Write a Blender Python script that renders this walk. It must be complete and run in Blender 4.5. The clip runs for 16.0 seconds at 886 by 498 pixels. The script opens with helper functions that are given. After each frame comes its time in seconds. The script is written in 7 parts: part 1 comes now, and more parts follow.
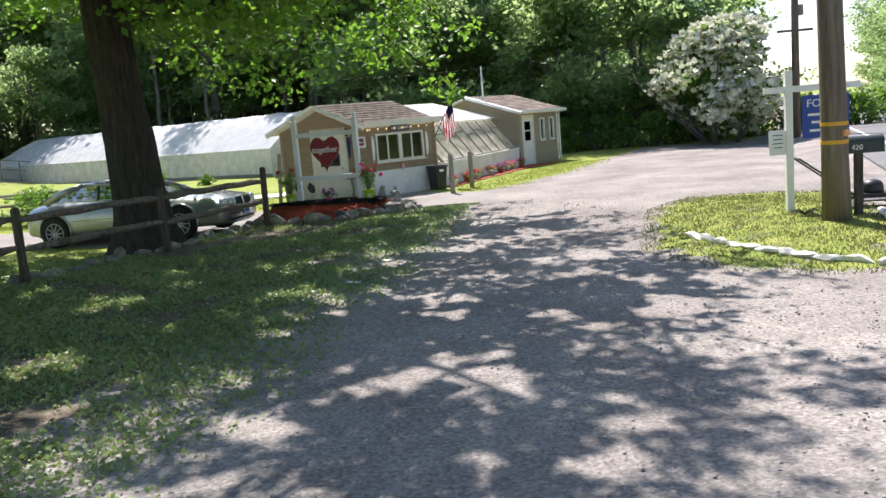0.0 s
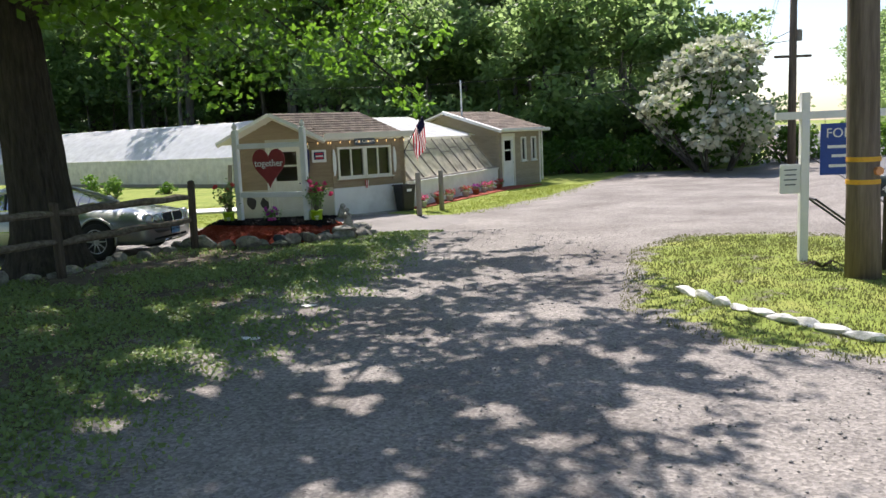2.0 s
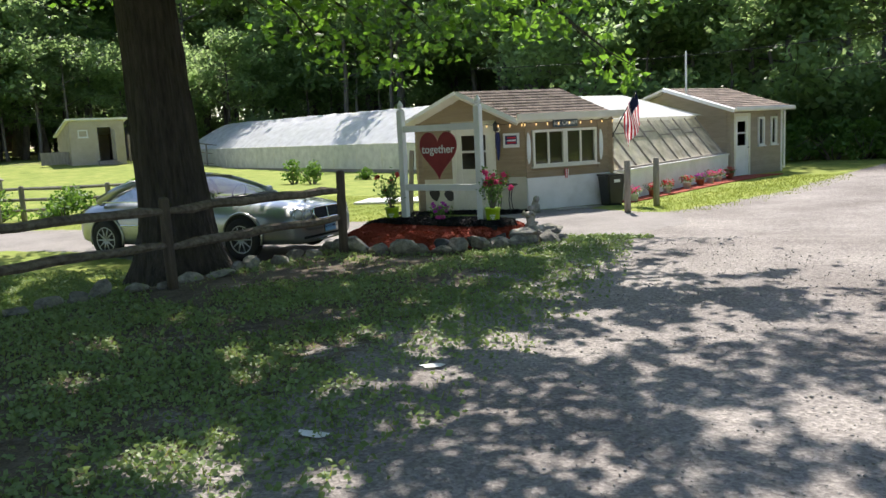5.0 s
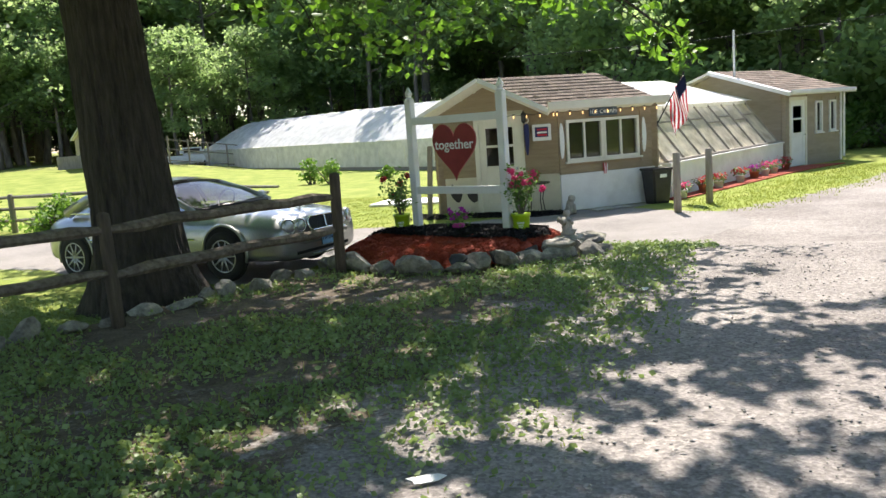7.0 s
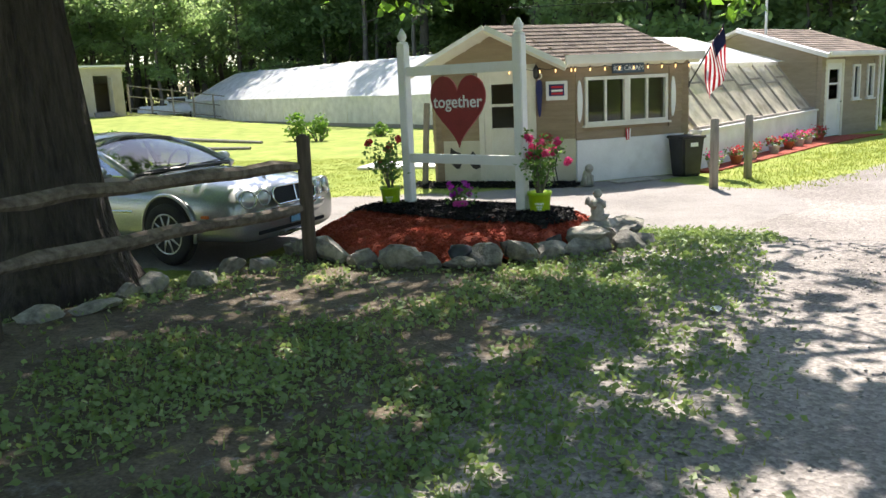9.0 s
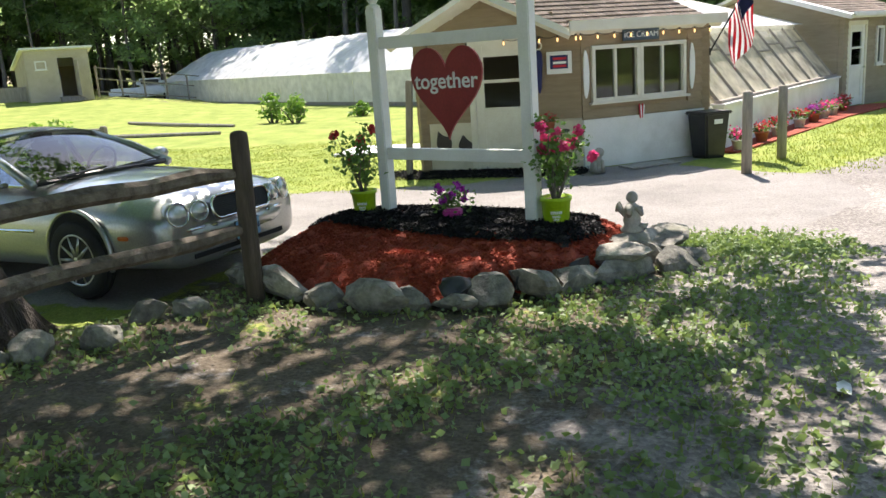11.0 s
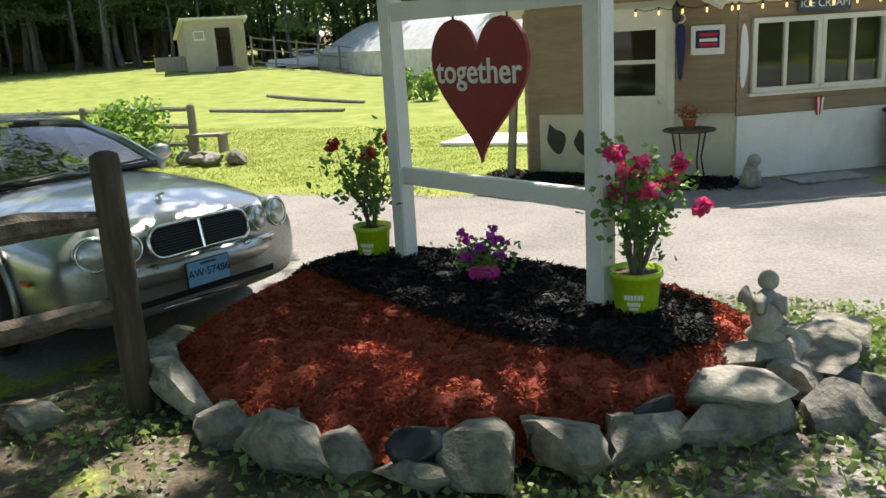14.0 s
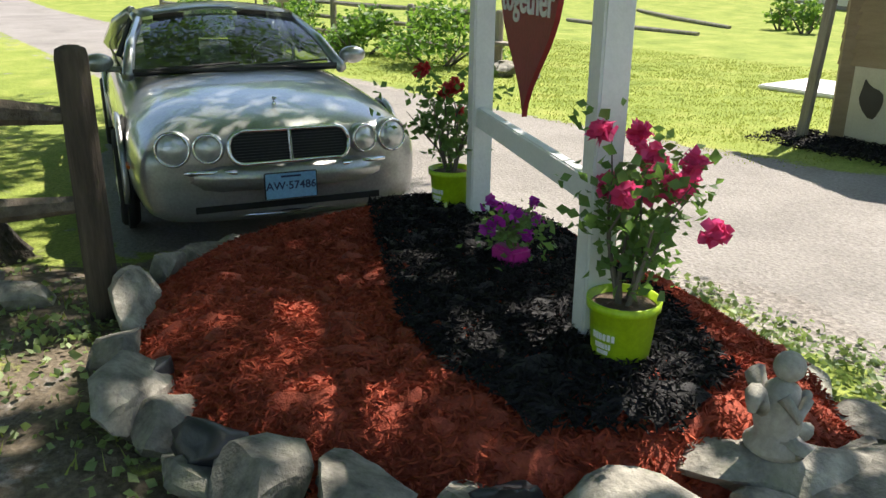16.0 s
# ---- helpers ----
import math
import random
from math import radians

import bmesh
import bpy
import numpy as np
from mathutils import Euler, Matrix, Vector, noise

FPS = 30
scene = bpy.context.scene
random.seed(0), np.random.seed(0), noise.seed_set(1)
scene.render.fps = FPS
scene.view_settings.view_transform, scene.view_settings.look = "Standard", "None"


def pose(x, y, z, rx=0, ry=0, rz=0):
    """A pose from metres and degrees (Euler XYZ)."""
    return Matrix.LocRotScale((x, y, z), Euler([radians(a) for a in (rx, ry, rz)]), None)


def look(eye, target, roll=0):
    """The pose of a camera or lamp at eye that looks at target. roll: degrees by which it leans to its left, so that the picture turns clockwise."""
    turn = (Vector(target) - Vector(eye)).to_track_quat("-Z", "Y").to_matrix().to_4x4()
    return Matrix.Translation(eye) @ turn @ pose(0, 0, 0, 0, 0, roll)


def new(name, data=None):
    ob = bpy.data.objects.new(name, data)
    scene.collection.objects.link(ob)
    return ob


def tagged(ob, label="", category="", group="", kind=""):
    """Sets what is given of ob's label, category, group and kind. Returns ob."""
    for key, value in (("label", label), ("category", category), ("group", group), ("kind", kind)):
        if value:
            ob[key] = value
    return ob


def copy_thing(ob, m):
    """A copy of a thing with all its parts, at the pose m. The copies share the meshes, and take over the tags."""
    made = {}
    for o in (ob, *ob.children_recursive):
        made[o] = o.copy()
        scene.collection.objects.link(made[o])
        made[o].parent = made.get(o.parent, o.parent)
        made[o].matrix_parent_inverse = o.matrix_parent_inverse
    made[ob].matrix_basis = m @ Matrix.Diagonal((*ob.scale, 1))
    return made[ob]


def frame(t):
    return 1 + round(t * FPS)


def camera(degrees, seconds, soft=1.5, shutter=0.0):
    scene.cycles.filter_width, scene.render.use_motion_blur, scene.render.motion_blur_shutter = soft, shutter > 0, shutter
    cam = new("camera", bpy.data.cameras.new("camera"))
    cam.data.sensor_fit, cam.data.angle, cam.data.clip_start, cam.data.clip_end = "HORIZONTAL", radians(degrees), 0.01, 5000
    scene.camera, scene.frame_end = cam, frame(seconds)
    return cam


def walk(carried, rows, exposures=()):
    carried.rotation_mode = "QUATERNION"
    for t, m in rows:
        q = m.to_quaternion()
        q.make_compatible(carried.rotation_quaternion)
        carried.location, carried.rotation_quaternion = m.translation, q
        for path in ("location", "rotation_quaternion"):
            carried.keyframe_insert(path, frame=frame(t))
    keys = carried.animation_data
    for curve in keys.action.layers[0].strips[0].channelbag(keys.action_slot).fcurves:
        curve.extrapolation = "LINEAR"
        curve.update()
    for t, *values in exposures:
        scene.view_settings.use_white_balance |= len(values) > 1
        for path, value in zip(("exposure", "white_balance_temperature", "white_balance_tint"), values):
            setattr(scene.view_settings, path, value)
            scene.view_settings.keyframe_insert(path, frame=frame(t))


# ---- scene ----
cam = camera(56.7, 16.0)
METRES, EYE, TILT, LEAN, TURN = 16.4, 1.81, 0.0, 0.0, 0.0
ROWS = [
    (0.0, 0.0, 0.0, 0.0, -0.74, -8.82, 4.8),
    (0.5, 0.0122, 0.0368, 0.0006, -4.35, -9.19, 4.34),
    (1.0, 0.0193, 0.0697, -0.0013, -6.75, -9.1, 4.42),
    (1.5, 0.029, 0.0982, -0.0014, -8.54, -8.15, 3.08),
    (2.0, 0.0344, 0.1321, -0.0014, -1.48, -7.81, 2.48),
    (2.5, 0.0328, 0.1696, -0.0047, 6.25, -7.96, 2.55),
    (3.0, 0.0389, 0.1897, -0.0019, 6.85, -7.22, 3.03),
    (3.5, 0.0437, 0.2255, -0.002, 8.56, -7.2, 3.36),
    (4.0, 0.0426, 0.2644, -0.0053, 10.42, -8.21, 3.05),
    (4.5, 0.0471, 0.2919, -0.007, 10.74, -8.53, 3.2),
    (5.0, 0.0475, 0.3286, -0.0057, 13.61, -8.23, 2.81),
    (7.5, 0.0185, 0.4865, -0.0098, 15.79, -8.49, 4.04),
    (8.0, 0.0097, 0.5164, -0.0089, 16.02, -8.49, 3.6),
    (8.5, -0.002, 0.5509, -0.0118, 15.64, -10.0, 2.24),
    (11.0, -0.0427, 0.6994, -0.0119, 14.44, -13.19, 3.84),
    (11.5, -0.0554, 0.7277, -0.0137, 14.75, -14.01, 3.03),
    (12.0, -0.0599, 0.7525, -0.0132, 13.8, -14.99, 4.15),
    (12.5, -0.0598, 0.781, -0.0117, 15.82, -13.74, 4.13),
    (13.0, -0.0567, 0.8032, -0.0135, 19.0, -13.07, 2.6),
    (13.5, -0.0489, 0.8302, -0.0119, 21.65, -13.83, 3.13),
    (14.0, -0.038, 0.8574, -0.0132, 26.07, -14.31, 3.37),
    (14.5, -0.0315, 0.8828, -0.0136, 35.17, -15.7, 1.38),
    (15.0, -0.0212, 0.9118, -0.0112, 40.4, -18.56, -0.08),
    (15.5, -0.0026, 0.9376, -0.014, 44.85, -19.92, -0.0),
    (16.0, 0.0119, 0.9608, -0.015, 54.05, -19.41, -0.6),
]
walk(cam, [(t, pose(0, 0, EYE, TILT, LEAN, TURN) @ pose(METRES * x, METRES * y, METRES * z, 90 + pitch, roll, yaw)) for t, x, y, z, yaw, pitch, roll in ROWS], [(0.0, 1.0, 6400, 18), (0.5, 0.72, 6400, 17), (1.5, 0.66, 6450, 18), (3.5, 0.85, 6350, 13), (5.2, 0.82, 6500, 15), (8.0, 1.28, 6650, 15), (12.0, 1.22, 6650, 16), (14.5, 0.98, 6800, 12), (16.0, 1.02, 6800, 12)])

# ---- light ----
world = bpy.data.worlds.new("sky")
scene.world = world
world.use_nodes = True
SUN_DIR = Vector((-0.12, 0.56, 0.82)).normalized()
_wn = world.node_tree.nodes
_sky = _wn.new("ShaderNodeTexSky")
_sky.sky_type, _sky.sun_disc = "NISHITA", False
_sky.sun_elevation = math.asin(SUN_DIR.z)
_sky.sun_rotation = math.atan2(SUN_DIR.x, SUN_DIR.y)
_sky.dust_density = 0.8
_wn["Background"].inputs["Strength"].default_value = 0.12
world.node_tree.links.new(_sky.outputs[0], _wn["Background"].inputs["Color"])
sun = new("sun", bpy.data.lights.new("sun", "SUN"))
sun.data.energy, sun.data.angle, sun.data.color = 5.0, radians(0.53), (1.0, 0.95, 0.86)
sun.matrix_world = look(SUN_DIR * 60, (0, 0, 0))

# ---- materials ----
def ramp(nt, fac, stops):
    r = nt.nodes.new("ShaderNodeValToRGB")
    while len(r.color_ramp.elements) < len(stops):
        r.color_ramp.elements.new(0.5)
    for e, (p, c) in zip(r.color_ramp.elements, stops):
        e.position, e.color = p, (*c, 1) if len(c) == 3 else c
    nt.links.new(fac, r.inputs[0])
    return r.outputs[0]


def noise_out(nt, scale, detail=4.0, rough=0.55, coord="Object", stretch=None):
    tc = nt.nodes.new("ShaderNodeTexCoord")
    src = tc.outputs[coord]
    if stretch:
        mp = nt.nodes.new("ShaderNodeMapping")
        mp.inputs["Scale"].default_value = stretch
        nt.links.new(src, mp.inputs[0])
        src = mp.outputs[0]
    n = nt.nodes.new("ShaderNodeTexNoise")
    n.inputs["Scale"].default_value, n.inputs["Detail"].default_value, n.inputs["Roughness"].default_value = scale, detail, rough
    nt.links.new(src, n.inputs["Vector"])
    return n.outputs["Fac"]


def mixc(nt, fac, a, b, kind="MIX"):
    m = nt.nodes.new("ShaderNodeMix")
    m.data_type, m.blend_type = "RGBA", kind
    for sock, v in ((m.inputs["Factor"], fac), (m.inputs["A"], a), (m.inputs["B"], b)):
        if hasattr(v, "links"):
            nt.links.new(v, sock)
        elif isinstance(v, (int, float)):
            sock.default_value = v
        else:
            sock.default_value = (*v, 1)
    return m.outputs["Result"]


def mat(name, a, b, scale=6.0, rough=0.7, bump=0.2, metal=0.0, fine=60.0, stretch=None, vary=0.0, coat=0.0, dirt=None, spec=0.5):
    """A painted, wooden, stone or metal surface: two tones at a broad scale, fine grain and bump."""
    m = bpy.data.materials.new(name)
    m.use_nodes = True
    nt = m.node_tree
    p = nt.nodes["Principled BSDF"]
    broad = noise_out(nt, scale, 5, 0.6, stretch=stretch)
    grain = noise_out(nt, fine, 3, 0.6, stretch=stretch)
    col = ramp(nt, broad, [(0.32, a), (0.68, b)])
    col = mixc(nt, 0.22, col, ramp(nt, grain, [(0.3, (0.25, 0.25, 0.25)), (0.7, (0.85, 0.85, 0.85))]), "OVERLAY")
    if dirt:
        spot = ramp(nt, noise_out(nt, scale * 0.35, 6, 0.7), [(0.52, (0, 0, 0)), (0.72, (0.8, 0.8, 0.8))])
        col = mixc(nt, spot, col, dirt)
    if vary:
        info = nt.nodes.new("ShaderNodeObjectInfo")
        hsv = nt.nodes.new("ShaderNodeHueSaturation")
        mr = nt.nodes.new("ShaderNodeMapRange")
        mr.inputs["To Min"].default_value, mr.inputs["To Max"].default_value = 1 - vary, 1 + vary
        nt.links.new(info.outputs["Random"], mr.inputs["Value"])
        nt.links.new(mr.outputs[0], hsv.inputs["Value"])
        nt.links.new(col, hsv.inputs["Color"])
        col = hsv.outputs[0]
    nt.links.new(col, p.inputs["Base Color"])
    p.inputs["Roughness"].default_value, p.inputs["Metallic"].default_value = rough, metal
    p.inputs["Coat Weight"].default_value = coat
    p.inputs["Coat Roughness"].default_value = 0.06
    p.inputs["Specular IOR Level"].default_value = spec
    if bump:
        bn = nt.nodes.new("ShaderNodeBump")
        bn.inputs["Strength"].default_value, bn.inputs["Distance"].default_value = bump, 0.01
        nt.links.new(grain, bn.inputs["Height"])
        nt.links.new(bn.outputs[0], p.inputs["Normal"])
    return m


def leaf_mat(name, dark, light, through_col, part_through=0.45):
    """Foliage: each leaf its own green, some light passing through."""
    m = bpy.data.materials.new(name)
    m.use_nodes = True
    nt = m.node_tree
    p = nt.nodes["Principled BSDF"]
    geo = nt.nodes.new("ShaderNodeNewGeometry")
    col = ramp(nt, geo.outputs["Random Per Island"], [(0.0, dark), (1.0, light)])
    col = mixc(nt, 0.5, col, ramp(nt, noise_out(nt, 0.6), [(0.35, dark), (0.65, light)]))
    nt.links.new(col, p.inputs["Base Color"])
    p.inputs["Roughness"].default_value = 0.55
    tr = nt.nodes.new("ShaderNodeBsdfTranslucent")
    tr.inputs["Color"].default_value = (*through_col, 1)
    mx = nt.nodes.new("ShaderNodeMixShader")
    mx.inputs[0].default_value = part_through
    nt.links.new(p.outputs[0], mx.inputs[1])
    nt.links.new(tr.outputs[0], mx.inputs[2])
    nt.links.new(mx.outputs[0], nt.nodes["Material Output"].inputs["Surface"])
    return m


def glass_mat(name, tint, rough=0.02, part_clear=0.7, film=None, ior=1.5):
    """Thin clear sheet: sees through, and mirrors at a slant."""
    m = bpy.data.materials.new(name)
    m.use_nodes = True
    nt = m.node_tree
    nt.nodes.remove(nt.nodes["Principled BSDF"])
    tp = nt.nodes.new("ShaderNodeBsdfTransparent")
    tp.inputs[0].default_value = (*tint, 1)
    gl = nt.nodes.new("ShaderNodeBsdfGlossy")
    gl.inputs["Roughness"].default_value = rough
    fr = nt.nodes.new("ShaderNodeFresnel")
    fr.inputs[0].default_value = ior
    mx = nt.nodes.new("ShaderNodeMixShader")
    nt.links.new(fr.outputs[0], mx.inputs[0])
    nt.links.new(tp.outputs[0], mx.inputs[1])
    nt.links.new(gl.outputs[0], mx.inputs[2])
    out = mx.outputs[0]
    if film:
        df = nt.nodes.new("ShaderNodeBsdfDiffuse")
        df.inputs[0].default_value = (*film, 1)
        tl = nt.nodes.new("ShaderNodeBsdfTranslucent")
        tl.inputs[0].default_value = (*film, 1)
        ad = nt.nodes.new("ShaderNodeMixShader")
        ad.inputs[0].default_value = 0.5
        nt.links.new(df.outputs[0], ad.inputs[1])
        nt.links.new(tl.outputs[0], ad.inputs[2])
        m2 = nt.nodes.new("ShaderNodeMixShader")
        cloud = ramp(nt, noise_out(nt, 2.2, 4, 0.6), [(0.3, (1 - part_clear - 0.25,) * 3), (0.7, (min(1, 1 - part_clear + 0.25),) * 3)])
        nt.links.new(cloud, m2.inputs[0])
        nt.links.new(out, m2.inputs[1])
        nt.links.new(ad.outputs[0], m2.inputs[2])
        out = m2.outputs[0]
    nt.links.new(out, nt.nodes["Material Output"].inputs["Surface"])
    return m


M_BARK = mat("bark", (0.032, 0.026, 0.021), (0.09, 0.074, 0.06), 5, 0.95, 1.0, fine=14, stretch=(3.2, 3.2, 0.5))
for _n in M_BARK.node_tree.nodes:
    if _n.type == "BUMP":
        _n.inputs["Distance"].default_value = 0.08
M_BARK_FAR = mat("woodland_bark", (0.07, 0.06, 0.05), (0.19, 0.17, 0.14), 3, 0.95, 0.6, fine=20, stretch=(2, 2, 0.5), vary=0.35)
M_LEAF_OAK = leaf_mat("oak_leaves", (0.03, 0.085, 0.012), (0.07, 0.16, 0.025), (0.24, 0.48, 0.04), 0.42)
M_LEAF_FAR = leaf_mat("woodland_leaves", (0.06, 0.12, 0.04), (0.16, 0.25, 0.09), (0.42, 0.58, 0.22), 0.55)
M_LEAF_BUSH = leaf_mat("bush_leaves", (0.04, 0.11, 0.02), (0.10, 0.21, 0.035), (0.22, 0.40, 0.05), 0.4)
M_LEAF_ROSE = leaf_mat("rose_leaves", (0.04, 0.10, 0.025), (0.13, 0.24, 0.07), (0.22, 0.40, 0.08), 0.4)
M_PETAL_WHITE = leaf_mat("white_blossom", (0.55, 0.58, 0.42), (0.80, 0.80, 0.68), (0.6, 0.6, 0.45), 0.3)
M_PETAL_PINK = leaf_mat("pink_petals", (0.62, 0.03, 0.16), (0.85, 0.10, 0.30), (0.85, 0.10, 0.30), 0.4)
M_PETAL_RED = leaf_mat("red_petals", (0.45, 0.02, 0.03), (0.65, 0.05, 0.07), (0.6, 0.04, 0.05), 0.3)
M_PETAL_PURPLE = leaf_mat("purple_petals", (0.30, 0.01, 0.30), (0.50, 0.03, 0.48), (0.45, 0.03, 0.4), 0.3)
M_GRASS = leaf_mat("grass_blades", (0.14, 0.19, 0.035), (0.30, 0.34, 0.08), (0.36, 0.42, 0.08), 0.4)
M_GRASS_DRY = leaf_mat("dry_grass_blades", (0.09, 0.105, 0.035), (0.20, 0.20, 0.08), (0.22, 0.24, 0.07), 0.3)
M_WEED = leaf_mat("weed_leaves", (0.10, 0.16, 0.055), (0.28, 0.36, 0.15), (0.30, 0.42, 0.11), 0.3)
M_MULCH_RED = leaf_mat("red_mulch_chips", (0.20, 0.034, 0.018), (0.50, 0.10, 0.05), (0.1, 0.02, 0.01), 0.03)
M_MULCH_BLACK = leaf_mat("black_mulch_chips", (0.004, 0.004, 0.005), (0.018, 0.017, 0.018), (0.01, 0.01, 0.01), 0.02)
for _m in (M_MULCH_RED, M_MULCH_BLACK):
    _m.node_tree.nodes["Principled BSDF"].inputs["Roughness"].default_value = 0.85
    _m.node_tree.nodes["Principled BSDF"].inputs["Specular IOR Level"].default_value = 0.25
M_RED_BED = mat("red_mulch", (0.20, 0.036, 0.02), (0.38, 0.075, 0.04), 14, 0.95, 1.0, fine=70)
M_BLACK_BED = mat("black_mulch", (0.008, 0.008, 0.009), (0.025, 0.024, 0.025), 14, 0.85, 1.0, fine=70)
M_STONE = mat("field_stone", (0.10, 0.095, 0.082), (0.33, 0.31, 0.265), 9, 0.92, 1.0, fine=45, vary=0.3, dirt=(0.13, 0.14, 0.07))
M_KERB = mat("whitewashed_stone", (0.55, 0.54, 0.50), (0.80, 0.79, 0.75), 8, 0.85, 0.5, fine=40, vary=0.1, dirt=(0.42, 0.40, 0.34))
M_WHITE = mat("white_paint", (0.70, 0.71, 0.70), (0.80, 0.81, 0.80), 3, 0.55, 0.12, dirt=(0.60, 0.61, 0.57))
M_MASONRY = mat("white_masonry", (0.70, 0.70, 0.68), (0.82, 0.82, 0.80), 2, 0.85, 0.35, fine=40, dirt=(0.58, 0.57, 0.53))
M_SIDING = mat("tan_siding", (0.255, 0.19, 0.118), (0.32, 0.245, 0.16), 2.5, 0.75, 0.25, stretch=(1, 1, 6), vary=0.07)
M_SIDING_GREY = mat("grey_brown_siding", (0.28, 0.235, 0.18), (0.34, 0.29, 0.225), 2.5, 0.7, 0.2, stretch=(1, 1, 6), vary=0.06)
M_CREAM = mat("cream_boards", (0.58, 0.55, 0.43), (0.66, 0.63, 0.50), 3, 0.7, 0.2, dirt=(0.45, 0.42, 0.32))
M_TRIM = mat("cream_trim", (0.66, 0.63, 0.53), (0.76, 0.74, 0.65), 3, 0.6, 0.15)
M_SHINGLE = mat("brown_shingles", (0.12, 0.095, 0.075), (0.22, 0.175, 0.14), 6, 0.95, 0.8, fine=90, vary=0.3)
M_BLACK = mat("black_plastic", (0.012, 0.012, 0.013), (0.025, 0.025, 0.027), 5, 0.45, 0.1)
M_DARK = mat("dark_cavity", (0.012, 0.012, 0.012), (0.02, 0.02, 0.02), 5, 0.9, 0.0)
M_RAIL = mat("weathered_rail", (0.085, 0.065, 0.047), (0.24, 0.20, 0.16), 4, 0.92, 0.8, fine=24, stretch=(0.6, 4, 4), dirt=(0.05, 0.04, 0.03))
M_POST = mat("weathered_post", (0.045, 0.034, 0.026), (0.12, 0.094, 0.07), 4, 0.92, 0.9, fine=22, stretch=(4, 4, 0.5))
M_GREYPOST = mat("grey_weathered_wood", (0.20, 0.175, 0.145), (0.33, 0.30, 0.255), 4, 0.9, 0.6, fine=22, stretch=(4, 4, 0.5))
M_POLE = mat("creosoted_pole", (0.10, 0.075, 0.055), (0.20, 0.16, 0.125), 4, 0.9, 0.7, fine=18, stretch=(4, 4, 0.3))
M_HEART = mat("dark_red_paint", (0.20, 0.012, 0.016), (0.27, 0.02, 0.024), 3, 0.55, 0.15)
M_GREENPOT = mat("lime_green_plastic", (0.34, 0.52, 0.012), (0.40, 0.60, 0.02), 4, 0.4, 0.05)
M_PINKPOT = mat("magenta_plastic", (0.42, 0.02, 0.22), (0.50, 0.03, 0.28), 4, 0.4, 0.05)
M_TERRA = mat("terracotta", (0.36, 0.10, 0.05), (0.45, 0.15, 0.08), 8, 0.85, 0.2)
M_SOIL = mat("potting_soil", (0.07, 0.045, 0.03), (0.16, 0.11, 0.08), 20, 0.95, 0.9, fine=90)
M_STATUE = mat("cast_concrete", (0.27, 0.26, 0.23), (0.42, 0.40, 0.36), 9, 0.9, 0.4, dirt=(0.18, 0.18, 0.15))
M_CAR = mat("silver_green_paint", (0.36, 0.375, 0.37), (0.40, 0.415, 0.41), 1.5, 0.32, 0.0, metal=0.7, coat=1.0)
M_CHROME = mat("chrome", (0.75, 0.76, 0.77), (0.82, 0.83, 0.84), 3, 0.12, 0.0, metal=1.0)
M_ALLOY = mat("alloy_wheel", (0.42, 0.43, 0.44), (0.5, 0.51, 0.52), 3, 0.35, 0.0, metal=0.9)
M_RUBBER = mat("tyre_rubber", (0.014, 0.014, 0.014), (0.028, 0.028, 0.028), 6, 0.85, 0.3)
M_PLATE = mat("blue_plate", (0.16, 0.36, 0.58), (0.22, 0.44, 0.66), 3, 0.4, 0.05)
M_NAVY = mat("navy_ink", (0.012, 0.025, 0.09), (0.02, 0.035, 0.12), 3, 0.5, 0.0)
M_LAMP = mat("lamp_lens", (0.50, 0.52, 0.52), (0.62, 0.64, 0.64), 20, 0.12, 0.2, metal=0.5, coat=1.0)
M_AMBER = mat("amber_lens", (0.55, 0.10, 0.02), (0.65, 0.16, 0.03), 9, 0.3, 0.0)
M_SEAT = mat("grey_leather", (0.12, 0.115, 0.105), (0.18, 0.17, 0.155), 5, 0.6, 0.1)
M_BLUE = mat("blue_sign", (0.012, 0.05, 0.26), (0.02, 0.07, 0.32), 3, 0.45, 0.05)
M_SLATE = mat("slate_blue_board", (0.05, 0.075, 0.10), (0.08, 0.11, 0.14), 6, 0.8, 0.3)
M_INK_WHITE = mat("white_letters", (0.74, 0.74, 0.72), (0.82, 0.82, 0.80), 6, 0.6, 0.1)
M_GREEN_METAL = mat("dark_green_metal", (0.015, 0.03, 0.022), (0.03, 0.048, 0.036), 4, 0.45, 0.1)
M_YELLOW = mat("yellow_band", (0.62, 0.30, 0.02), (0.70, 0.38, 0.03), 4, 0.6, 0.1)
M_ORANGE = mat("orange_tag", (0.62, 0.24, 0.08), (0.7, 0.3, 0.12), 4, 0.5, 0.1)
M_FLAG_RED = mat("flag_red", (0.48, 0.02, 0.035), (0.56, 0.03, 0.045), 4, 0.8, 0.1)
M_FLAG_BLUE = mat("flag_blue", (0.015, 0.022, 0.09), (0.025, 0.03, 0.12), 4, 0.8, 0.1)
M_ROAD = mat("road_asphalt", (0.10, 0.10, 0.105), (0.16, 0.16, 0.165), 0.5, 0.85, 0.5, fine=60)
M_LINE = mat("road_line", (0.68, 0.68, 0.66), (0.8, 0.8, 0.78), 5, 0.7, 0.2)
M_PEBBLE = mat("loose_stones", (0.17, 0.165, 0.155), (0.36, 0.34, 0.31), 30, 0.9, 0.2)
M_CREAM_SHED = mat("beige_boards", (0.40, 0.35, 0.27), (0.48, 0.43, 0.34), 2, 0.8, 0.2)
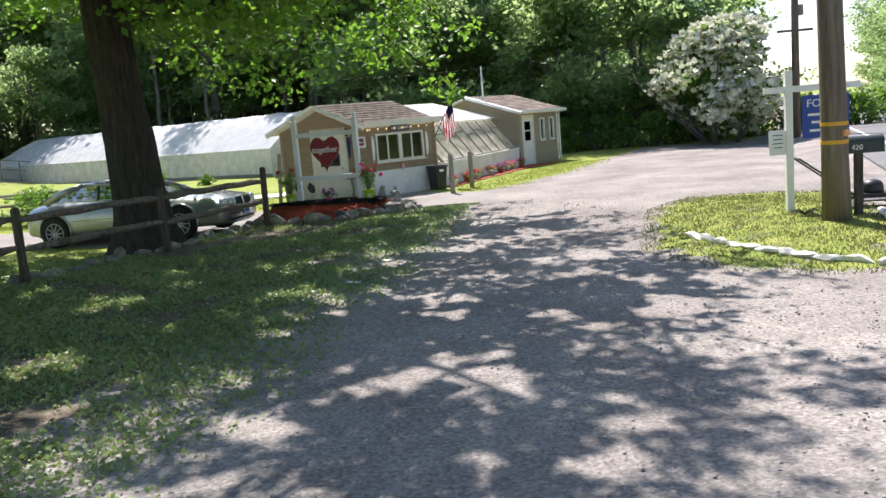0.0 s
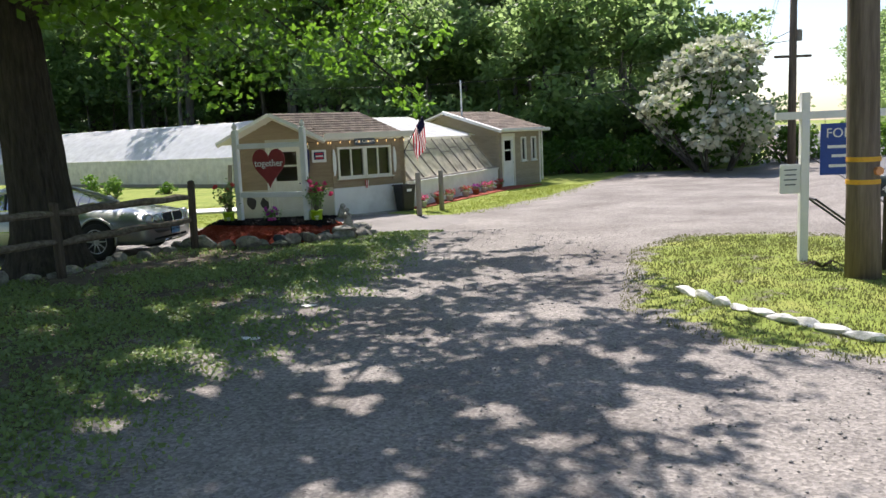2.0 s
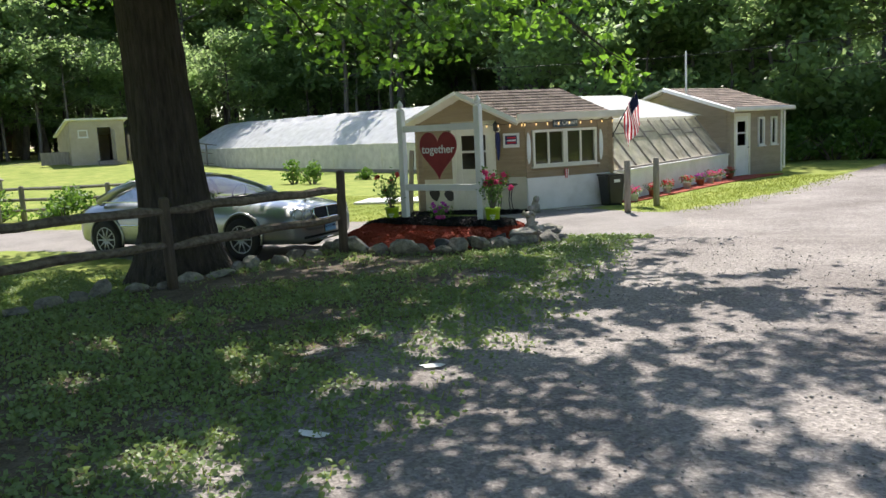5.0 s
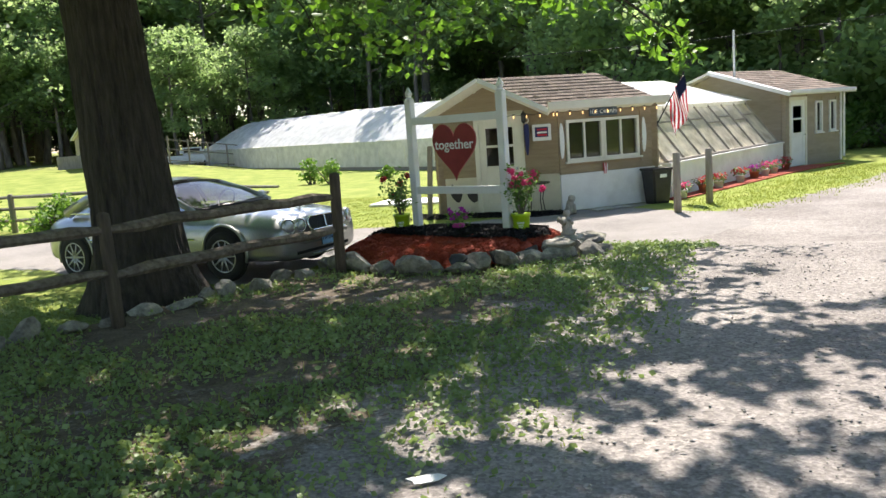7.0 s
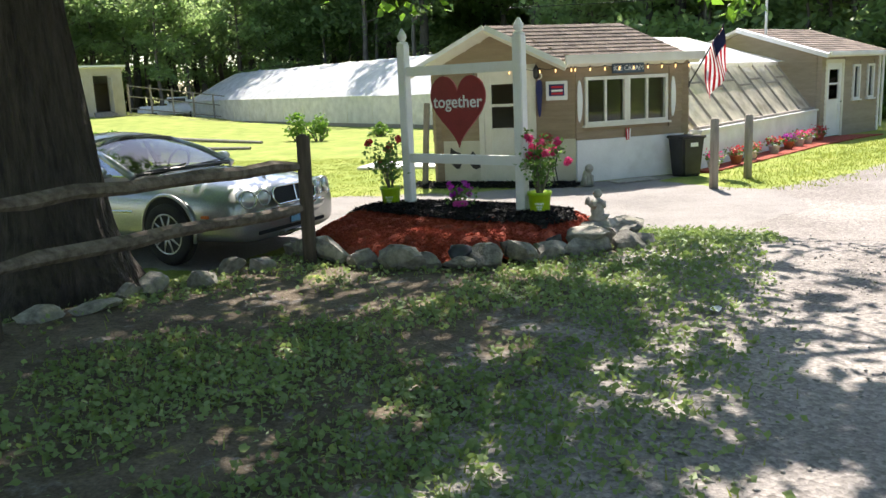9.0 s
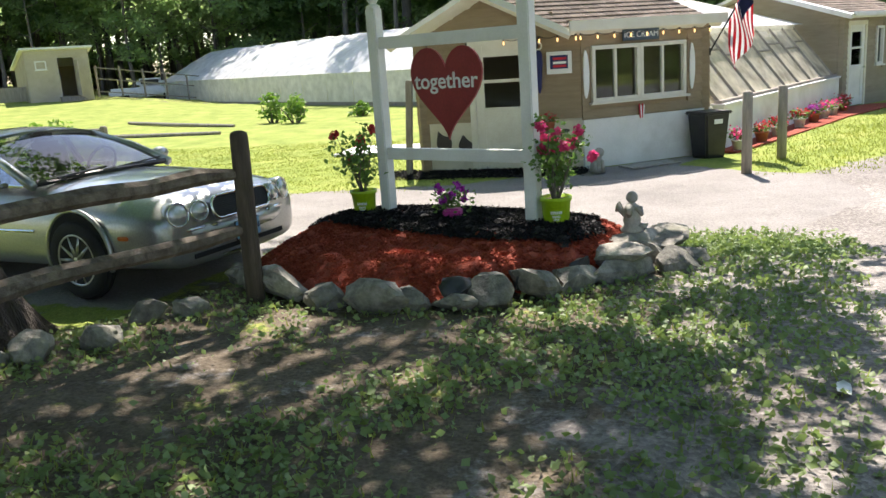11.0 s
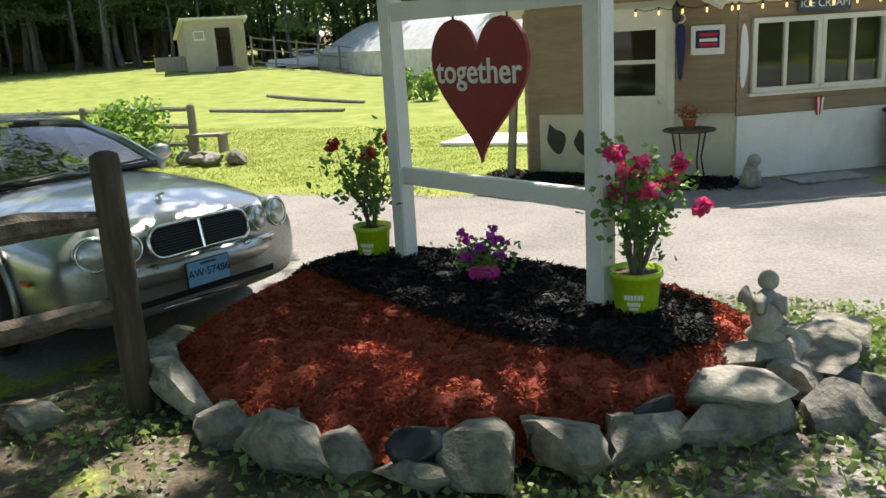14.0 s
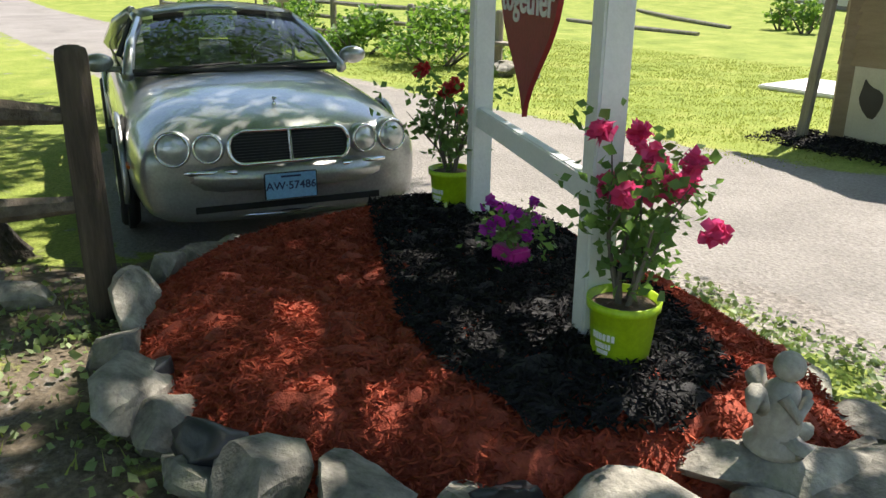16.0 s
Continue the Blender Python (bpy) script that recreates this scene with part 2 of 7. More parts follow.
M_SHEET = mat("weed_sheet", (0.02, 0.021, 0.024), (0.045, 0.047, 0.052), 5, 0.38, 0.3, fine=25)
M_BULB = bpy.data.materials.new("warm_bulb")
M_BULB.use_nodes = True
_p = M_BULB.node_tree.nodes["Principled BSDF"]
_p.inputs["Base Color"].default_value = (0.8, 0.6, 0.3, 1)
_p.inputs["Emission Color"].default_value = (1.0, 0.6, 0.22, 1)
_p.inputs["Emission Strength"].default_value = 0.9
M_GLASS = glass_mat("window_glass", (0.80, 0.84, 0.82))
M_CARGLASS = glass_mat("car_glass", (0.36, 0.41, 0.40), 0.02, ior=1.75)
M_FILM = glass_mat("greenhouse_film", (0.95, 0.95, 0.95), 0.25, 0.03, (0.92, 0.94, 0.97))
M_FILM_SIDE = glass_mat("greenhouse_side_film", (0.9, 0.9, 0.88), 0.3, 0.08, (0.86, 0.86, 0.83))
M_FILM_CLEAR = glass_mat("clear_film", (0.95, 0.94, 0.9), 0.06, 0.42, (0.90, 0.84, 0.68), 2.1)


def ground_mat():
    """Gravel, turf, drive asphalt and bare earth, told apart by the cover map of the ground."""
    m = bpy.data.materials.new("ground_cover")
    m.use_nodes = True
    nt = m.node_tree
    p = nt.nodes["Principled BSDF"]
    at = nt.nodes.new("ShaderNodeVertexColor")
    at.layer_name = "cover"
    sep = nt.nodes.new("ShaderNodeSeparateColor")
    nt.links.new(at.outputs[0], sep.inputs[0])
    rag = noise_out(nt, 2.6, 8, 0.75)
    fine = noise_out(nt, 34, 4, 0.7)
    vor = nt.nodes.new("ShaderNodeTexVoronoi")
    vor.inputs["Scale"].default_value = 38
    tc = nt.nodes.new("ShaderNodeTexCoord")
    nt.links.new(tc.outputs["Object"], vor.inputs["Vector"])
    patch = noise_out(nt, 0.55, 5, 0.6)
    gravel = ramp(nt, patch, [(0.3, (0.17, 0.152, 0.138)), (0.5, (0.235, 0.216, 0.20)), (0.7, (0.31, 0.285, 0.26))])
    gravel = mixc(nt, 0.4, gravel, ramp(nt, vor.outputs["Color"], [(0.15, (0.2, 0.2, 0.2)), (0.85, (0.85, 0.85, 0.85))]), "OVERLAY")
    gravel = mixc(nt, 0.5, gravel, ramp(nt, fine, [(0.3, (0.22, 0.22, 0.22)), (0.7, (0.8, 0.8, 0.8))]), "OVERLAY")
    turf = ramp(nt, noise_out(nt, 1.3, 6, 0.7), [(0.3, (0.13, 0.18, 0.035)), (0.5, (0.21, 0.26, 0.055)), (0.72, (0.30, 0.31, 0.09))])
    turf = mixc(nt, 0.55, turf, ramp(nt, noise_out(nt, 45, 3, 0.7), [(0.3, (0.2, 0.2, 0.2)), (0.7, (0.85, 0.85, 0.8))]), "OVERLAY")
    tar = ramp(nt, noise_out(nt, 0.9, 6, 0.7), [(0.3, (0.20, 0.187, 0.176)), (0.7, (0.30, 0.28, 0.262))])
    tar = mixc(nt, 0.4, tar, ramp(nt, fine, [(0.3, (0.2, 0.2, 0.2)), (0.7, (0.8, 0.8, 0.8))]), "OVERLAY")
    earth = ramp(nt, noise_out(nt, 3, 6, 0.75), [(0.3, (0.06, 0.048, 0.034)), (0.7, (0.19, 0.155, 0.115))])
    earth = mixc(nt, 0.6, earth, ramp(nt, fine, [(0.3, (0.2, 0.2, 0.2)), (0.7, (0.85, 0.85, 0.85))]), "OVERLAY")

    def edge(ch):
        a = nt.nodes.new("ShaderNodeMath")
        a.operation = "ADD"
        nt.links.new(sep.outputs[ch], a.inputs[0])
        nt.links.new(rag, a.inputs[1])
        return ramp(nt, a.outputs[0], [(0.92, (0, 0, 0)), (1.08 if ch else 1.0, (1, 1, 1))])
    col = mixc(nt, edge(2), gravel, earth)
    col = mixc(nt, edge(0), col, turf)
    col = mixc(nt, edge(1), col, tar)
    nt.links.new(col, p.inputs["Base Color"])
    p.inputs["Roughness"].default_value = 0.95
    p.inputs["Specular IOR Level"].default_value = 0.2
    hs = nt.nodes.new("ShaderNodeMath")
    hs.operation = "ADD"
    nt.links.new(vor.outputs["Distance"], hs.inputs[0])
    nt.links.new(fine, hs.inputs[1])
    bn = nt.nodes.new("ShaderNodeBump")
    bn.inputs["Strength"].default_value, bn.inputs["Distance"].default_value = 0.45, 0.02
    nt.links.new(hs.outputs[0], bn.inputs["Height"])
    nt.links.new(bn.outputs[0], p.inputs["Normal"])
    return m


M_GROUND = ground_mat()

# ---- builders ----
def V(*a):
    return Vector(a)


def obj(name, bm, material, smooth=False):
    """Links a bmesh as one mesh object."""
    me = bpy.data.meshes.new(name)
    bm.to_mesh(me)
    bm.free()
    me.materials.append(material)
    if smooth:
        for f in me.polygons:
            f.use_smooth = True
    return new(name, me)


def part(name, bm, material, parent, label="", smooth=False):
    ob = obj(name, bm, material, smooth)
    ob.parent = parent
    if label:
        ob["label"] = label
    return ob


def thing(name, m, label, category, group="", kind=""):
    ob = new(name)
    ob.empty_display_size = 0.1
    ob.matrix_world = m
    return tagged(ob, label, category, group, kind)


def box(sx, sy, sz, c=(0, 0, 0), bevel=0.0, bm=None, rot=None):
    """A block by its size and centre, edges rounded by bevel."""
    b = bmesh.new()
    bmesh.ops.create_cube(b, size=1.0, matrix=Matrix.Diagonal((sx, sy, sz, 1)))
    if bevel:
        bmesh.ops.bevel(b, geom=b.edges[:], offset=min(bevel, 0.45 * min(sx, sy, sz)), segments=2, affect="EDGES")
    m = Matrix.Translation(c) @ (rot.to_4x4() if rot else Matrix.Identity(4))
    b.transform(m)
    return join(bm, b)


def join(bm, b):
    if bm is None:
        return b
    me = bpy.data.meshes.new("join")
    b.to_mesh(me)
    b.free()
    bm.from_mesh(me)
    bpy.data.meshes.remove(me)
    return bm


def tube(points, radii, sides=8, bm=None, cap=True):
    """A round limb through points with a radius at each."""
    b = bmesh.new()
    rings = []
    pts = [Vector(p) for p in points]
    for i, (p, r) in enumerate(zip(pts, radii)):
        d = (pts[min(i + 1, len(pts) - 1)] - pts[max(i - 1, 0)]).normalized()
        u = d.cross(V(0.13, 0.97, 0.21)).normalized()
        w = d.cross(u)
        rings.append([b.verts.new(p + r * (math.cos(a) * u + math.sin(a) * w)) for a in [math.tau * k / sides for k in range(sides)]])
    for a, c in zip(rings, rings[1:]):
        for k in range(sides):
            b.faces.new((a[k], a[(k + 1) % sides], c[(k + 1) % sides], c[k]))
    if cap:
        b.faces.new(rings[0])
        b.faces.new(rings[-1][::-1])
    bmesh.ops.recalc_face_normals(b, faces=b.faces[:])
    return join(bm, b)


def lathe(profile, sides=20, bm=None, at=(0, 0, 0)):
    """A turned shape from (radius, height) pairs."""
    b = bmesh.new()
    rings = [[b.verts.new((r * math.cos(a) + at[0], r * math.sin(a) + at[1], z + at[2])) for a in [math.tau * k / sides for k in range(sides)]] for r, z in profile]
    for a, c in zip(rings, rings[1:]):
        for k in range(sides):
            b.faces.new((a[k], a[(k + 1) % sides], c[(k + 1) % sides], c[k]))
    b.faces.new(rings[0][::-1])
    b.faces.new(rings[-1])
    bmesh.ops.recalc_face_normals(b, faces=b.faces[:])
    return join(bm, b)


def prism(outline, depth, axis="y", bm=None, at=(0, 0, 0), bevel=0.0):
    """A flat outline in x and z given a depth along y (or in x and y along z)."""
    b = bmesh.new()
    mk = (lambda p, d: (p[0], d, p[1])) if axis == "y" else ((lambda p, d: (p[0], p[1], d)) if axis == "z" else (lambda p, d: (d, p[0], p[1])))
    f0 = [b.verts.new(mk(p, 0)) for p in outline]
    f1 = [b.verts.new(mk(p, depth)) for p in outline]
    b.faces.new(f0)
    b.faces.new(f1[::-1])
    n = len(outline)
    for k in range(n):
        b.faces.new((f0[k], f1[k], f1[(k + 1) % n], f0[(k + 1) % n]))
    bmesh.ops.recalc_face_normals(b, faces=b.faces[:])
    if bevel:
        bmesh.ops.bevel(b, geom=b.edges[:], offset=bevel, segments=1, affect="EDGES")
    b.transform(Matrix.Translation(at))
    return join(bm, b)


def boulder(size, seed, rough=0.22, div=2):
    """A broken field stone: a lumpy, partly flattened block."""
    rng = random.Random(seed)
    b = bmesh.new()
    bmesh.ops.create_icosphere(b, subdivisions=div, radius=0.5)
    off = V(rng.uniform(-50, 50), rng.uniform(-50, 50), rng.uniform(-50, 50))
    cuts = [(V(rng.gauss(0, 1), rng.gauss(0, 1), rng.gauss(0, 0.7)).normalized(), rng.uniform(0.20, 0.40)) for _ in range(11)]
    for v in b.verts:
        v.co *= 1 + rough * noise.noise(v.co * 2.3 + off)
        for n, d in cuts:
            k = v.co.dot(n)
            if k > d:
                v.co -= n * (k - d)
        v.co *= 1 + 0.07 * noise.noise(v.co * 7 + off) + 0.05 * noise.noise(v.co * 15 + off)
    b.transform(Matrix.Diagonal((size[0], size[1], size[2], 1)))
    return b


def text_part(name, words, size, m, material, parent, depth=0.004, bold=0.0):
    cu = bpy.data.curves.new(name, "FONT")
    cu.body, cu.size, cu.extrude, cu.align_x, cu.align_y, cu.offset = words, size, depth, "CENTER", "CENTER", bold
    cu.resolution_u = 3
    tmp = bpy.data.objects.new(name, cu)
    me = bpy.data.meshes.new_from_object(tmp)
    bpy.data.objects.remove(tmp)
    me.materials.clear()
    me.materials.append(material)
    ob = new(name, me)
    ob.parent = parent
    ob.matrix_local = m
    return ob


def leaves(name, centres, size, material, parent=None, droop=0.4, aspect=0.6, seed=1, normals=None, spread=0.35):
    """Many small folded leaves, one pair of triangles each."""
    rng = np.random.default_rng(seed)
    c = np.asarray(centres, dtype=np.float64)
    n = len(c)
    d = rng.normal(size=(n, 3))
    d[:, 2] = d[:, 2] * 0.5 - droop
    d /= np.linalg.norm(d, axis=1, keepdims=True)
    w = np.cross(d, rng.normal(size=(n, 3)))
    w /= np.linalg.norm(w, axis=1, keepdims=True)
    up = np.cross(d, w)
    s = size * rng.uniform(1 - spread, 1 + spread, (n, 1))
    v = np.empty((n, 4, 3))
    v[:, 0] = c - d * s * 0.5
    v[:, 1] = c + w * s * aspect * 0.5 + up * s * 0.12
    v[:, 2] = c + d * s * 0.5
    v[:, 3] = c - w * s * aspect * 0.5 + up * s * 0.12
    i = np.arange(n)[:, None] * 4
    f = np.concatenate([i + [0, 1, 2], i + [0, 2, 3]], axis=1).reshape(-1, 3)
    return raw_mesh(name, v.reshape(-1, 3), f, material, parent)


def raw_mesh(name, v, f, material, parent=None):
    me = bpy.data.meshes.new(name)
    k = f.shape[1]
    me.vertices.add(len(v))
    me.vertices.foreach_set("co", np.ascontiguousarray(v, dtype=np.float32).ravel())
    me.loops.add(f.size)
    me.loops.foreach_set("vertex_index", np.ascontiguousarray(f, dtype=np.int32).ravel())
    me.polygons.add(len(f))
    me.polygons.foreach_set("loop_start", np.arange(0, f.size, k, dtype=np.int32))
    me.update(calc_edges=True)
    me.validate()
    me.materials.append(material)
    ob = new(name, me)
    ob.parent = parent
    return ob


def blades(name, xy, height, material, seed=1, width=0.012):
    """Upright grass blades rooted on the ground."""
    rng = np.random.default_rng(seed)
    n = len(xy)
    z = ground_z(xy[:, 0], xy[:, 1])
    base = np.column_stack([xy, z - 0.005])
    a = rng.uniform(0, math.tau, n)
    side = np.column_stack([np.cos(a), np.sin(a), np.zeros(n)]) * width
    h = height * rng.uniform(0.4, 1.2, n)
    tip = base + np.column_stack([rng.normal(0, 0.35, n) * h, rng.normal(0, 0.35, n) * h, h])
    v = np.stack([base - side, base + side, tip], axis=1).reshape(-1, 3)
    return raw_mesh(name, v, np.arange(3 * n).reshape(-1, 3), material)


# ---- plan ----
LOW = -0.21
ROAD_U, ROAD_N = (0.375, 0.927), (0.927, -0.375)


def sm(t):
    t = np.clip(t, 0, 1)
    return t * t * (3 - 2 * t)


def ground_z(x, y):
    """The gravel lies level; beyond the fence and the flower bed the ground is a step lower, and the far lawn climbs."""
    x, y = np.asarray(x, float), np.asarray(y, float)
    left = -(0.907 * (x + 3.9) - 0.422 * (y - 16.5))
    z = LOW * np.maximum(sm(left / 1.0), sm((y - 17.3) / 2.4))
    road = ROAD_N[0] * x + ROAD_N[1] * y
    z = z * (1 - sm((road - 0.3) / 2.2))
    d, n = -0.784 * (x + 9) + 0.62 * (y - 43), -0.62 * (x + 9) - 0.784 * (y - 43)
    z = z + 1.15 * sm((d - 4) / 26) * sm((n - 0.5) / 6) + 0.03 * np.clip(d - 34, 0, 60)
    isl = ((x - 4.7) / 2.6) ** 2 + ((y - 11.6) / 4.0) ** 2
    z = z + 0.07 * (1 - sm(isl))
    bank = road - 12.5
    z = z + 1.6 * sm(bank / 14)
    return z


def gz(x, y):
    return float(ground_z(x, y))

# ---- ground ----
def inside(x, y, poly):
    r = np.zeros_like(x, bool)
    n = len(poly)
    for k in range(n):
        (x0, y0), (x1, y1) = poly[k], poly[(k + 1) % n]
        c = ((y0 > y) != (y1 > y)) & (x < (x1 - x0) * (y - y0) / (y1 - y0 + 1e-9) + x0)
        r ^= c
    return r


def soft(x, y, poly, w=0.35):
    """1 inside an outline, 0 outside, with a soft edge."""
    d = np.full(x.shape, 1e9)
    n = len(poly)
    for k in range(n):
        a, b = np.array(poly[k]), np.array(poly[(k + 1) % n])
        e = b - a
        t = np.clip(((x - a[0]) * e[0] + (y - a[1]) * e[1]) / (e @ e), 0, 1)
        d = np.minimum(d, np.hypot(x - a[0] - t * e[0], y - a[1] - t * e[1]))
    return np.clip(0.5 + np.where(inside(x, y, poly), d, -d) / (2 * w), 0, 1)


ISLAND = [(2.45, 10.2), (2.95, 8.5), (3.8, 7.9), (4.9, 7.6), (5.7, 9.3), (6.5, 11.8), (7.2, 14.6), (6.4, 15.4), (4.7, 15.6), (3.5, 13.9)]
VERGE = [(-60, -30), (-3.4, -30), (-2.6, 2), (-1.6, 7), (-0.75, 11), (-0.35, 14), (0.1, 17), (0.5, 19.0), (-0.6, 19.8), (-2.2, 19.9), (-60, 19.5)]
DRIVE = [(-40, 19.4), (-14, 19.1), (-9.8, 18.7), (-7.0, 17.2), (-4.9, 17.0), (-4.6, 19.0), (-2.3, 19.9), (-0.9, 19.7), (0.4, 19.6), (1.6, 21.3), (1.3, 22.9), (-0.5, 24.2), (0.2, 25.6), (-1.7, 24.2), (-3.5, 22.9), (-5.3, 22.5), (-8.6, 22.3), (-14, 21.5), (-40, 22.4)]
LAWN = [(-0.6, 24.4), (1.0, 23.0), (2.4, 24.6), (4.2, 27.5), (6.8, 33), (9.5, 38.5), (16, 40), (26, 62), (40, 110), (-120, 160), (-120, 22.2), (-8.6, 22.3), (-3.6, 22.95), (-1.8, 24.2)]
RIM = [(-2.7, 19.0), (-1.3, 18.7), (-0.7, 17.9), (0.7, 18.0), (0.9, 18.9), (-0.6, 19.2), (-1.5, 19.6), (-2.7, 19.6)]


def cover(x, y):
    """Turf, drive asphalt and bare earth, each 0 to 1; the rest is gravel."""
    road = ROAD_N[0] * x + ROAD_N[1] * y
    turf = np.maximum.reduce([0.56 * soft(x, y, ISLAND, 0.4), 0.52 * soft(x, y, RIM, 0.3), soft(x, y, LAWN, 0.5), np.clip((road - 10.6) / 1.2, 0, 1)])
    verge = soft(x, y, VERGE, 1.3)
    turf = np.maximum(turf, 0.34 * verge)
    left = -(0.907 * (x + 3.9) - 0.422 * (y - 16.5))
    turf = np.maximum(turf, 0.62 * soft(x, y, VERGE, 1.3) * np.clip(left / 1.5, 0, 1))
    earth = np.maximum(0.56 * verge, 0.75 * np.exp(-(left / 0.9) ** 2) * (y < 17.5) * (x > -12))
    earth = np.maximum(earth, 0.46 * np.clip((x - 0.8) / 2.5, 0, 1) * np.clip((9 - y) / 4, 0, 1) * (road < 2))
    deep = np.clip((y - 52 - 0.35 * x) / 10, 0, 1) * (road < 2)
    earth = np.maximum.reduce([earth, deep, 0.6 * soft(x, y, ISLAND, 0.7)])
    turf = turf * (1 - 0.5 * deep)
    tar = soft(x, y, DRIVE, 0.25)
    return turf, tar, earth


def axis(lo, hi, fine_lo, fine_hi, step):
    near = np.arange(fine_lo, fine_hi + step, step)
    g = 1.0 * (1.22 ** np.arange(0, 40) - 1) + step
    a = fine_lo - g
    b = fine_hi + g
    return np.concatenate([a[a > lo][::-1], [] if a[-1] > lo else [], near, b[b < hi]])


def build_ground():
    xs = np.concatenate([[-3000, -800], axis(-300, 300, -14, 12, 0.2), [800, 3000]])
    ys = np.concatenate([[-3000, -800], axis(-300, 400, -2, 30, 0.2), [800, 3000]])
    gx, gy = np.meshgrid(xs, ys)
    rng = np.random.default_rng(3)
    z = ground_z(gx, gy)
    near = (gx > -14) & (gx < 12) & (gy > -2) & (gy < 30)
    z = z + near * rng.normal(0, 0.006, z.shape)
    road = ROAD_N[0] * gx + ROAD_N[1] * gy
    z = np.where((road > 1.9) & (road < 10.9), z - 0.05, z)
    v = np.column_stack([gx.ravel(), gy.ravel(), z.ravel()])
    nx = len(xs)
    i, j = np.meshgrid(np.arange(nx - 1), np.arange(len(ys) - 1))
    a = (j * nx + i).ravel()
    ob = raw_mesh("ground", v, np.column_stack([a, a + 1, a + nx + 1, a + nx]), M_GROUND)
    t, d, e = cover(gx.ravel(), gy.ravel())
    col = ob.data.color_attributes.new("cover", "FLOAT_COLOR", "POINT")
    col.data.foreach_set("color", np.column_stack([t, d, e, np.ones_like(t)]).astype(np.float32).ravel())
    for f in ob.data.polygons:
        f.use_smooth = True
    tagged(ob, "gravel yard with turf, bare earth and an asphalt drive", "ground", kind="structure")


def road_point(n, s, z=0.0):
    return (ROAD_N[0] * n + ROAD_U[0] * s, ROAD_N[1] * n + ROAD_U[1] * s, z)


def strip(name, n0, n1, s0, s1, z, material, parent=None, steps=1):
    b = bmesh.new()
    for k in range(steps):
        a, c = s0 + (s1 - s0) * k / steps, s0 + (s1 - s0) * (k + 1) / steps
        vs = [b.verts.new(road_point(n, s, zz)) for zz in (z, z - 0.05) for n, s in ((n0, a), (n1, a), (n1, c), (n0, c))]
        b.faces.new(vs[:4])
        for q in range(4):
            b.faces.new((vs[q], vs[4 + q], vs[4 + (q + 1) % 4], vs[(q + 1) % 4]))
    bmesh.ops.recalc_face_normals(b, faces=b.faces[:])
    return part(name, b, material, parent) if parent else obj(name, b, material)


def build_road():
    road = strip("road", 2.35, 10.3, -150, 420, 0.0, M_ROAD, steps=40)
    tagged(road, "grey asphalt two-lane road with white lines", "road", kind="structure")
    strip("edge_line", 3.36, 3.49, -150, 420, 0.004, M_LINE, road, 40)
    strip("edge_line", 9.5, 9.63, -150, 420, 0.004, M_LINE, road, 40)
    for k in range(14):
        strip("lane_dash", 6.31, 6.43, 16 + 9.2 * k, 18.6 + 9.2 * k, 0.004, M_LINE, road)


# ---- the shop ----
def wall_frame(a, b):
    """A pose whose x runs from a to b along a wall, y into the building and z up from the low ground."""
    d = V(b[0] - a[0], b[1] - a[1], 0)
    return Matrix.Translation((a[0], a[1], LOW)) @ pose(0, 0, 0, 0, 0, math.degrees(math.atan2(d.y, d.x))), d.length


def lap_boards(parent, x0, x1, z0, z1, step, material, holes=(), y=0.0):
    """Overlapping siding boards between two heights, cut round the openings."""
    z = z0
    while z < z1 - 0.01:
        zt = min(z + step, z1)
        spans = [(x0, x1)]
        for hx0, hx1, hz0, hz1 in holes:
            if zt > hz0 + 0.01 and z < hz1 - 0.01:
                spans = [s for a, b in spans for s in ((a, min(b, hx0)), (max(a, hx1), b)) if s[1] - s[0] > 0.01]
        for a, b in spans:
            part("board", prism([(y - 0.034, z), (y - 0.008, zt + 0.004), (y, zt + 0.006), (y, z)], b - a, "x", at=(a, 0, 0)), material, parent)
        z = zt


def wall_block(parent, name, x0, x1, z0, z1, material, holes=(), y0=0.0, y1=0.12, label=""):
    """A wall with thickness, left open at each hole."""
    xs = sorted({x0, x1, *[h[0] for h in holes], *[h[1] for h in holes]})
    zs = sorted({z0, z1, *[min(max(h[2], z0), z1) for h in holes], *[min(max(h[3], z0), z1) for h in holes]})
    b = bmesh.new()
    for a, c in zip(xs, xs[1:]):
        for e, f in zip(zs, zs[1:]):
            mx, mz = (a + c) / 2, (e + f) / 2
            if a >= x0 and c <= x1 and not any(h[0] < mx < h[1] and h[2] < mz < h[3] for h in holes):
                b = box(c - a, y1 - y0, f - e, (mx, (y0 + y1) / 2, mz), bm=b)
    return part(name, b, material, parent, label)


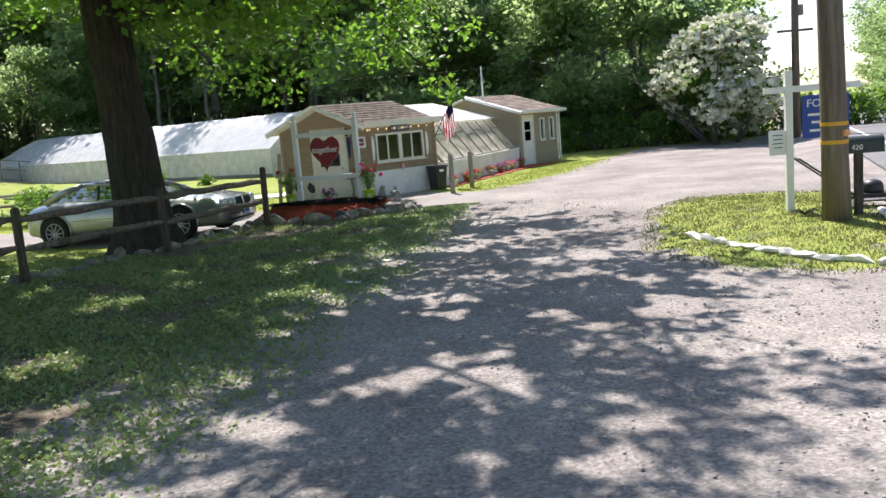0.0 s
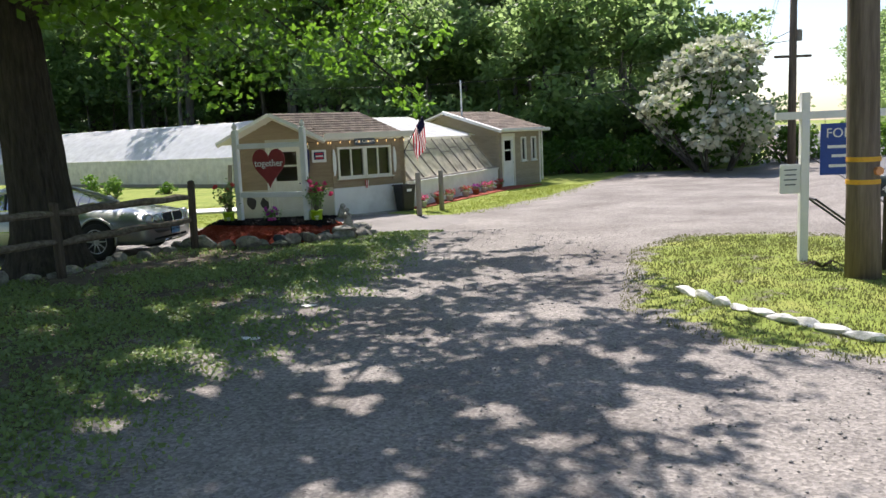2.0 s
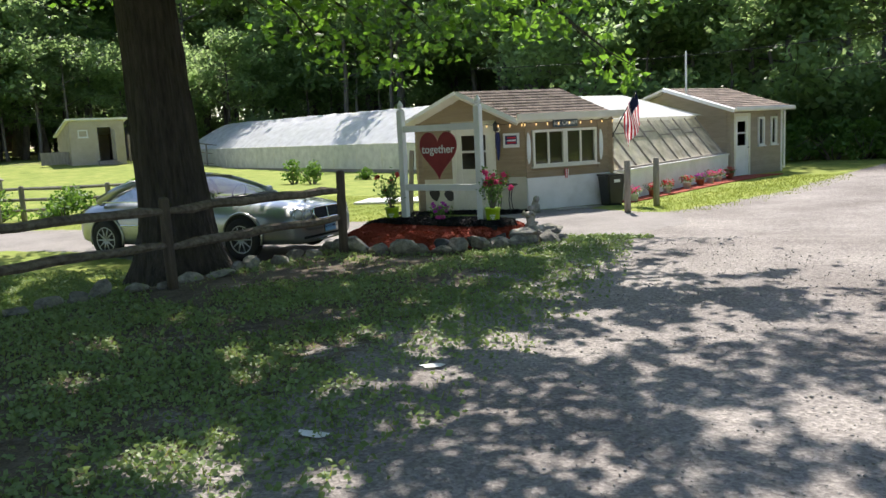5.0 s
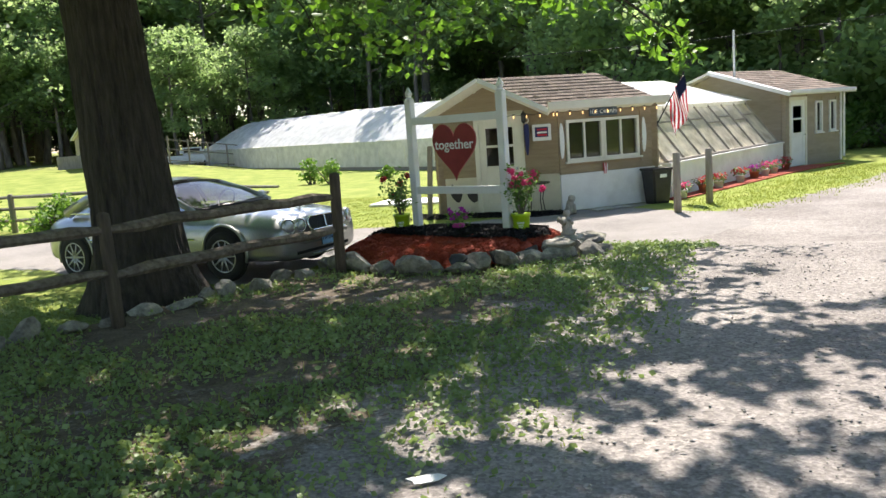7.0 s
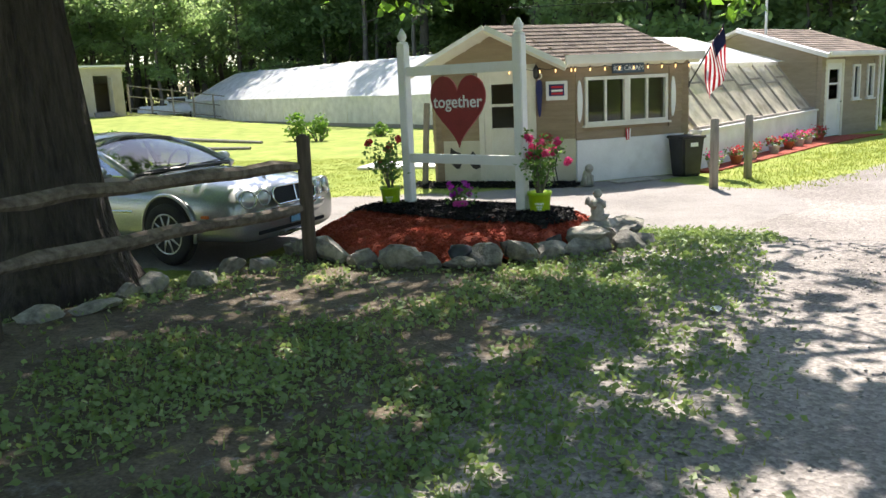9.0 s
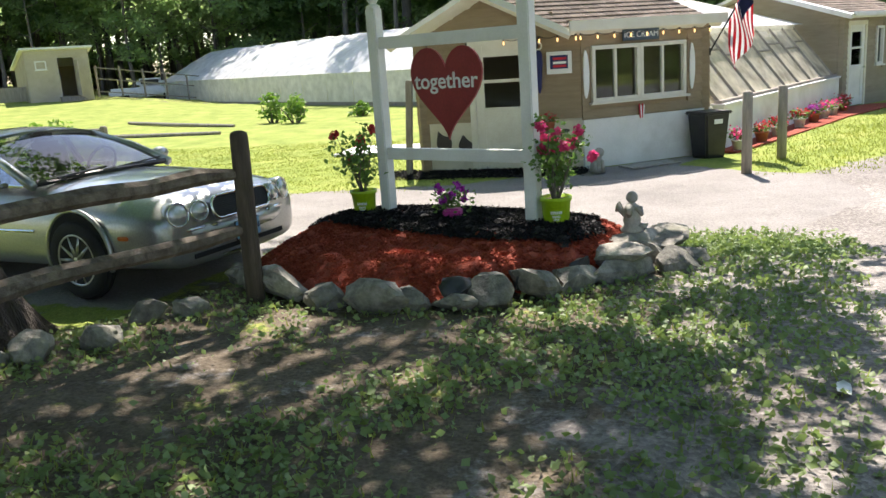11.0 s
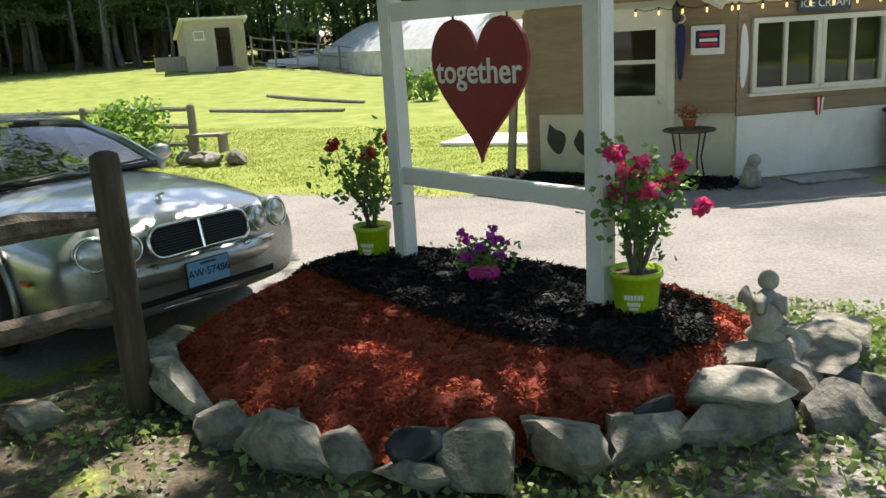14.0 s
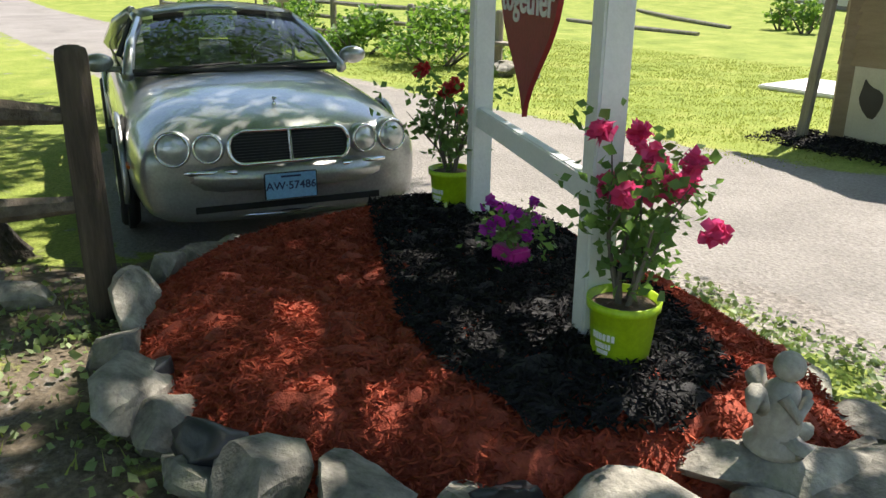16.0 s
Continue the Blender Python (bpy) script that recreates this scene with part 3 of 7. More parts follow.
def window(parent, m, w, h, sashes=2, y=0.0, frame_mat=None):
    """A sliding window: frame, sill and panes."""
    frame_mat = frame_mat or M_TRIM
    win = new("window")
    win.parent = parent
    win.matrix_local = m
    t = 0.06
    b = None
    for c, s in (((0, 0, h / 2), (w + t, 0.09, t)), ((0, 0, -h / 2), (w + t, 0.09, t)), ((-w / 2, 0, 0), (t, 0.09, h)), ((w / 2, 0, 0), (t, 0.09, h))):
        b = box(*s, c, 0.006, b)
    for k in range(1, sashes):
        b = box(0.045, 0.06, h - t, (-w / 2 + w * k / sashes, 0.01, 0), 0.005, b)
    part("window_frame", b, frame_mat, win)
    part("window_sill", box(w + 0.16, 0.13, 0.035, (0, -0.02, -h / 2 - 0.045), 0.006), frame_mat, win)
    for k in range(sashes):
        g = part("pane", box(w / sashes - 0.03, 0.006, h - 0.05, (-w / 2 + w * (k + 0.5) / sashes, 0.02, 0)), M_GLASS, win)
        g.visible_shadow = False
    return win


CORNER, LEFT_END, RIGHT_END = (-1.86, 24.2), (-4.5, 24.35), (0.05, 25.6)
LEAN_A, LEAN_B, FAR_A, FAR_B = (0.3, 25.85), (3.35, 32.85), (3.40, 32.85), (5.30, 35.5)


def shingle_roof(parent, corners, rows, cols, name="roof", material=None, label=""):
    """A roof slope: a thin slab and courses of shingles; corners eave0, eave1, ridge1, ridge0."""
    e0, e1, r1, r0 = [Vector(c) for c in corners]
    up = (e1 - e0).cross(r0 - e0).normalized()
    if up.z < 0:
        up = -up
    b = bmesh.new()
    top = [b.verts.new(p) for p in (e0, e1, r1, r0)]
    bot = [b.verts.new(p - up * 0.07) for p in (e0, e1, r1, r0)]
    b.faces.new(top)
    b.faces.new(bot[::-1])
    for k in range(4):
        b.faces.new((top[k], bot[k], bot[(k + 1) % 4], top[(k + 1) % 4]))
    bmesh.ops.recalc_face_normals(b, faces=b.faces[:])
    slab = part(name, b, M_TRIM, parent, label)
    rng = random.Random(rows * 7 + cols)
    for i in range(rows):
        a0, a1 = i / rows, min(1, (i + 1.15) / rows)
        off = (i % 2) * 0.5 / cols
        for j in range(-1, cols):
            u0, u1 = max(0, j / cols + off), min(1, (j + 1) / cols + off - 0.004)
            if u1 - u0 < 0.01:
                continue
            b = bmesh.new()
            def at(u, w, h):
                return e0.lerp(e1, u).lerp(r0.lerp(r1, u), w) + up * h
            lift = 0.018 + rng.uniform(0, 0.005)
            q = [b.verts.new(at(u, w, h)) for u, w, h in ((u0, a0, lift), (u1, a0, lift), (u1, a1, 0.006), (u0, a1, 0.006), (u0, a0, 0.003), (u1, a0, 0.003))]
            b.faces.new(q[:4])
            b.faces.new((q[0], q[4], q[5], q[1]))
            part("shingle", b, material or M_SHINGLE, slab)
    return slab


def panel_door(parent, m, w, h, material, glass=True):
    """A half-glazed door with its casing, panels and knob."""
    d = new("door")
    d.parent = parent
    d.matrix_local = m
    b = None
    for c, s in (((-w / 2 - 0.05, -0.01, h / 2), (0.1, 0.07, h + 0.1)), ((w / 2 + 0.05, -0.01, h / 2), (0.1, 0.07, h + 0.1)), ((0, -0.01, h + 0.05), (w + 0.2, 0.075, 0.1))):
        b = box(*s, c, 0.006, b)
    part("door_frame", b, M_TRIM, d)
    b = None
    for c, s in (((-w / 2 + 0.07, 0, h / 2), (0.14, 0.045, h)), ((w / 2 - 0.07, 0, h / 2), (0.14, 0.045, h)), ((0, 0, h - 0.08), (w - 0.28, 0.044, 0.16)), ((0, 0, 0.47 * h), (w - 0.28, 0.044, 0.14)), ((0, 0, 0.1), (w - 0.28, 0.044, 0.2)), ((0, 0, 0.72 * h), (w - 0.28, 0.044, 0.05))):
        b = box(*s, c, 0.005, b)
    part("door_leaf", b, material, d)
    part("door_panel", box(w - 0.28, 0.025, 0.47 * h - 0.27, (0, 0.004, 0.2 + (0.47 * h - 0.27) / 2)), material, d)
    g = part("pane", box(w - 0.28, 0.006, 0.45 * h, (0, 0.006, 0.75 * h - 0.02)), M_GLASS, d)
    g.visible_shadow = False
    part("door_knob", tube([(w / 2 - 0.07, -0.02, 0.47 * h), (w / 2 - 0.07, -0.07, 0.47 * h)], [0.015, 0.032], 10), M_CHROME, d)
    return d


def build_shop():
    shop = thing("ice_cream_shop", Matrix.Identity(4), "small tan clapboard shop with white block base", "shop building")
    eave, ridge = 2.10, 2.70
    # door wall: x runs from the left end to the corner
    mf, L = wall_frame(LEFT_END, CORNER)
    fr = new("door_wall")
    fr.parent = shop
    fr.matrix_local = mf
    dx, dw, dh = 1.42, 0.86, 1.93
    hole = (dx - dw / 2 - 0.02, dx + dw / 2 + 0.02, 0.0, dh + 0.02)
    wall_block(fr, "wall", 0, L, 0.0, eave, M_CREAM, [hole], 0.0, 0.14)
    lap_boards(fr, 0, L, 0.78, eave, 0.135, M_SIDING, [(dx - dw / 2 - 0.1, dx + dw / 2 + 0.1, 0, dh + 0.1)])
    gable = [(0.0, eave), (L, eave), (L / 2, ridge)]
    part("gable", prism(gable, 0.14), M_SIDING, fr)
    for k in range(4):
        z0 = eave + 0.135 * k
        t0 = (z0 - eave) / (ridge - eave)
        part("board", box(max(0.1, L * (1 - t0) - 0.2), 0.02, 0.128, (L / 2, -0.012, z0 + 0.066)), M_SIDING, fr)
    panel_door(fr, pose(dx, 0.02, 0.03), dw, dh - 0.03, M_TRIM)
    for k, (px, pz, rx_) in enumerate(((0.42, 0.46, 0.15), (0.80, 0.40, 0.13))):
        out = [(px + rx_ * (1 + 0.28 * math.sin(2 * a + k)) * math.cos(a + 0.5), pz + rx_ * 1.2 * (1 + 0.22 * math.cos(3 * a + k)) * math.sin(a)) for a in [math.tau * q / 18 for q in range(18)]]
        part("painted_spot", prism(out, 0.004, at=(0, -0.006, 0)), M_BLACK, fr)
    # window wall
    mw, W = wall_frame(CORNER, RIGHT_END)
    wr = new("window_wall")
    wr.parent = shop
    wr.matrix_local = mw
    h1, h2 = (0.20, 1.0, 1.02, 1.80), (1.06, 1.86, 1.02, 1.80)
    wall_block(wr, "wall", 0, W, 0.0, 0.74, M_MASONRY, (), -0.05, 0.14, "white painted block base")
    wall_block(wr, "wall", 0, W, 0.74, eave, M_SIDING, [h1, h2], 0.0, 0.14)
    lap_boards(wr, 0, W, 0.75, eave, 0.135, M_SIDING, [(0.13, 1.93, 0.95, 1.87)])
    for hx in (h1, h2):
        window(wr, pose((hx[0] + hx[1]) / 2, -0.01, (hx[2] + hx[3]) / 2), 0.80, 0.78)
    part("fascia", box(W + 0.5, 0.04, 0.15, (W / 2, -0.13, eave + 0.03), 0.005), M_TRIM, wr)
    # back walls, floor and the roof
    back = V(CORNER[0] - RIGHT_END[0], CORNER[1] - RIGHT_END[1], 0)
    c0, c1, c2 = V(*LEFT_END, LOW), V(*CORNER, LOW), V(*RIGHT_END, LOW)
    c3 = c0 + (c2 - c1)
    for a, b_ in ((c2, c3), (c3, c0)):
        mm, Lw = wall_frame(a, b_)
        g = new("back_wall")
        g.parent = shop
        g.matrix_local = mm
        wall_block(g, "wall", 0, Lw, 0, eave, M_SIDING, (), 0, 0.12)
    e_z, r_z = LOW + eave + 0.02, LOW + ridge + 0.08
    u = (c2 - c1).normalized()
    v = (c1 - c0).normalized()
    over, front = 0.12, 0.30
    slope = (r_z - e_z) / ((c1 - c0).length / 2)
    low_r = e_z - over * slope
    fa, fb = c1 + v * over - u * front, c2 + v * over + u * 0.1
    mid0, mid1 = (c0 + c1) / 2 - u * front, (c3 + c2) / 2 + u * 0.1
    la, lb = c0 - v * over - u * front, c3 - v * over + u * 0.1
    def zz(p, z):
        return (p.x, p.y, z)
    shingle_roof(shop, (zz(fa, low_r), zz(fb, low_r), zz(mid1, r_z), zz(mid0, r_z)), 11, 9)
    shingle_roof(shop, (zz(lb, low_r), zz(la, low_r), zz(mid0, r_z), zz(mid1, r_z)), 6, 6)
    for p, q in ((fa, mid0), (la, mid0)):
        a, b_ = V(p.x, p.y, low_r - 0.05), V(q.x, q.y, r_z - 0.05)
        d = b_ - a
        part("barge_board", tube([a, b_], [0.075, 0.075], 4), M_TRIM, shop)
    part("ceiling", prism([(p.x, p.y) for p in (c0, c1, c2, c3)], 0.03, "z", at=(0, 0, LOW + eave - 0.04)), M_CREAM, shop)
    part("floor_slab", prism([(p.x, p.y) for p in (c0, c1, c2, c3)], 0.04, "z", at=(0, 0, LOW - 0.01)), M_SOIL, shop)
    return mf, mw


def build_lean_to():
    """The slanted glazed lean-to on its white block wall."""
    lean = thing("lean_to_greenhouse", Matrix.Identity(4), "lean-to greenhouse, slanted film panes on white wall", "greenhouse")
    m, L = wall_frame(LEAN_A, LEAN_B)
    g = new("front_wall")
    g.parent = lean
    g.matrix_local = m
    wall_block(g, "wall", 0, L, 0, 0.72, M_MASONRY, (), 0, 0.18, "white rendered low wall")
    wall_block(g, "end_wall", -0.02, 0.16, 0, 0.70, M_MASONRY, (), 0.18, 1.6)
    wall_block(g, "cap", -0.05, L, 0.72, 0.76, M_MASONRY, (), -0.04, 0.24)
    n, top, dep = 8, 1.95, 0.95
    sill_y, sill_z = 0.12, 0.76
    for k in range(n + 1):
        x = 0.1 + (L - 0.2) * k / n
        part("rafter", tube([(x, sill_y, sill_z), (x, sill_y + dep, top)], [0.04, 0.04], 4), M_GREYPOST, g)
    for k in range(n):
        x0, x1 = 0.1 + (L - 0.2) * k / n, 0.1 + (L - 0.2) * (k + 1) / n
        b = bmesh.new()
        f = b.faces.new([b.verts.new(p) for p in ((x0, sill_y, sill_z), (x1, sill_y, sill_z), (x1, sill_y + dep, top), (x0, sill_y + dep, top))])
        part("pane", b, M_FILM_CLEAR, g).visible_shadow = False
        zz = 0.62 + 0.1 * (k % 2)
        part("glazing_bar", tube([(x0, sill_y + dep * zz - 0.02, sill_z + (top - sill_z) * zz), (x1, sill_y + dep * zz - 0.02, sill_z + (top - sill_z) * zz)], [0.02, 0.02], 4), M_GREYPOST, g)
    b = bmesh.new()
    f = b.faces.new([b.verts.new(p) for p in ((0.08, sill_y, sill_z), (0.08, sill_y + dep, top), (0.08, sill_y + dep + 0.5, top), (0.08, sill_y + dep + 0.5, sill_z))])
    bmesh.ops.solidify(b, geom=[f], thickness=0.006)
    part("end_pane", b, M_FILM_CLEAR, g)
    part("sill_plate", box(L, 0.12, 0.05, (L / 2, 0.1, 0.785), 0.006), M_GREYPOST, g)
    part("top_plate", box(L, 0.08, 0.10, (L / 2, sill_y + dep, top), 0.006), M_TRIM, g)
    # white sheet roof rising behind the glazing
    b = bmesh.new()
    f = b.faces.new([b.verts.new(p) for p in ((-0.25, sill_y + dep - 0.2, top + 0.05), (L + 0.1, sill_y + dep - 0.2, top + 0.05), (L + 0.1, 3.6, top + 0.85), (-0.25, 3.6, top + 0.75))])
    part("roof", b, M_FILM, g, "white plastic sheet roof")
    wall_block(g, "back_wall", 0, L, 0, 1.0, M_CREAM, (), 3.5, 3.6)
    part("floor_slab", box(L, 3.4, 0.04, (L / 2, 1.8, 0.0)), M_STATUE, g)
    part("bench", box(L - 1, 0.5, 0.06, (L / 2, 1.7, 0.7), 0.01), M_GREYPOST, g)


def build_far_block():
    """The grey-brown end building with a white door and two windows."""
    house = thing("end_building", Matrix.Identity(4), "grey-brown clapboard building with white door", "building")
    m, L = wall_frame(FAR_A, FAR_B)
    g = new("front_wall")
    g.parent = house
    g.matrix_local = m
    eave = 2.12
    holes = [(0.30, 1.12, 0.0, 1.92), (1.72, 2.05, 0.95, 1.82), (2.55, 2.88, 0.95, 1.82)]
    wall_block(g, "wall", 0, L, 0, eave, M_SIDING_GREY, holes, 0, 0.14)
    lap_boards(g, 0, L, 0.0, eave, 0.14, M_SIDING_GREY, [(0.2, 1.22, 0, 2.0), (1.66, 2.11, 0.88, 1.88), (2.49, 2.94, 0.88, 1.88)])
    panel_door(g, pose(0.71, 0.02, 0.02), 0.8, 1.88, M_WHITE)
    for hx in holes[1:]:
        window(g, pose((hx[0] + hx[1]) / 2, -0.01, (hx[2] + hx[3]) / 2), hx[1] - hx[0], hx[3] - hx[2], 1, frame_mat=M_WHITE)
    part("corner_board", box(0.09, 0.05, eave, (L - 0.04, -0.03, eave / 2), 0.005), M_WHITE, g)
    part("downspout", tube([(L + 0.03, -0.1, 0.1), (L + 0.03, -0.1, eave)], [0.035, 0.035], 8), M_WHITE, g)
    part("gutter", box(L + 0.5, 0.10, 0.10, (L / 2, -0.34, eave + 0.02), 0.02), M_WHITE, g)
    depth = 4.4
    for k, (x0, x1, y0, y1) in enumerate(((0, 0.12, 0.14, depth), (L - 0.12, L, 0.14, depth))):
        part("side_wall", box(x1 - x0, y1 - y0, eave, ((x0 + x1) / 2, (y0 + y1) / 2, eave / 2)), M_SIDING_GREY, g)
        part("gable", prism([(0.0, eave), (depth, eave), (depth / 2, eave + 0.72)], x1 - x0, "x", at=(x0, 0, 0)), M_SIDING_GREY, g)
    lb = [k * 0.14 for k in range(15)]
    for z in lb:
        part("board", box(0.02, 1.0, 0.13, (-0.012, 0.6, z + 0.07)), M_SIDING_GREY, g)
    part("back_wall", box(L, 0.12, eave, (L / 2, depth, eave / 2)), M_SIDING_GREY, g)
    rz = eave + 0.80
    shingle_roof(g, ((-0.35, -0.36, eave + 0.0), (L + 0.3, -0.36, eave), (L + 0.3, depth / 2, rz), (-0.35, depth / 2, rz)), 12, 9)
    shingle_roof(g, ((L + 0.3, depth + 0.36, eave), (-0.35, depth + 0.36, eave), (-0.35, depth / 2, rz), (L + 0.3, depth / 2, rz)), 5, 4)
    part("barge_board", tube([(-0.36, -0.36, eave - 0.03), (-0.36, depth / 2, rz - 0.03)], [0.075, 0.075], 4), M_WHITE, g)
    part("vent_pipe", tube([(-0.1, depth / 2 - 0.7, rz - 0.2), (-0.1, depth / 2 - 0.7, rz + 1.15)], [0.035, 0.03], 8), M_WHITE, g)


def build_hoop_house():
    """The long white film greenhouse behind the lawn."""
    A, B = V(-8.2, 41.6, LOW), V(-33.5, 61.0, LOW)
    gh = thing("hoop_house", Matrix.Identity(4), "long low hoop greenhouse covered in white plastic film", "greenhouse")
    m, L = wall_frame(A, B)
    # x along the side that faces the lawn, y away from it is negative here
    g = new("frame")
    g.parent = gh
    g.matrix_local = m
    Wd, side, top = 7.0, 1.42, 3.25
    rng = random.Random(5)
    prof = [(0.0, 0.0), (-0.06, side)]
    for k in range(1, 12):
        a = math.pi * k / 12
        prof.append((Wd * k / 12, side + (top - side) * (1 - abs(k / 6 - 1) ** 1.5)))
    prof += [(Wd, side), (Wd, 0.0)]
    n = 44
    def skin(lo, hi, y_of):
        b = bmesh.new()
        rows = []
        for i in range(n + 1):
            x = L * i / n
            sag = 0.03 * (i % 4 != 0)
            drop = 1 - 0.8 * max(0.0, (x - L + 3.2) / 3.2) ** 2
            rows.append([b.verts.new((x, -p[0], min(p[1], side) + max(0.0, p[1] - side) * drop - (sag if p[1] > side else 0) + rng.uniform(-0.02, 0.02))) for p in prof[lo:hi]])
        for r, q in zip(rows, rows[1:]):
            for k in range(len(r) - 1):
                b.faces.new((r[k], r[k + 1], q[k + 1], q[k]))
        return b
    part("film_roof", skin(1, 14, 0), M_FILM, g, "white plastic film roof", True)
    part("film_side", skin(0, 2, 0), M_FILM_SIDE, g, "translucent plastic side", True)
    part("film_side", skin(13, 15, 0), M_FILM_SIDE, g, "translucent plastic side", True)
    part("batten", box(L, 0.04, 0.05, (L / 2, 0.02, side), 0.01), M_TRIM, g)
    part("base_board", box(L, 0.05, 0.16, (L / 2, 0.03, 0.08), 0.01), M_GREYPOST, g)
    for k in range(15):
        x = L * k / 14
        part("side_post", tube([(x, 0.035, 0), (x, 0.035, side)], [0.016, 0.016], 6), M_TRIM, g)
    for x, t in ((0.0, 0.02), (L, -0.02)):
        part("end_wall", prism([(-p[0], p[1] if x == 0 else min(p[1], side) + 0.2 * max(0.0, p[1] - side)) for p in prof], 0.02, "x", at=(x + t, 0, 0)), M_FILM_SIDE, g, "plastic-covered end wall")

# ---- trees ----
def limb(rng, start, d, length, r0, bend=0.25, n=5):
    pts, rad = [Vector(start)], [r0]
    d = Vector(d).normalized()
    for k in range(n):
        d = (d + V(rng.gauss(0, bend), rng.gauss(0, bend), rng.gauss(0, bend * 0.5)) * 0.5).normalized()
        pts.append(pts[-1] + d * length / n)
        rad.append(r0 * (1 - 0.8 * (k + 1) / n))
    return pts, rad


def build_oak():
    """The big old tree by the fence: ridged flared trunk, limbs, and a wide leafy crown over the yard."""
    bx, by = -5.62, 15.75
    base = gz(bx, by) - 0.08
    oak = thing("shade_tree", pose(bx, by, base), "huge old oak with ridged dark bark beside the fence", "tree")
    rng = random.Random(11)
    b = bmesh.new()
    prof = [(0, 0.86), (0.15, 0.77), (0.4, 0.68), (0.8, 0.60), (1.4, 0.55), (2.2, 0.51), (3.2, 0.48), (4.4, 0.45), (5.6, 0.44), (7.2, 0.34), (9.5, 0.2), (11.5, 0.08)]
    sides, rings = 120, []
    dense = []
    for (h0, r0), (h1, r1) in zip(prof, prof[1:]):
        for q in range(8):
            dense.append((h0 + (h1 - h0) * q / 8, r0 + (r1 - r0) * q / 8))
    for h, r in dense:
        ring = []
        for k in range(sides):
            a = math.tau * k / sides
            rid = 0.035 * noise.noise(V(math.cos(a) * 7, math.sin(a) * 7, h * 0.7)) + 0.03 * abs(noise.noise(V(math.cos(a) * 14, math.sin(a) * 14, h * 1.1)))
            flare = 1 + max(0, 0.8 - h) * 0.22 * math.cos(5 * a + 0.7)
            rid -= 0.045 * abs(noise.noise(V(math.cos(a) * 15 + 5, math.sin(a) * 15, h * 0.9)))
            rr = (0.95 - 0.09 * min(1.0, h)) * r * flare + rid
            ring.append(b.verts.new((rr * math.cos(a) - 0.055 * h, rr * math.sin(a), h)))
        rings.append(ring)
    for p, q in zip(rings, rings[1:]):
        for k in range(sides):
            b.faces.new((p[k], p[(k + 1) % sides], q[(k + 1) % sides], q[k]))
    bmesh.ops.recalc_face_normals(b, faces=b.faces[:])
    part("trunk", b, M_BARK, oak, smooth=True)
    # limbs: height on the trunk, way, length
    clumps = []
    ways = [(4.2, (0.9, -0.5, 0.22), 8.0), (4.6, (0.95, 0.25, 0.12), 7.6), (4.8, (0.3, -1, 0.3), 9.5), (5.0, (-0.5, -0.9, 0.3), 7.5), (5.2, (-1, 0.1, 0.3), 6.5), (5.4, (-0.3, 0.9, 0.4), 5.0),
            (5.8, (0.8, -0.9, 0.45), 9.0), (6.2, (0.95, 0.5, 0.35), 6.5), (6.8, (0.1, -0.8, 0.7), 7.5), (7.0, (0.8, -0.1, 0.8), 7.5), (7.6, (-0.7, -0.4, 0.8), 6.0), (8.6, (0.1, 0.1, 1), 5.0), (5.6, (0.6, -0.8, 0.2), 9.5)]
    for h, d, ln in ways:
        pts, rad = limb(rng, (-0.055 * h, 0, h), d, ln * 0.9, 0.2 - 0.01 * h, 0.22, 7)
        part("limb", tube(pts, rad, 8), M_BARK, oak, smooth=True)
        for q, p in enumerate(pts[2:]):
            for _ in range(3):
                dd = V(rng.gauss(0, 1), rng.gauss(0, 1), rng.gauss(0.1, 0.5))
                tw, tr = limb(rng, p, dd, rng.uniform(1.0, 2.2), 0.035, 0.3, 3)
                part("twig", tube(tw, tr, 4), M_BARK, oak)
                clumps += [(tw[-1], rng.uniform(0.7, 1.25)), (tw[-2], rng.uniform(0.5, 0.9))]
    # filling clumps of the wide crown: a deep layer of lobes, placed by where their shade falls
    # ground shift per metre of height along the sun's way
    lean = V(SUN_DIR.x / SUN_DIR.z, SUN_DIR.y / SUN_DIR.z, 0)
    for _ in range(1250):
        # x, y: ground spot to shade; the clump is set up-sun of it
        x, y = rng.uniform(-13.5, 3.3), rng.uniform(-1.5, 19.0)
        # outline of the shaded ground; the near right corner is left sunlit
        if abs((x + 5.2) / 8.2) ** 3 + abs((y - 8.8) / 10.2) ** 3 > 1 - 0.25 * noise.noise(V(x * 0.5, y * 0.5, 3)) or (y < 7.5 and x > 0.9 + noise.noise(V(x, y, 5))):
            continue
        z = rng.uniform(5.2, 10.5)
        clumps.append((V(x - bx, y - by, z - base) + lean * z, rng.uniform(0.7, 1.3)))
    # low hanging sprays towards the shop
    for x, y, z, r in OAK_SPRAYS:
        p = V(x - bx, y - by, z - base)
        clumps.append((p, r))
        tw, tr = limb(rng, p + V(-1.2, -0.4, 1.2), V(1.2, 0.4, -1.1), 1.7, 0.03, 0.2, 3)
        part("twig", tube(tw, tr, 4), M_BARK, oak)
    gen = np.random.default_rng(4)
    cs = []
    for p, r in clumps:
        n = int(84 * r * r + 18)
        q = gen.normal(size=(n, 3))
        q /= np.linalg.norm(q, axis=1, keepdims=True)
        q *= (gen.random((n, 1)) ** 0.4) * r
        q[:, 2] *= 0.55
        cs.append(q + np.array(p))
    # leaves dropped along the sun's way by noise, to set sun flecks on the ground
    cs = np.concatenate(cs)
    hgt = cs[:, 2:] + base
    shadow_at = cs + [bx, by, 0] - hgt * np.array([[lean.x, lean.y, 0]])
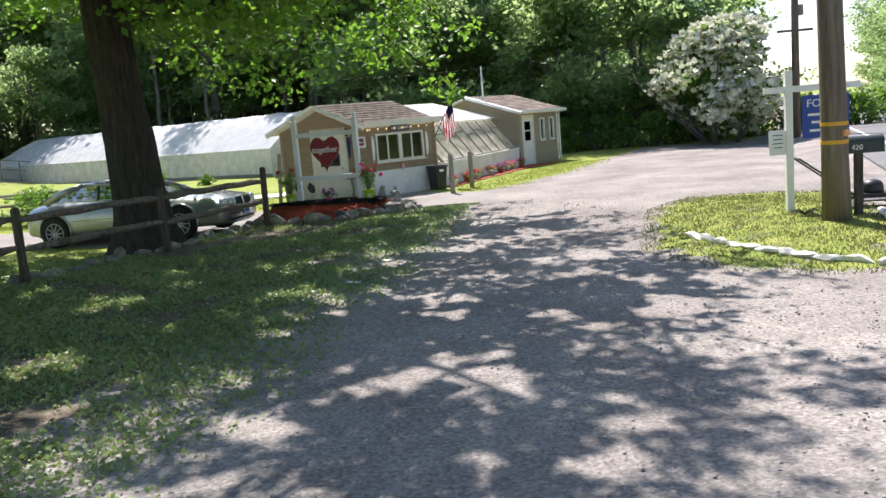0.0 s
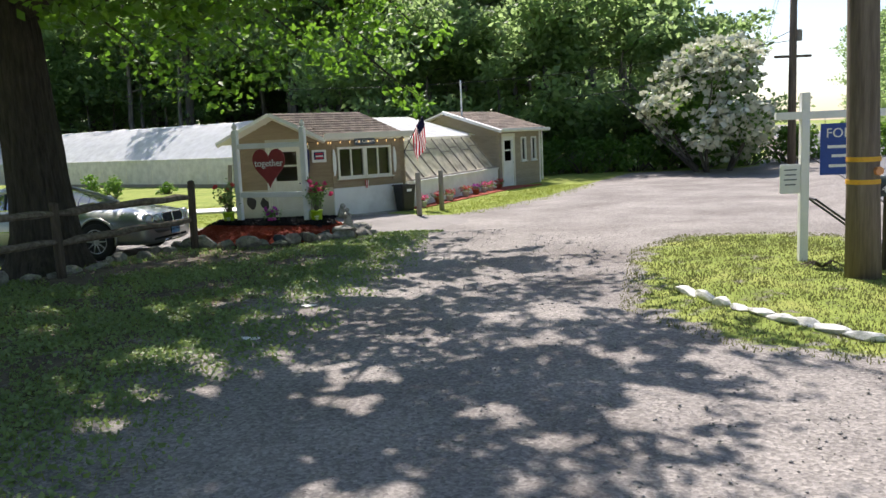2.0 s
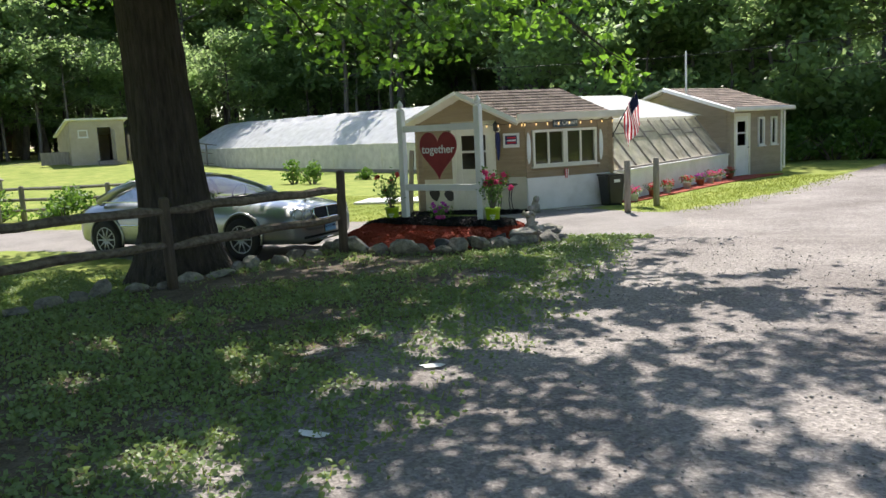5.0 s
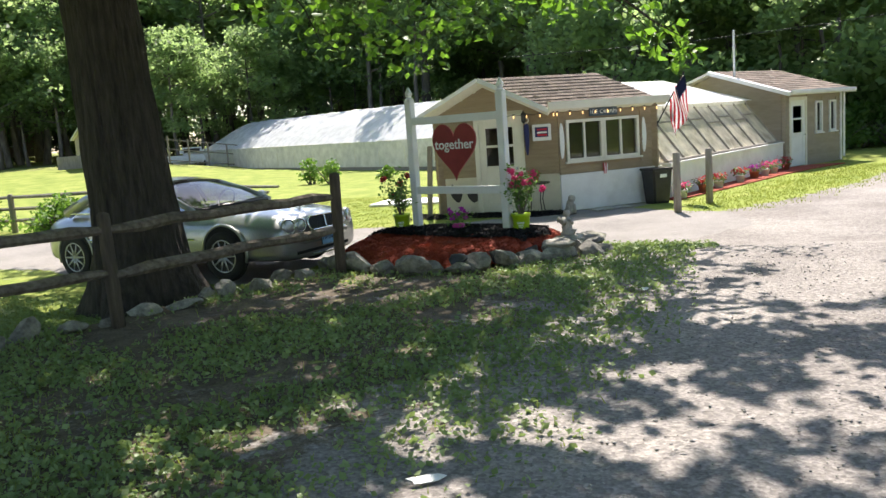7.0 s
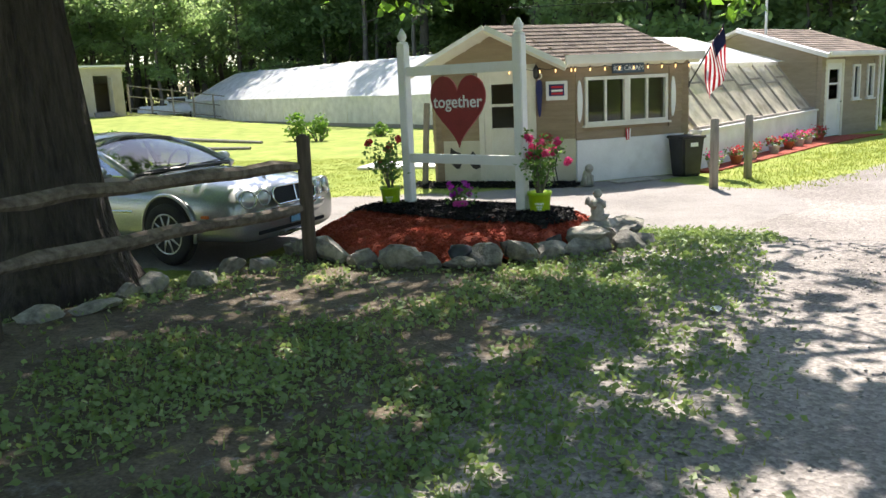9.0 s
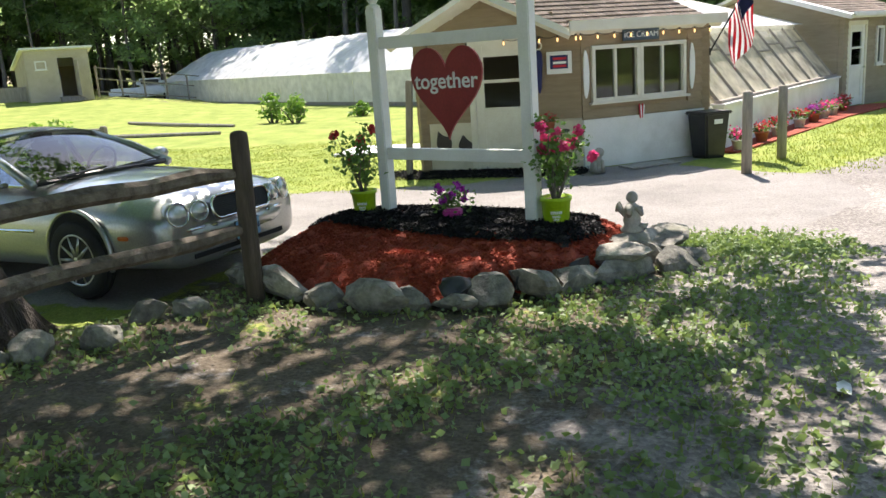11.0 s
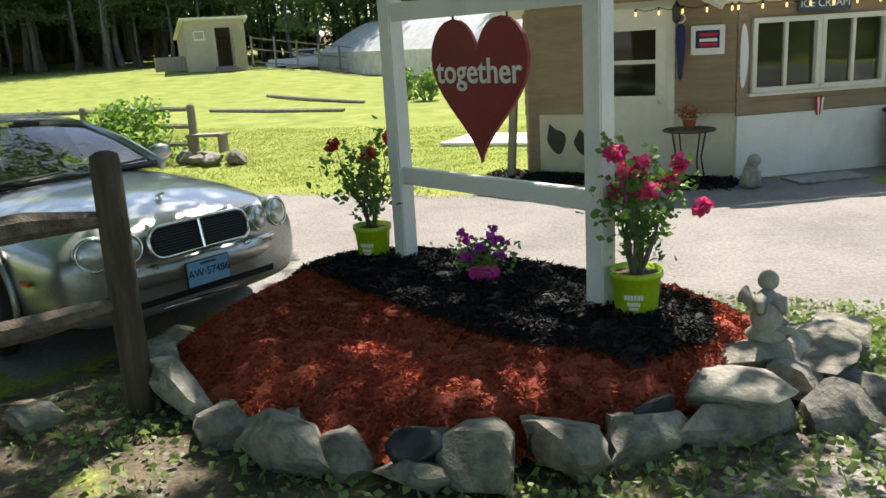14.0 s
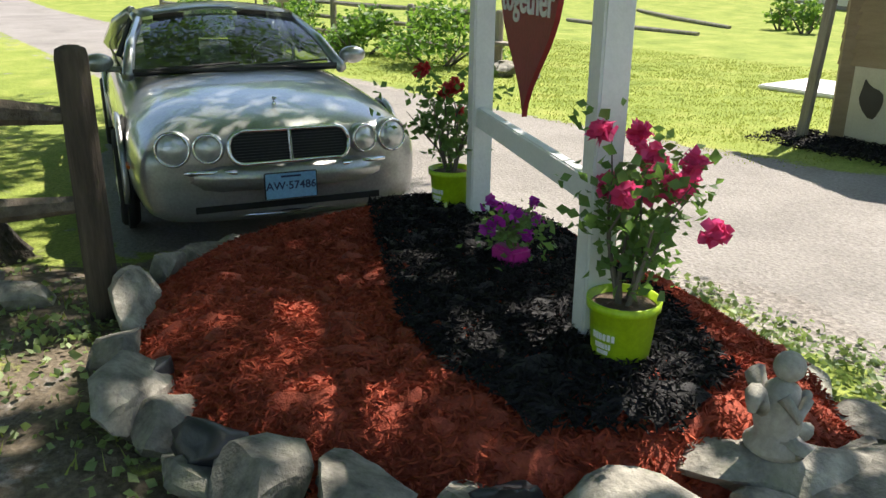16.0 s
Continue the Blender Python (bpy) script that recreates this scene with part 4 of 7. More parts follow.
    # added terms: more flecks on path and bed, fuller shade by the fence
    fleck = np.array([noise.noise(V(p[0] * 1.7, p[1] * 1.5, 7.3)) + 0.5 * noise.noise(V(p[0] * 4.3, p[1] * 3.8, 1.3)) + (0.12 * max(0.0, p[0] + 2.2) if p[1] > 14 else 0.03 * max(0.0, p[0] + 2)) + (0.15 if p[1] > 15.8 else 0.0)
                      - 0.4 * math.exp(-((p[0] + 4.7) ** 2 + (p[1] - 14.2) ** 2) / 4) for p in shadow_at])
    cs = cs[(fleck < 0.33) | (hgt[:, 0] < 4.9)]
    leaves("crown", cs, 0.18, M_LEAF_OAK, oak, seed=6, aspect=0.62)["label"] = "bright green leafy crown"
    return oak


OAK_SPRAYS = [(-4.6, 20.0, 3.2, 0.9), (-3.6, 20.6, 3.0, 0.9), (-2.8, 20.4, 3.4, 0.9), (-4.0, 20.2, 3.9, 1.1), (-2.2, 20.8, 3.9, 1.0), (-1.2, 20.6, 4.1, 0.9), (-5.6, 20.0, 3.8, 1.0), (-1.4, 20.4, 3.4, 0.6),
              (-0.1, 20.2, 3.4, 0.75), (0.2, 20.3, 2.75, 0.55), (0.55, 20.2, 2.45, 0.4), (-0.3, 20.4, 4.2, 0.8), (0.9, 20.4, 3.9, 0.8), (-3.2, 20.6, 4.6, 1.2), (-5.0, 20.0, 4.6, 1.1)]


def wood_tree(name, seed, height, spread, trunk_r, n_leaf, leaf, crown_from, parent_label, lean=0.0):
    """One woodland tree at the origin: tapered trunk, limbs, uneven crown."""
    rng = random.Random(seed)
    t = thing(name, Matrix.Identity(4), parent_label, "tree", "woodland trees")
    n = 8
    pts, rad = [], []
    ox, oy = 0.0, 0.0
    for k in range(n + 1):
        ox += rng.gauss(0, 0.10) + lean / n
        oy += rng.gauss(0, 0.10)
        pts.append((ox * (k > 0), oy * (k > 0), height * 0.94 * k / n - (0.3 if k == 0 else 0)))
        rad.append(trunk_r * (1.25 if k == 0 else 1 - 0.85 * k / n))
    part("trunk", tube(pts, rad, 9), M_BARK_FAR, t, smooth=True)
    b, clumps = None, []
    for k in range(15):
        f = rng.uniform(crown_from, 0.97)
        i = min(int(f * n), n - 1)
        p = Vector(pts[i]).lerp(Vector(pts[i + 1]), f * n - i)
        a = rng.uniform(0, math.tau)
        ln = spread * (0.45 + 0.75 * math.sin(math.pi * min(1, (f - crown_from) / (1 - crown_from) * 0.8 + 0.2))) * rng.uniform(0.6, 1.1)
        lp, lr = limb(rng, p, (math.cos(a), math.sin(a), rng.uniform(0.05, 0.6)), ln, trunk_r * 0.3, 0.3, 4)
        b = tube(lp, lr, 5, b)
        for q in lp[1:]:
            clumps.append((q, rng.uniform(0.55, 1.15) * spread * 0.36))
    part("limb", b, M_BARK_FAR, t)
    gen = np.random.default_rng(seed)
    per = n_leaf // len(clumps)
    cs = []
    for p, r in clumps:
        q = gen.normal(size=(per, 3))
        q /= np.linalg.norm(q, axis=1, keepdims=True)
        q *= gen.random((per, 1)) ** 0.45 * r
        q[:, 2] *= 0.6
        cs.append(q + np.array(p))
    leaves("crown", np.concatenate(cs), leaf, M_LEAF_FAR, t, seed=seed)
    return t


def shrub(name, seed, w, h, n_leaf, leaf, material, label, at, group="", stems=7, blossom=None, category="bush"):
    """A bush of several stems and a loose leafy mass with gaps."""
    rng = random.Random(seed)
    t = thing(name, pose(at[0], at[1], gz(at[0], at[1]) - 0.03), label, category, group)
    gen = np.random.default_rng(seed)
    b, cs = None, []
    for k in range(stems):
        a = rng.uniform(0, math.tau)
        lp, lr = limb(rng, (0.1 * math.cos(a) * w, 0.1 * math.sin(a) * w, 0), (math.cos(a) * w * 0.6, math.sin(a) * w * 0.6, h), h * rng.uniform(0.6, 0.95), 0.02 + 0.012 * h, 0.3, 4)
        b = tube(lp, lr, 5, b)
    part("stem", b, M_BARK_FAR, t)
    nc = 16 + stems
    for k in range(nc):
        a, r = rng.uniform(0, math.tau), math.sqrt(rng.random()) * 0.8
        zt = rng.random()
        wid = w / 2 * (1 - 0.75 * zt ** 2.2)
        c = np.array([r * wid * math.cos(a), r * wid * math.sin(a), h * (0.12 + 0.8 * zt)])
        m = n_leaf // nc
        q = gen.normal(size=(m, 3))
        q /= np.linalg.norm(q, axis=1, keepdims=True)
        cs.append(c + q * gen.random((m, 1)) ** 0.4 * np.array([1, 1, 0.6]) * 0.22 * (w * 0.6 + h * 0.4))
    cs = np.concatenate(cs)
    cs[:, 2] = np.maximum(cs[:, 2], 0.05)
    leaves("foliage", cs, leaf, material, t, seed=seed)
    if blossom:
        pick = cs[gen.random(len(cs)) < blossom[1]]
        mid = np.array([0, 0, h * 0.45])
        out = pick - mid
        far = np.linalg.norm(out / np.array([w / 2, w / 2, h / 2]), axis=1) > 0.62
        pick = pick[far] + 0.10 * out[far] / np.linalg.norm(out[far], axis=1, keepdims=True)
        sub = np.repeat(pick, 4, axis=0) + gen.normal(0, 0.09, (len(pick) * 4, 3)) * [1, 1, 0.35]
        leaves("blossom", sub, blossom[2], blossom[0], t, seed=seed + 1, aspect=1.0, droop=0.0)
    return t


def build_woods():
    kinds = [wood_tree("woodland_tree", 21, 17, 4.6, 0.24, 3600, 0.42, 0.34, "tall slender woodland tree with leafy crown"),
             wood_tree("woodland_tree", 22, 20, 4.2, 0.30, 3400, 0.42, 0.42, "tall woodland tree with bare lower trunk", 0.5),
             wood_tree("woodland_tree", 23, 14, 4.8, 0.20, 3800, 0.40, 0.16, "dense woodland tree leafy almost to the ground"),
             wood_tree("understorey_tree", 24, 9, 4.2, 0.12, 4000, 0.36, 0.06, "low bushy understorey tree at the wood's edge")]
    rng = random.Random(8)
    spots = []
    # behind the shop, close and leafy
    for k in range(13):
        x = -3 + 1.5 * k + rng.uniform(-1, 1)
        spots.append((x, 44.5 - 0.05 * x + rng.uniform(-1.2, 2.0), 3, rng.uniform(0.75, 1.1)))
    for k in range(15):
        x = -9 + 1.6 * k + rng.uniform(-1.2, 1.2)
        spots.append((x, 56 + rng.uniform(-2, 4), (0, 2, 1, 2)[k % 4], rng.uniform(0.9, 1.3)))
    # behind the hoop house: open woods with visible trunks
    for k in range(105):
        s = rng.uniform(-6, 70)
        n = rng.uniform(9.5, 38)
        x, y = -9 - 0.784 * s + 0.62 * n, 43 + 0.62 * s + 0.784 * n
        spots.append((x, y, (1, 0, 1, 0, 2)[k % 5] if n < 24 else (2, 3, 0, 2)[k % 4], rng.uniform(0.9, 1.25)))
    for k in range(70):
        s = rng.uniform(30, 92)
        n = rng.uniform(-34, 8)
        if s < 41 and n > -12:
            continue
        x, y = -9 - 0.784 * s + 0.62 * n, 43 + 0.62 * s + 0.784 * n
        spots.append((x, y, (1, 0, 1, 0, 2)[k % 5] if s < 62 else (2, 3, 2)[k % 3], rng.uniform(0.85, 1.2)))
    # across the road
    for k in range(48):
        s = 12 + 3.6 * k + rng.uniform(-1, 1)
        n = rng.uniform(18, 23)
        px = road_point(n, s)
        spots.append((px[0], px[1], (2, 0, 3, 2)[k % 4], rng.uniform(0.8, 1.2)))
    for k in range(30):
        px = road_point(rng.uniform(14.5, 17), 20 + 4.2 * k + rng.uniform(-1, 1))
        spots.append((px[0], px[1], 3, rng.uniform(0.4, 0.65)))
    # the wood on this side of the road, beyond the yard
    for k in range(26):
        px = road_point(rng.uniform(-24, -10), 46 + 5.0 * k)
        spots.append((px[0], px[1], (2, 3, 2, 0)[k % 4], rng.uniform(0.9, 1.2)))
    # the far side of the woods
    for k in range(60):
        a = math.radians(88 + 1.7 * k)
        r = rng.uniform(84, 104)
        spots.append((r * math.cos(a), 10 + r * math.sin(a), (2, 3, 2)[k % 3], rng.uniform(1.1, 1.6)))
    for k in range(56):
        a = math.radians(92 + 1.5 * k)
        r = rng.uniform(66, 82)
        spots.append((r * math.cos(a), 10 + r * math.sin(a), 2, rng.uniform(1.1, 1.5)))
    for k in range(44):
        a = math.radians(94 + 1.8 * k)
        r = rng.uniform(60, 66)
        spots.append((r * math.cos(a), 10 + r * math.sin(a), 2, rng.uniform(0.6, 0.85)))
    for k in range(40):
        a = math.radians(96 + 1.9 * k)
        r = rng.uniform(83, 92)
        spots.append((r * math.cos(a), 10 + r * math.sin(a), 3, rng.uniform(0.7, 1.0)))
    # round the viewer's back
    for k in range(16):
        a = math.pi * (1.02 + 0.75 * k / 15)
        spots.append((-6 + 34 * math.cos(a), 4 + 30 * math.sin(a), (2, 0, 1)[k % 3], rng.uniform(0.8, 1.1)))
    used = set()
    for x, y, k, s in spots:
        m = pose(x, y, gz(x, y), 0, 0, rng.uniform(0, 360)) @ Matrix.Diagonal((s, s, s, 1))
        if k in used:
            copy_thing(kinds[k], pose(x, y, gz(x, y), 0, 0, rng.uniform(0, 360))).scale = (s, s, s)
        else:
            kinds[k].matrix_world = m
            used.add(k)

# ---- things by the bed ----
BED = [(-3.55, 16.75), (-2.95, 16.5), (-2.5, 16.42), (-2.05, 16.42), (-1.72, 16.58), (-1.45, 16.85), (-1.15, 17.15), (-0.92, 17.45), (-0.80, 17.85), (-0.88, 18.3), (-1.3, 18.65), (-2.0, 18.85), (-2.7, 18.95), (-3.3, 18.85), (-3.75, 18.5), (-3.95, 18.0), (-3.98, 17.5), (-3.85, 17.1)]
BLACK_BED = [(-3.75, 18.1), (-3.3, 17.85), (-2.7, 17.55), (-2.2, 17.3), (-1.75, 17.2), (-1.35, 17.25), (-1.1, 17.6), (-1.2, 18.0), (-1.7, 18.3), (-2.4, 18.5), (-3.1, 18.7), (-3.6, 18.6)]


def bed_z(x, y):
    x, y = np.asarray(x, float), np.asarray(y, float)
    t = soft(x, y, BED, 0.7) * 2 - 1
    b = soft(x, y, BLACK_BED, 0.35)
    return 0.02 + 0.20 * sm(t * 1.5 + 0.2) + 0.05 * sm(b * 1.1)


def mound(name, outline, lift, material, step=0.05, jag=0.02):
    """A heaped surface over an outline."""
    xs = [p[0] for p in outline]
    ys = [p[1] for p in outline]
    gx, gy = np.meshgrid(np.arange(min(xs), max(xs), step), np.arange(min(ys), max(ys), step))
    rng = np.random.default_rng(len(outline))
    z = bed_z(gx, gy) + lift + rng.normal(0, jag, gx.shape)
    keep = inside(gx, gy, outline)
    idx = -np.ones(gx.shape, int)
    idx[keep] = np.arange(keep.sum())
    q = np.stack([idx[:-1, :-1], idx[:-1, 1:], idx[1:, 1:], idx[1:, :-1]], -1).reshape(-1, 4)
    q = q[(q >= 0).all(1)]
    return raw_mesh(name, np.column_stack([gx[keep], gy[keep], z[keep]]), q, material)


def chips(name, outline, n, lift, material, seed, size=0.045):
    rng = np.random.default_rng(seed)
    xs = [p[0] for p in outline]
    ys = [p[1] for p in outline]
    p = rng.uniform((min(xs), min(ys)), (max(xs), max(ys)), (n, 2))
    p = p[inside(p[:, 0], p[:, 1], outline)]
    z = bed_z(p[:, 0], p[:, 1]) + lift + rng.uniform(0.0, 0.022, len(p))
    ob = leaves(name, np.column_stack([p, z]), size, material, seed=seed, droop=0.0, aspect=0.22, spread=0.6)
    return ob


def build_bed():
    a = mound("red_mulch_bed", BED, 0.0, M_RED_BED)
    tagged(a, "heaped red wood mulch in a stone-edged bed", "mulch", kind="stuff")
    tagged(chips("red_mulch_chips", BED, 68000, 0.002, M_MULCH_RED, 5, 0.036), "loose red wood chips over the bed", "mulch", kind="stuff")
    b = mound("black_mulch_heap", BLACK_BED, 0.036, M_BLACK_BED, jag=0.014)
    tagged(b, "heaped black mulch round the sign posts", "mulch", kind="stuff")
    tagged(chips("black_mulch_chips", BLACK_BED, 26000, 0.038, M_MULCH_BLACK, 6, 0.040), "loose black wood chips", "mulch", kind="stuff")
    rng = random.Random(2)
    # edging stones walked along the outline
    pts = [Vector((*p, 0)) for p in BED]
    n, k = len(pts), 0
    total = sum((pts[i] - pts[(i + 1) % n]).length for i in range(n))
    s, i, acc = 0.0, 0, 0.0
    while s < total - 0.15:
        ln = rng.uniform(0.22, 0.56)
        t = s + ln / 2
        i, acc = 0, 0.0
        while acc + (pts[i] - pts[(i + 1) % n]).length < t:
            acc += (pts[i] - pts[(i + 1) % n]).length
            i = (i + 1) % n
            if i == 0:
                break
        d = (pts[(i + 1) % n] - pts[i])
        p = pts[i] + d.normalized() * (t - acc)
        back = p.y > 18.0 and p.x < -1.1
        hgt = rng.uniform(0.12, 0.17) if back else rng.uniform(0.17, 0.30)
        wid = rng.uniform(0.2, 0.34)
        out = V(d.y, -d.x, 0).normalized() * rng.uniform(0.0, 0.08)
        st = obj("edging_stone", boulder((ln * 1.36, wid * 1.25, hgt * 0.92), 100 + k, 0.3, 3), M_STONE)
        st.matrix_world = pose(p.x + out.x, p.y + out.y, gz(p.x, p.y) + hgt * 0.30 + 0.01, rng.uniform(-14, 14), rng.uniform(-8, 8), math.degrees(math.atan2(d.y, d.x)) + rng.uniform(-14, 14))
        tagged(st, "rough grey fieldstone edging the mulch bed", "stone", "stones round the bed")
        s += ln * 0.93
        k += 1
    # stacked flat stones at the statue's corner, and the fence-side row
    for q, (x, y, z, sx, sy, sz) in enumerate(((-0.92, 17.78, 0.14, 0.46, 0.4, 0.16), (-0.72, 17.95, 0.14, 0.5, 0.4, 0.12), (-0.62, 17.5, 0.05, 0.4, 0.35, 0.22), (-0.98, 17.3, 0.14, 0.42, 0.36, 0.16), (-0.55, 17.8, 0.03, 0.4, 0.4, 0.2), (-0.68, 18.25, 0.06, 0.5, 0.36, 0.14))):
        st = obj("edging_stone", boulder((sx * 1.35, sy * 1.35, sz * 1.2), 300 + q, 0.25, 3), M_STONE)
        st.matrix_world = pose(x, y, z, rng.uniform(-5, 5), rng.uniform(-5, 5), rng.uniform(0, 180))
        tagged(st, "flat grey fieldstone stacked at the bed's corner", "stone", "stones round the bed")
    for q in range(26):
        f = q / 25
        x, y = -3.85 - 3.9 * f + rng.uniform(-0.15, 0.15), 16.35 - 8.0 * f + rng.uniform(-0.12, 0.12)
        sz = rng.uniform(0.14, 0.26)
        st = obj("wall_stone", boulder((rng.uniform(0.28, 0.5), rng.uniform(0.22, 0.36), sz), 400 + q, 0.3, 3), M_STONE)
        st.matrix_world = pose(x, y, gz(x, y) + sz * 0.25, rng.uniform(-10, 10), rng.uniform(-10, 10), 65 + rng.uniform(-25, 25))
        tagged(st, "mossy fieldstone lying along the rail fence", "stone", "stones along the fence")
    # black weed sheet showing between the front stones
    for q, (x, y, w) in enumerate(((-1.95, 16.5, 0.34), (-1.6, 16.72, 0.30), (-1.25, 17.08, 0.3), (-3.9, 17.75, 0.4), (-2.6, 16.5, 0.25))):
        b = boulder((w, 0.16, 0.16), 500 + q, 0.7, 3)
        o = obj("weed_sheet", b, M_SHEET, True)
        o.matrix_world = pose(x, y, gz(x, y) + 0.12, 20, 0, 30 + 25 * q)
        tagged(o, "crumpled black weed sheet showing between stones", "sheet")


SIGN_L, SIGN_R = V(-3.06, 18.36, 0.2), V(-1.67, 17.78, 0.2)


def build_sign():
    d = SIGN_R - SIGN_L
    ang = math.degrees(math.atan2(d.y, d.x))
    W = d.length
    s = thing("sign_frame", pose(SIGN_L.x, SIGN_L.y, 0.0, 0, 0, ang), "white painted timber sign frame with two rails", "sign frame")
    for x in (0, W):
        b = box(0.105, 0.105, 1.90, (x, 0, 1.10), 0.008)
        b = lathe([(0.06, 2.05), (0.06, 2.07), (0.03, 2.09), (0.05, 2.12), (0.05, 2.15), (0.012, 2.22)], 12, b, (x, 0, 0))
        part("post", b, M_WHITE, s)
    part("rail", box(W - 0.1, 0.05, 0.10, (W / 2, -0.01, 1.76), 0.006), M_WHITE, s)
    part("rail", box(W - 0.1, 0.05, 0.10, (W / 2, -0.01, 0.82), 0.006), M_WHITE, s)
    for x in (W / 2 - 0.2, W / 2 + 0.2):
        part("hook", tube([(x, -0.01, 1.71), (x, -0.01, 1.62)], [0.006, 0.006], 6), M_BLACK, s)
    h = thing("heart_sign", s.matrix_world @ pose(W / 2 - 0.01, -0.02, 1.385, 0, 0, 0), "dark red heart sign hanging, white word together", "sign")
    out = []
    for k in range(48):
        a = math.tau * k / 48
        out.append((0.36 * math.sin(a) ** 3, (13 * math.cos(a) - 5 * math.cos(2 * a) - 2 * math.cos(3 * a) - math.cos(4 * a)) / 17 * 0.44))
    part("board", prism(out, 0.022, at=(0, -0.011, 0.0)), M_HEART, h)
    text_part("letters", "together", 0.182, pose(0, -0.013, 0.035, 90, 0, 0), M_INK_WHITE, h, 0.003, 0.002)


def rose(name, at, pot_r, pot_h, height, seed, petal, n_flower, label, spread):
    """A standard rose in a lime plastic pot."""
    rng = random.Random(seed)
    t = thing(name, pose(at[0], at[1], at[2]), label, "potted plant", "potted roses")
    b = lathe([(pot_r * 0.78, 0), (pot_r * 0.8, 0.01), (pot_r * 0.96, pot_h * 0.86), (pot_r * 1.05, pot_h * 0.88), (pot_r * 1.06, pot_h), (pot_r * 0.99, pot_h), (pot_r * 0.93, pot_h * 0.88)], 28)
    pot = part("pot", b, M_GREENPOT, t, "lime green plastic pot", True)
    part("soil", lathe([(pot_r * 0.93, pot_h * 0.80), (pot_r * 0.93, pot_h * 0.9), (0.02, pot_h * 0.93)], 20), M_SOIL, t)
    # unreadable print on the pot, as plain bars
    for k, (w, z) in enumerate(((0.10, 0.55), (0.07, 0.42), (0.05, 0.33))):
        bb = None
        for q in range(6):
            a = -math.pi / 2 + 0.12 + (q - 2.5) * w / pot_r / 6
            r = pot_r * (0.8 + 0.17 * z) + 0.003
            bb = box(w / 9, 0.003, 0.022 - 0.004 * k, (r * math.cos(a), r * math.sin(a), pot_h * z), 0, bb, Euler((0, 0, a + math.pi / 2)).to_matrix())
        part("print", bb, M_INK_WHITE, pot)
    cs, tips = [], []
    gen = np.random.default_rng(seed)
    for k in range(9):
        a = math.tau * k / 9 + rng.uniform(-0.3, 0.3)
        lp, lr = limb(rng, (0.02 * math.cos(a), 0.02 * math.sin(a), pot_h * 0.85), (spread * math.cos(a), spread * math.sin(a), 1.5), (height - pot_h) * rng.uniform(0.7, 1.05), 0.009, 0.3, 5)
        part("cane", tube(lp, lr, 5), M_BARK_FAR, t)
        tips.append(lp[-1])
        for q in lp[2:]:
            for _ in range(3):
                c = np.array(q) + gen.normal(0, 0.05, 3)
                cs.append(c + gen.normal(0, 0.034, (5, 3)))
    leaves("foliage", np.concatenate(cs), 0.046, M_LEAF_ROSE, t, seed=seed, aspect=0.72, droop=0.2)
    tips.sort(key=lambda p: -p.z)
    for k in range(n_flower):
        p = tips[k % len(tips)] + V(rng.gauss(0, 0.045), rng.gauss(0, 0.045), rng.uniform(-0.03, 0.05))
        if k > n_flower * 0.7:
            p = p + V(rng.gauss(0.08, 0.08), rng.gauss(0, 0.05), -0.16)
        q = gen.normal(size=(46, 3))
        q /= np.linalg.norm(q, axis=1, keepdims=True)
        leaves("flower", np.array(p) + q * gen.random((46, 1)) ** 0.5 * 0.042, 0.042, petal, t, seed=seed + k, aspect=0.95, droop=0.0)


def build_pots():
    rose("potted_rose", (-3.29, 18.35, float(bed_z(-3.29, 18.35)) - 0.02), 0.115, 0.25, 0.78, 3, M_PETAL_RED, 5, "red rose bush in a lime green plastic pot", 0.42)
    rose("potted_rose", (-1.49, 17.74, float(bed_z(-1.49, 17.74)) - 0.01), 0.118, 0.25, 0.84, 4, M_PETAL_PINK, 12, "pink rose bush in a lime green plastic pot", 0.5)
    p = thing("petunia_pot", pose(-2.39, 18.02, float(bed_z(-2.39, 18.02)) + 0.02), "purple petunias in a small magenta pot", "potted plant")
    part("pot", box(0.15, 0.12, 0.09, (0, 0, 0.045), 0.015), M_PINKPOT, p)
    gen = np.random.default_rng(9)
    leaves("foliage", gen.normal(0, 1, (260, 3)) * [0.075, 0.075, 0.05] + [0, 0, 0.16], 0.04, M_LEAF_ROSE, p, seed=2)
    for k in range(9):
        a = math.tau * k / 9
        c = np.array([0.11 * math.cos(a), 0.10 * math.sin(a), 0.17 + 0.05 * (k % 3)])
        leaves("flower", c + gen.normal(0, 0.013, (14, 3)), 0.04, M_PETAL_PURPLE, p, seed=k, aspect=1.0)


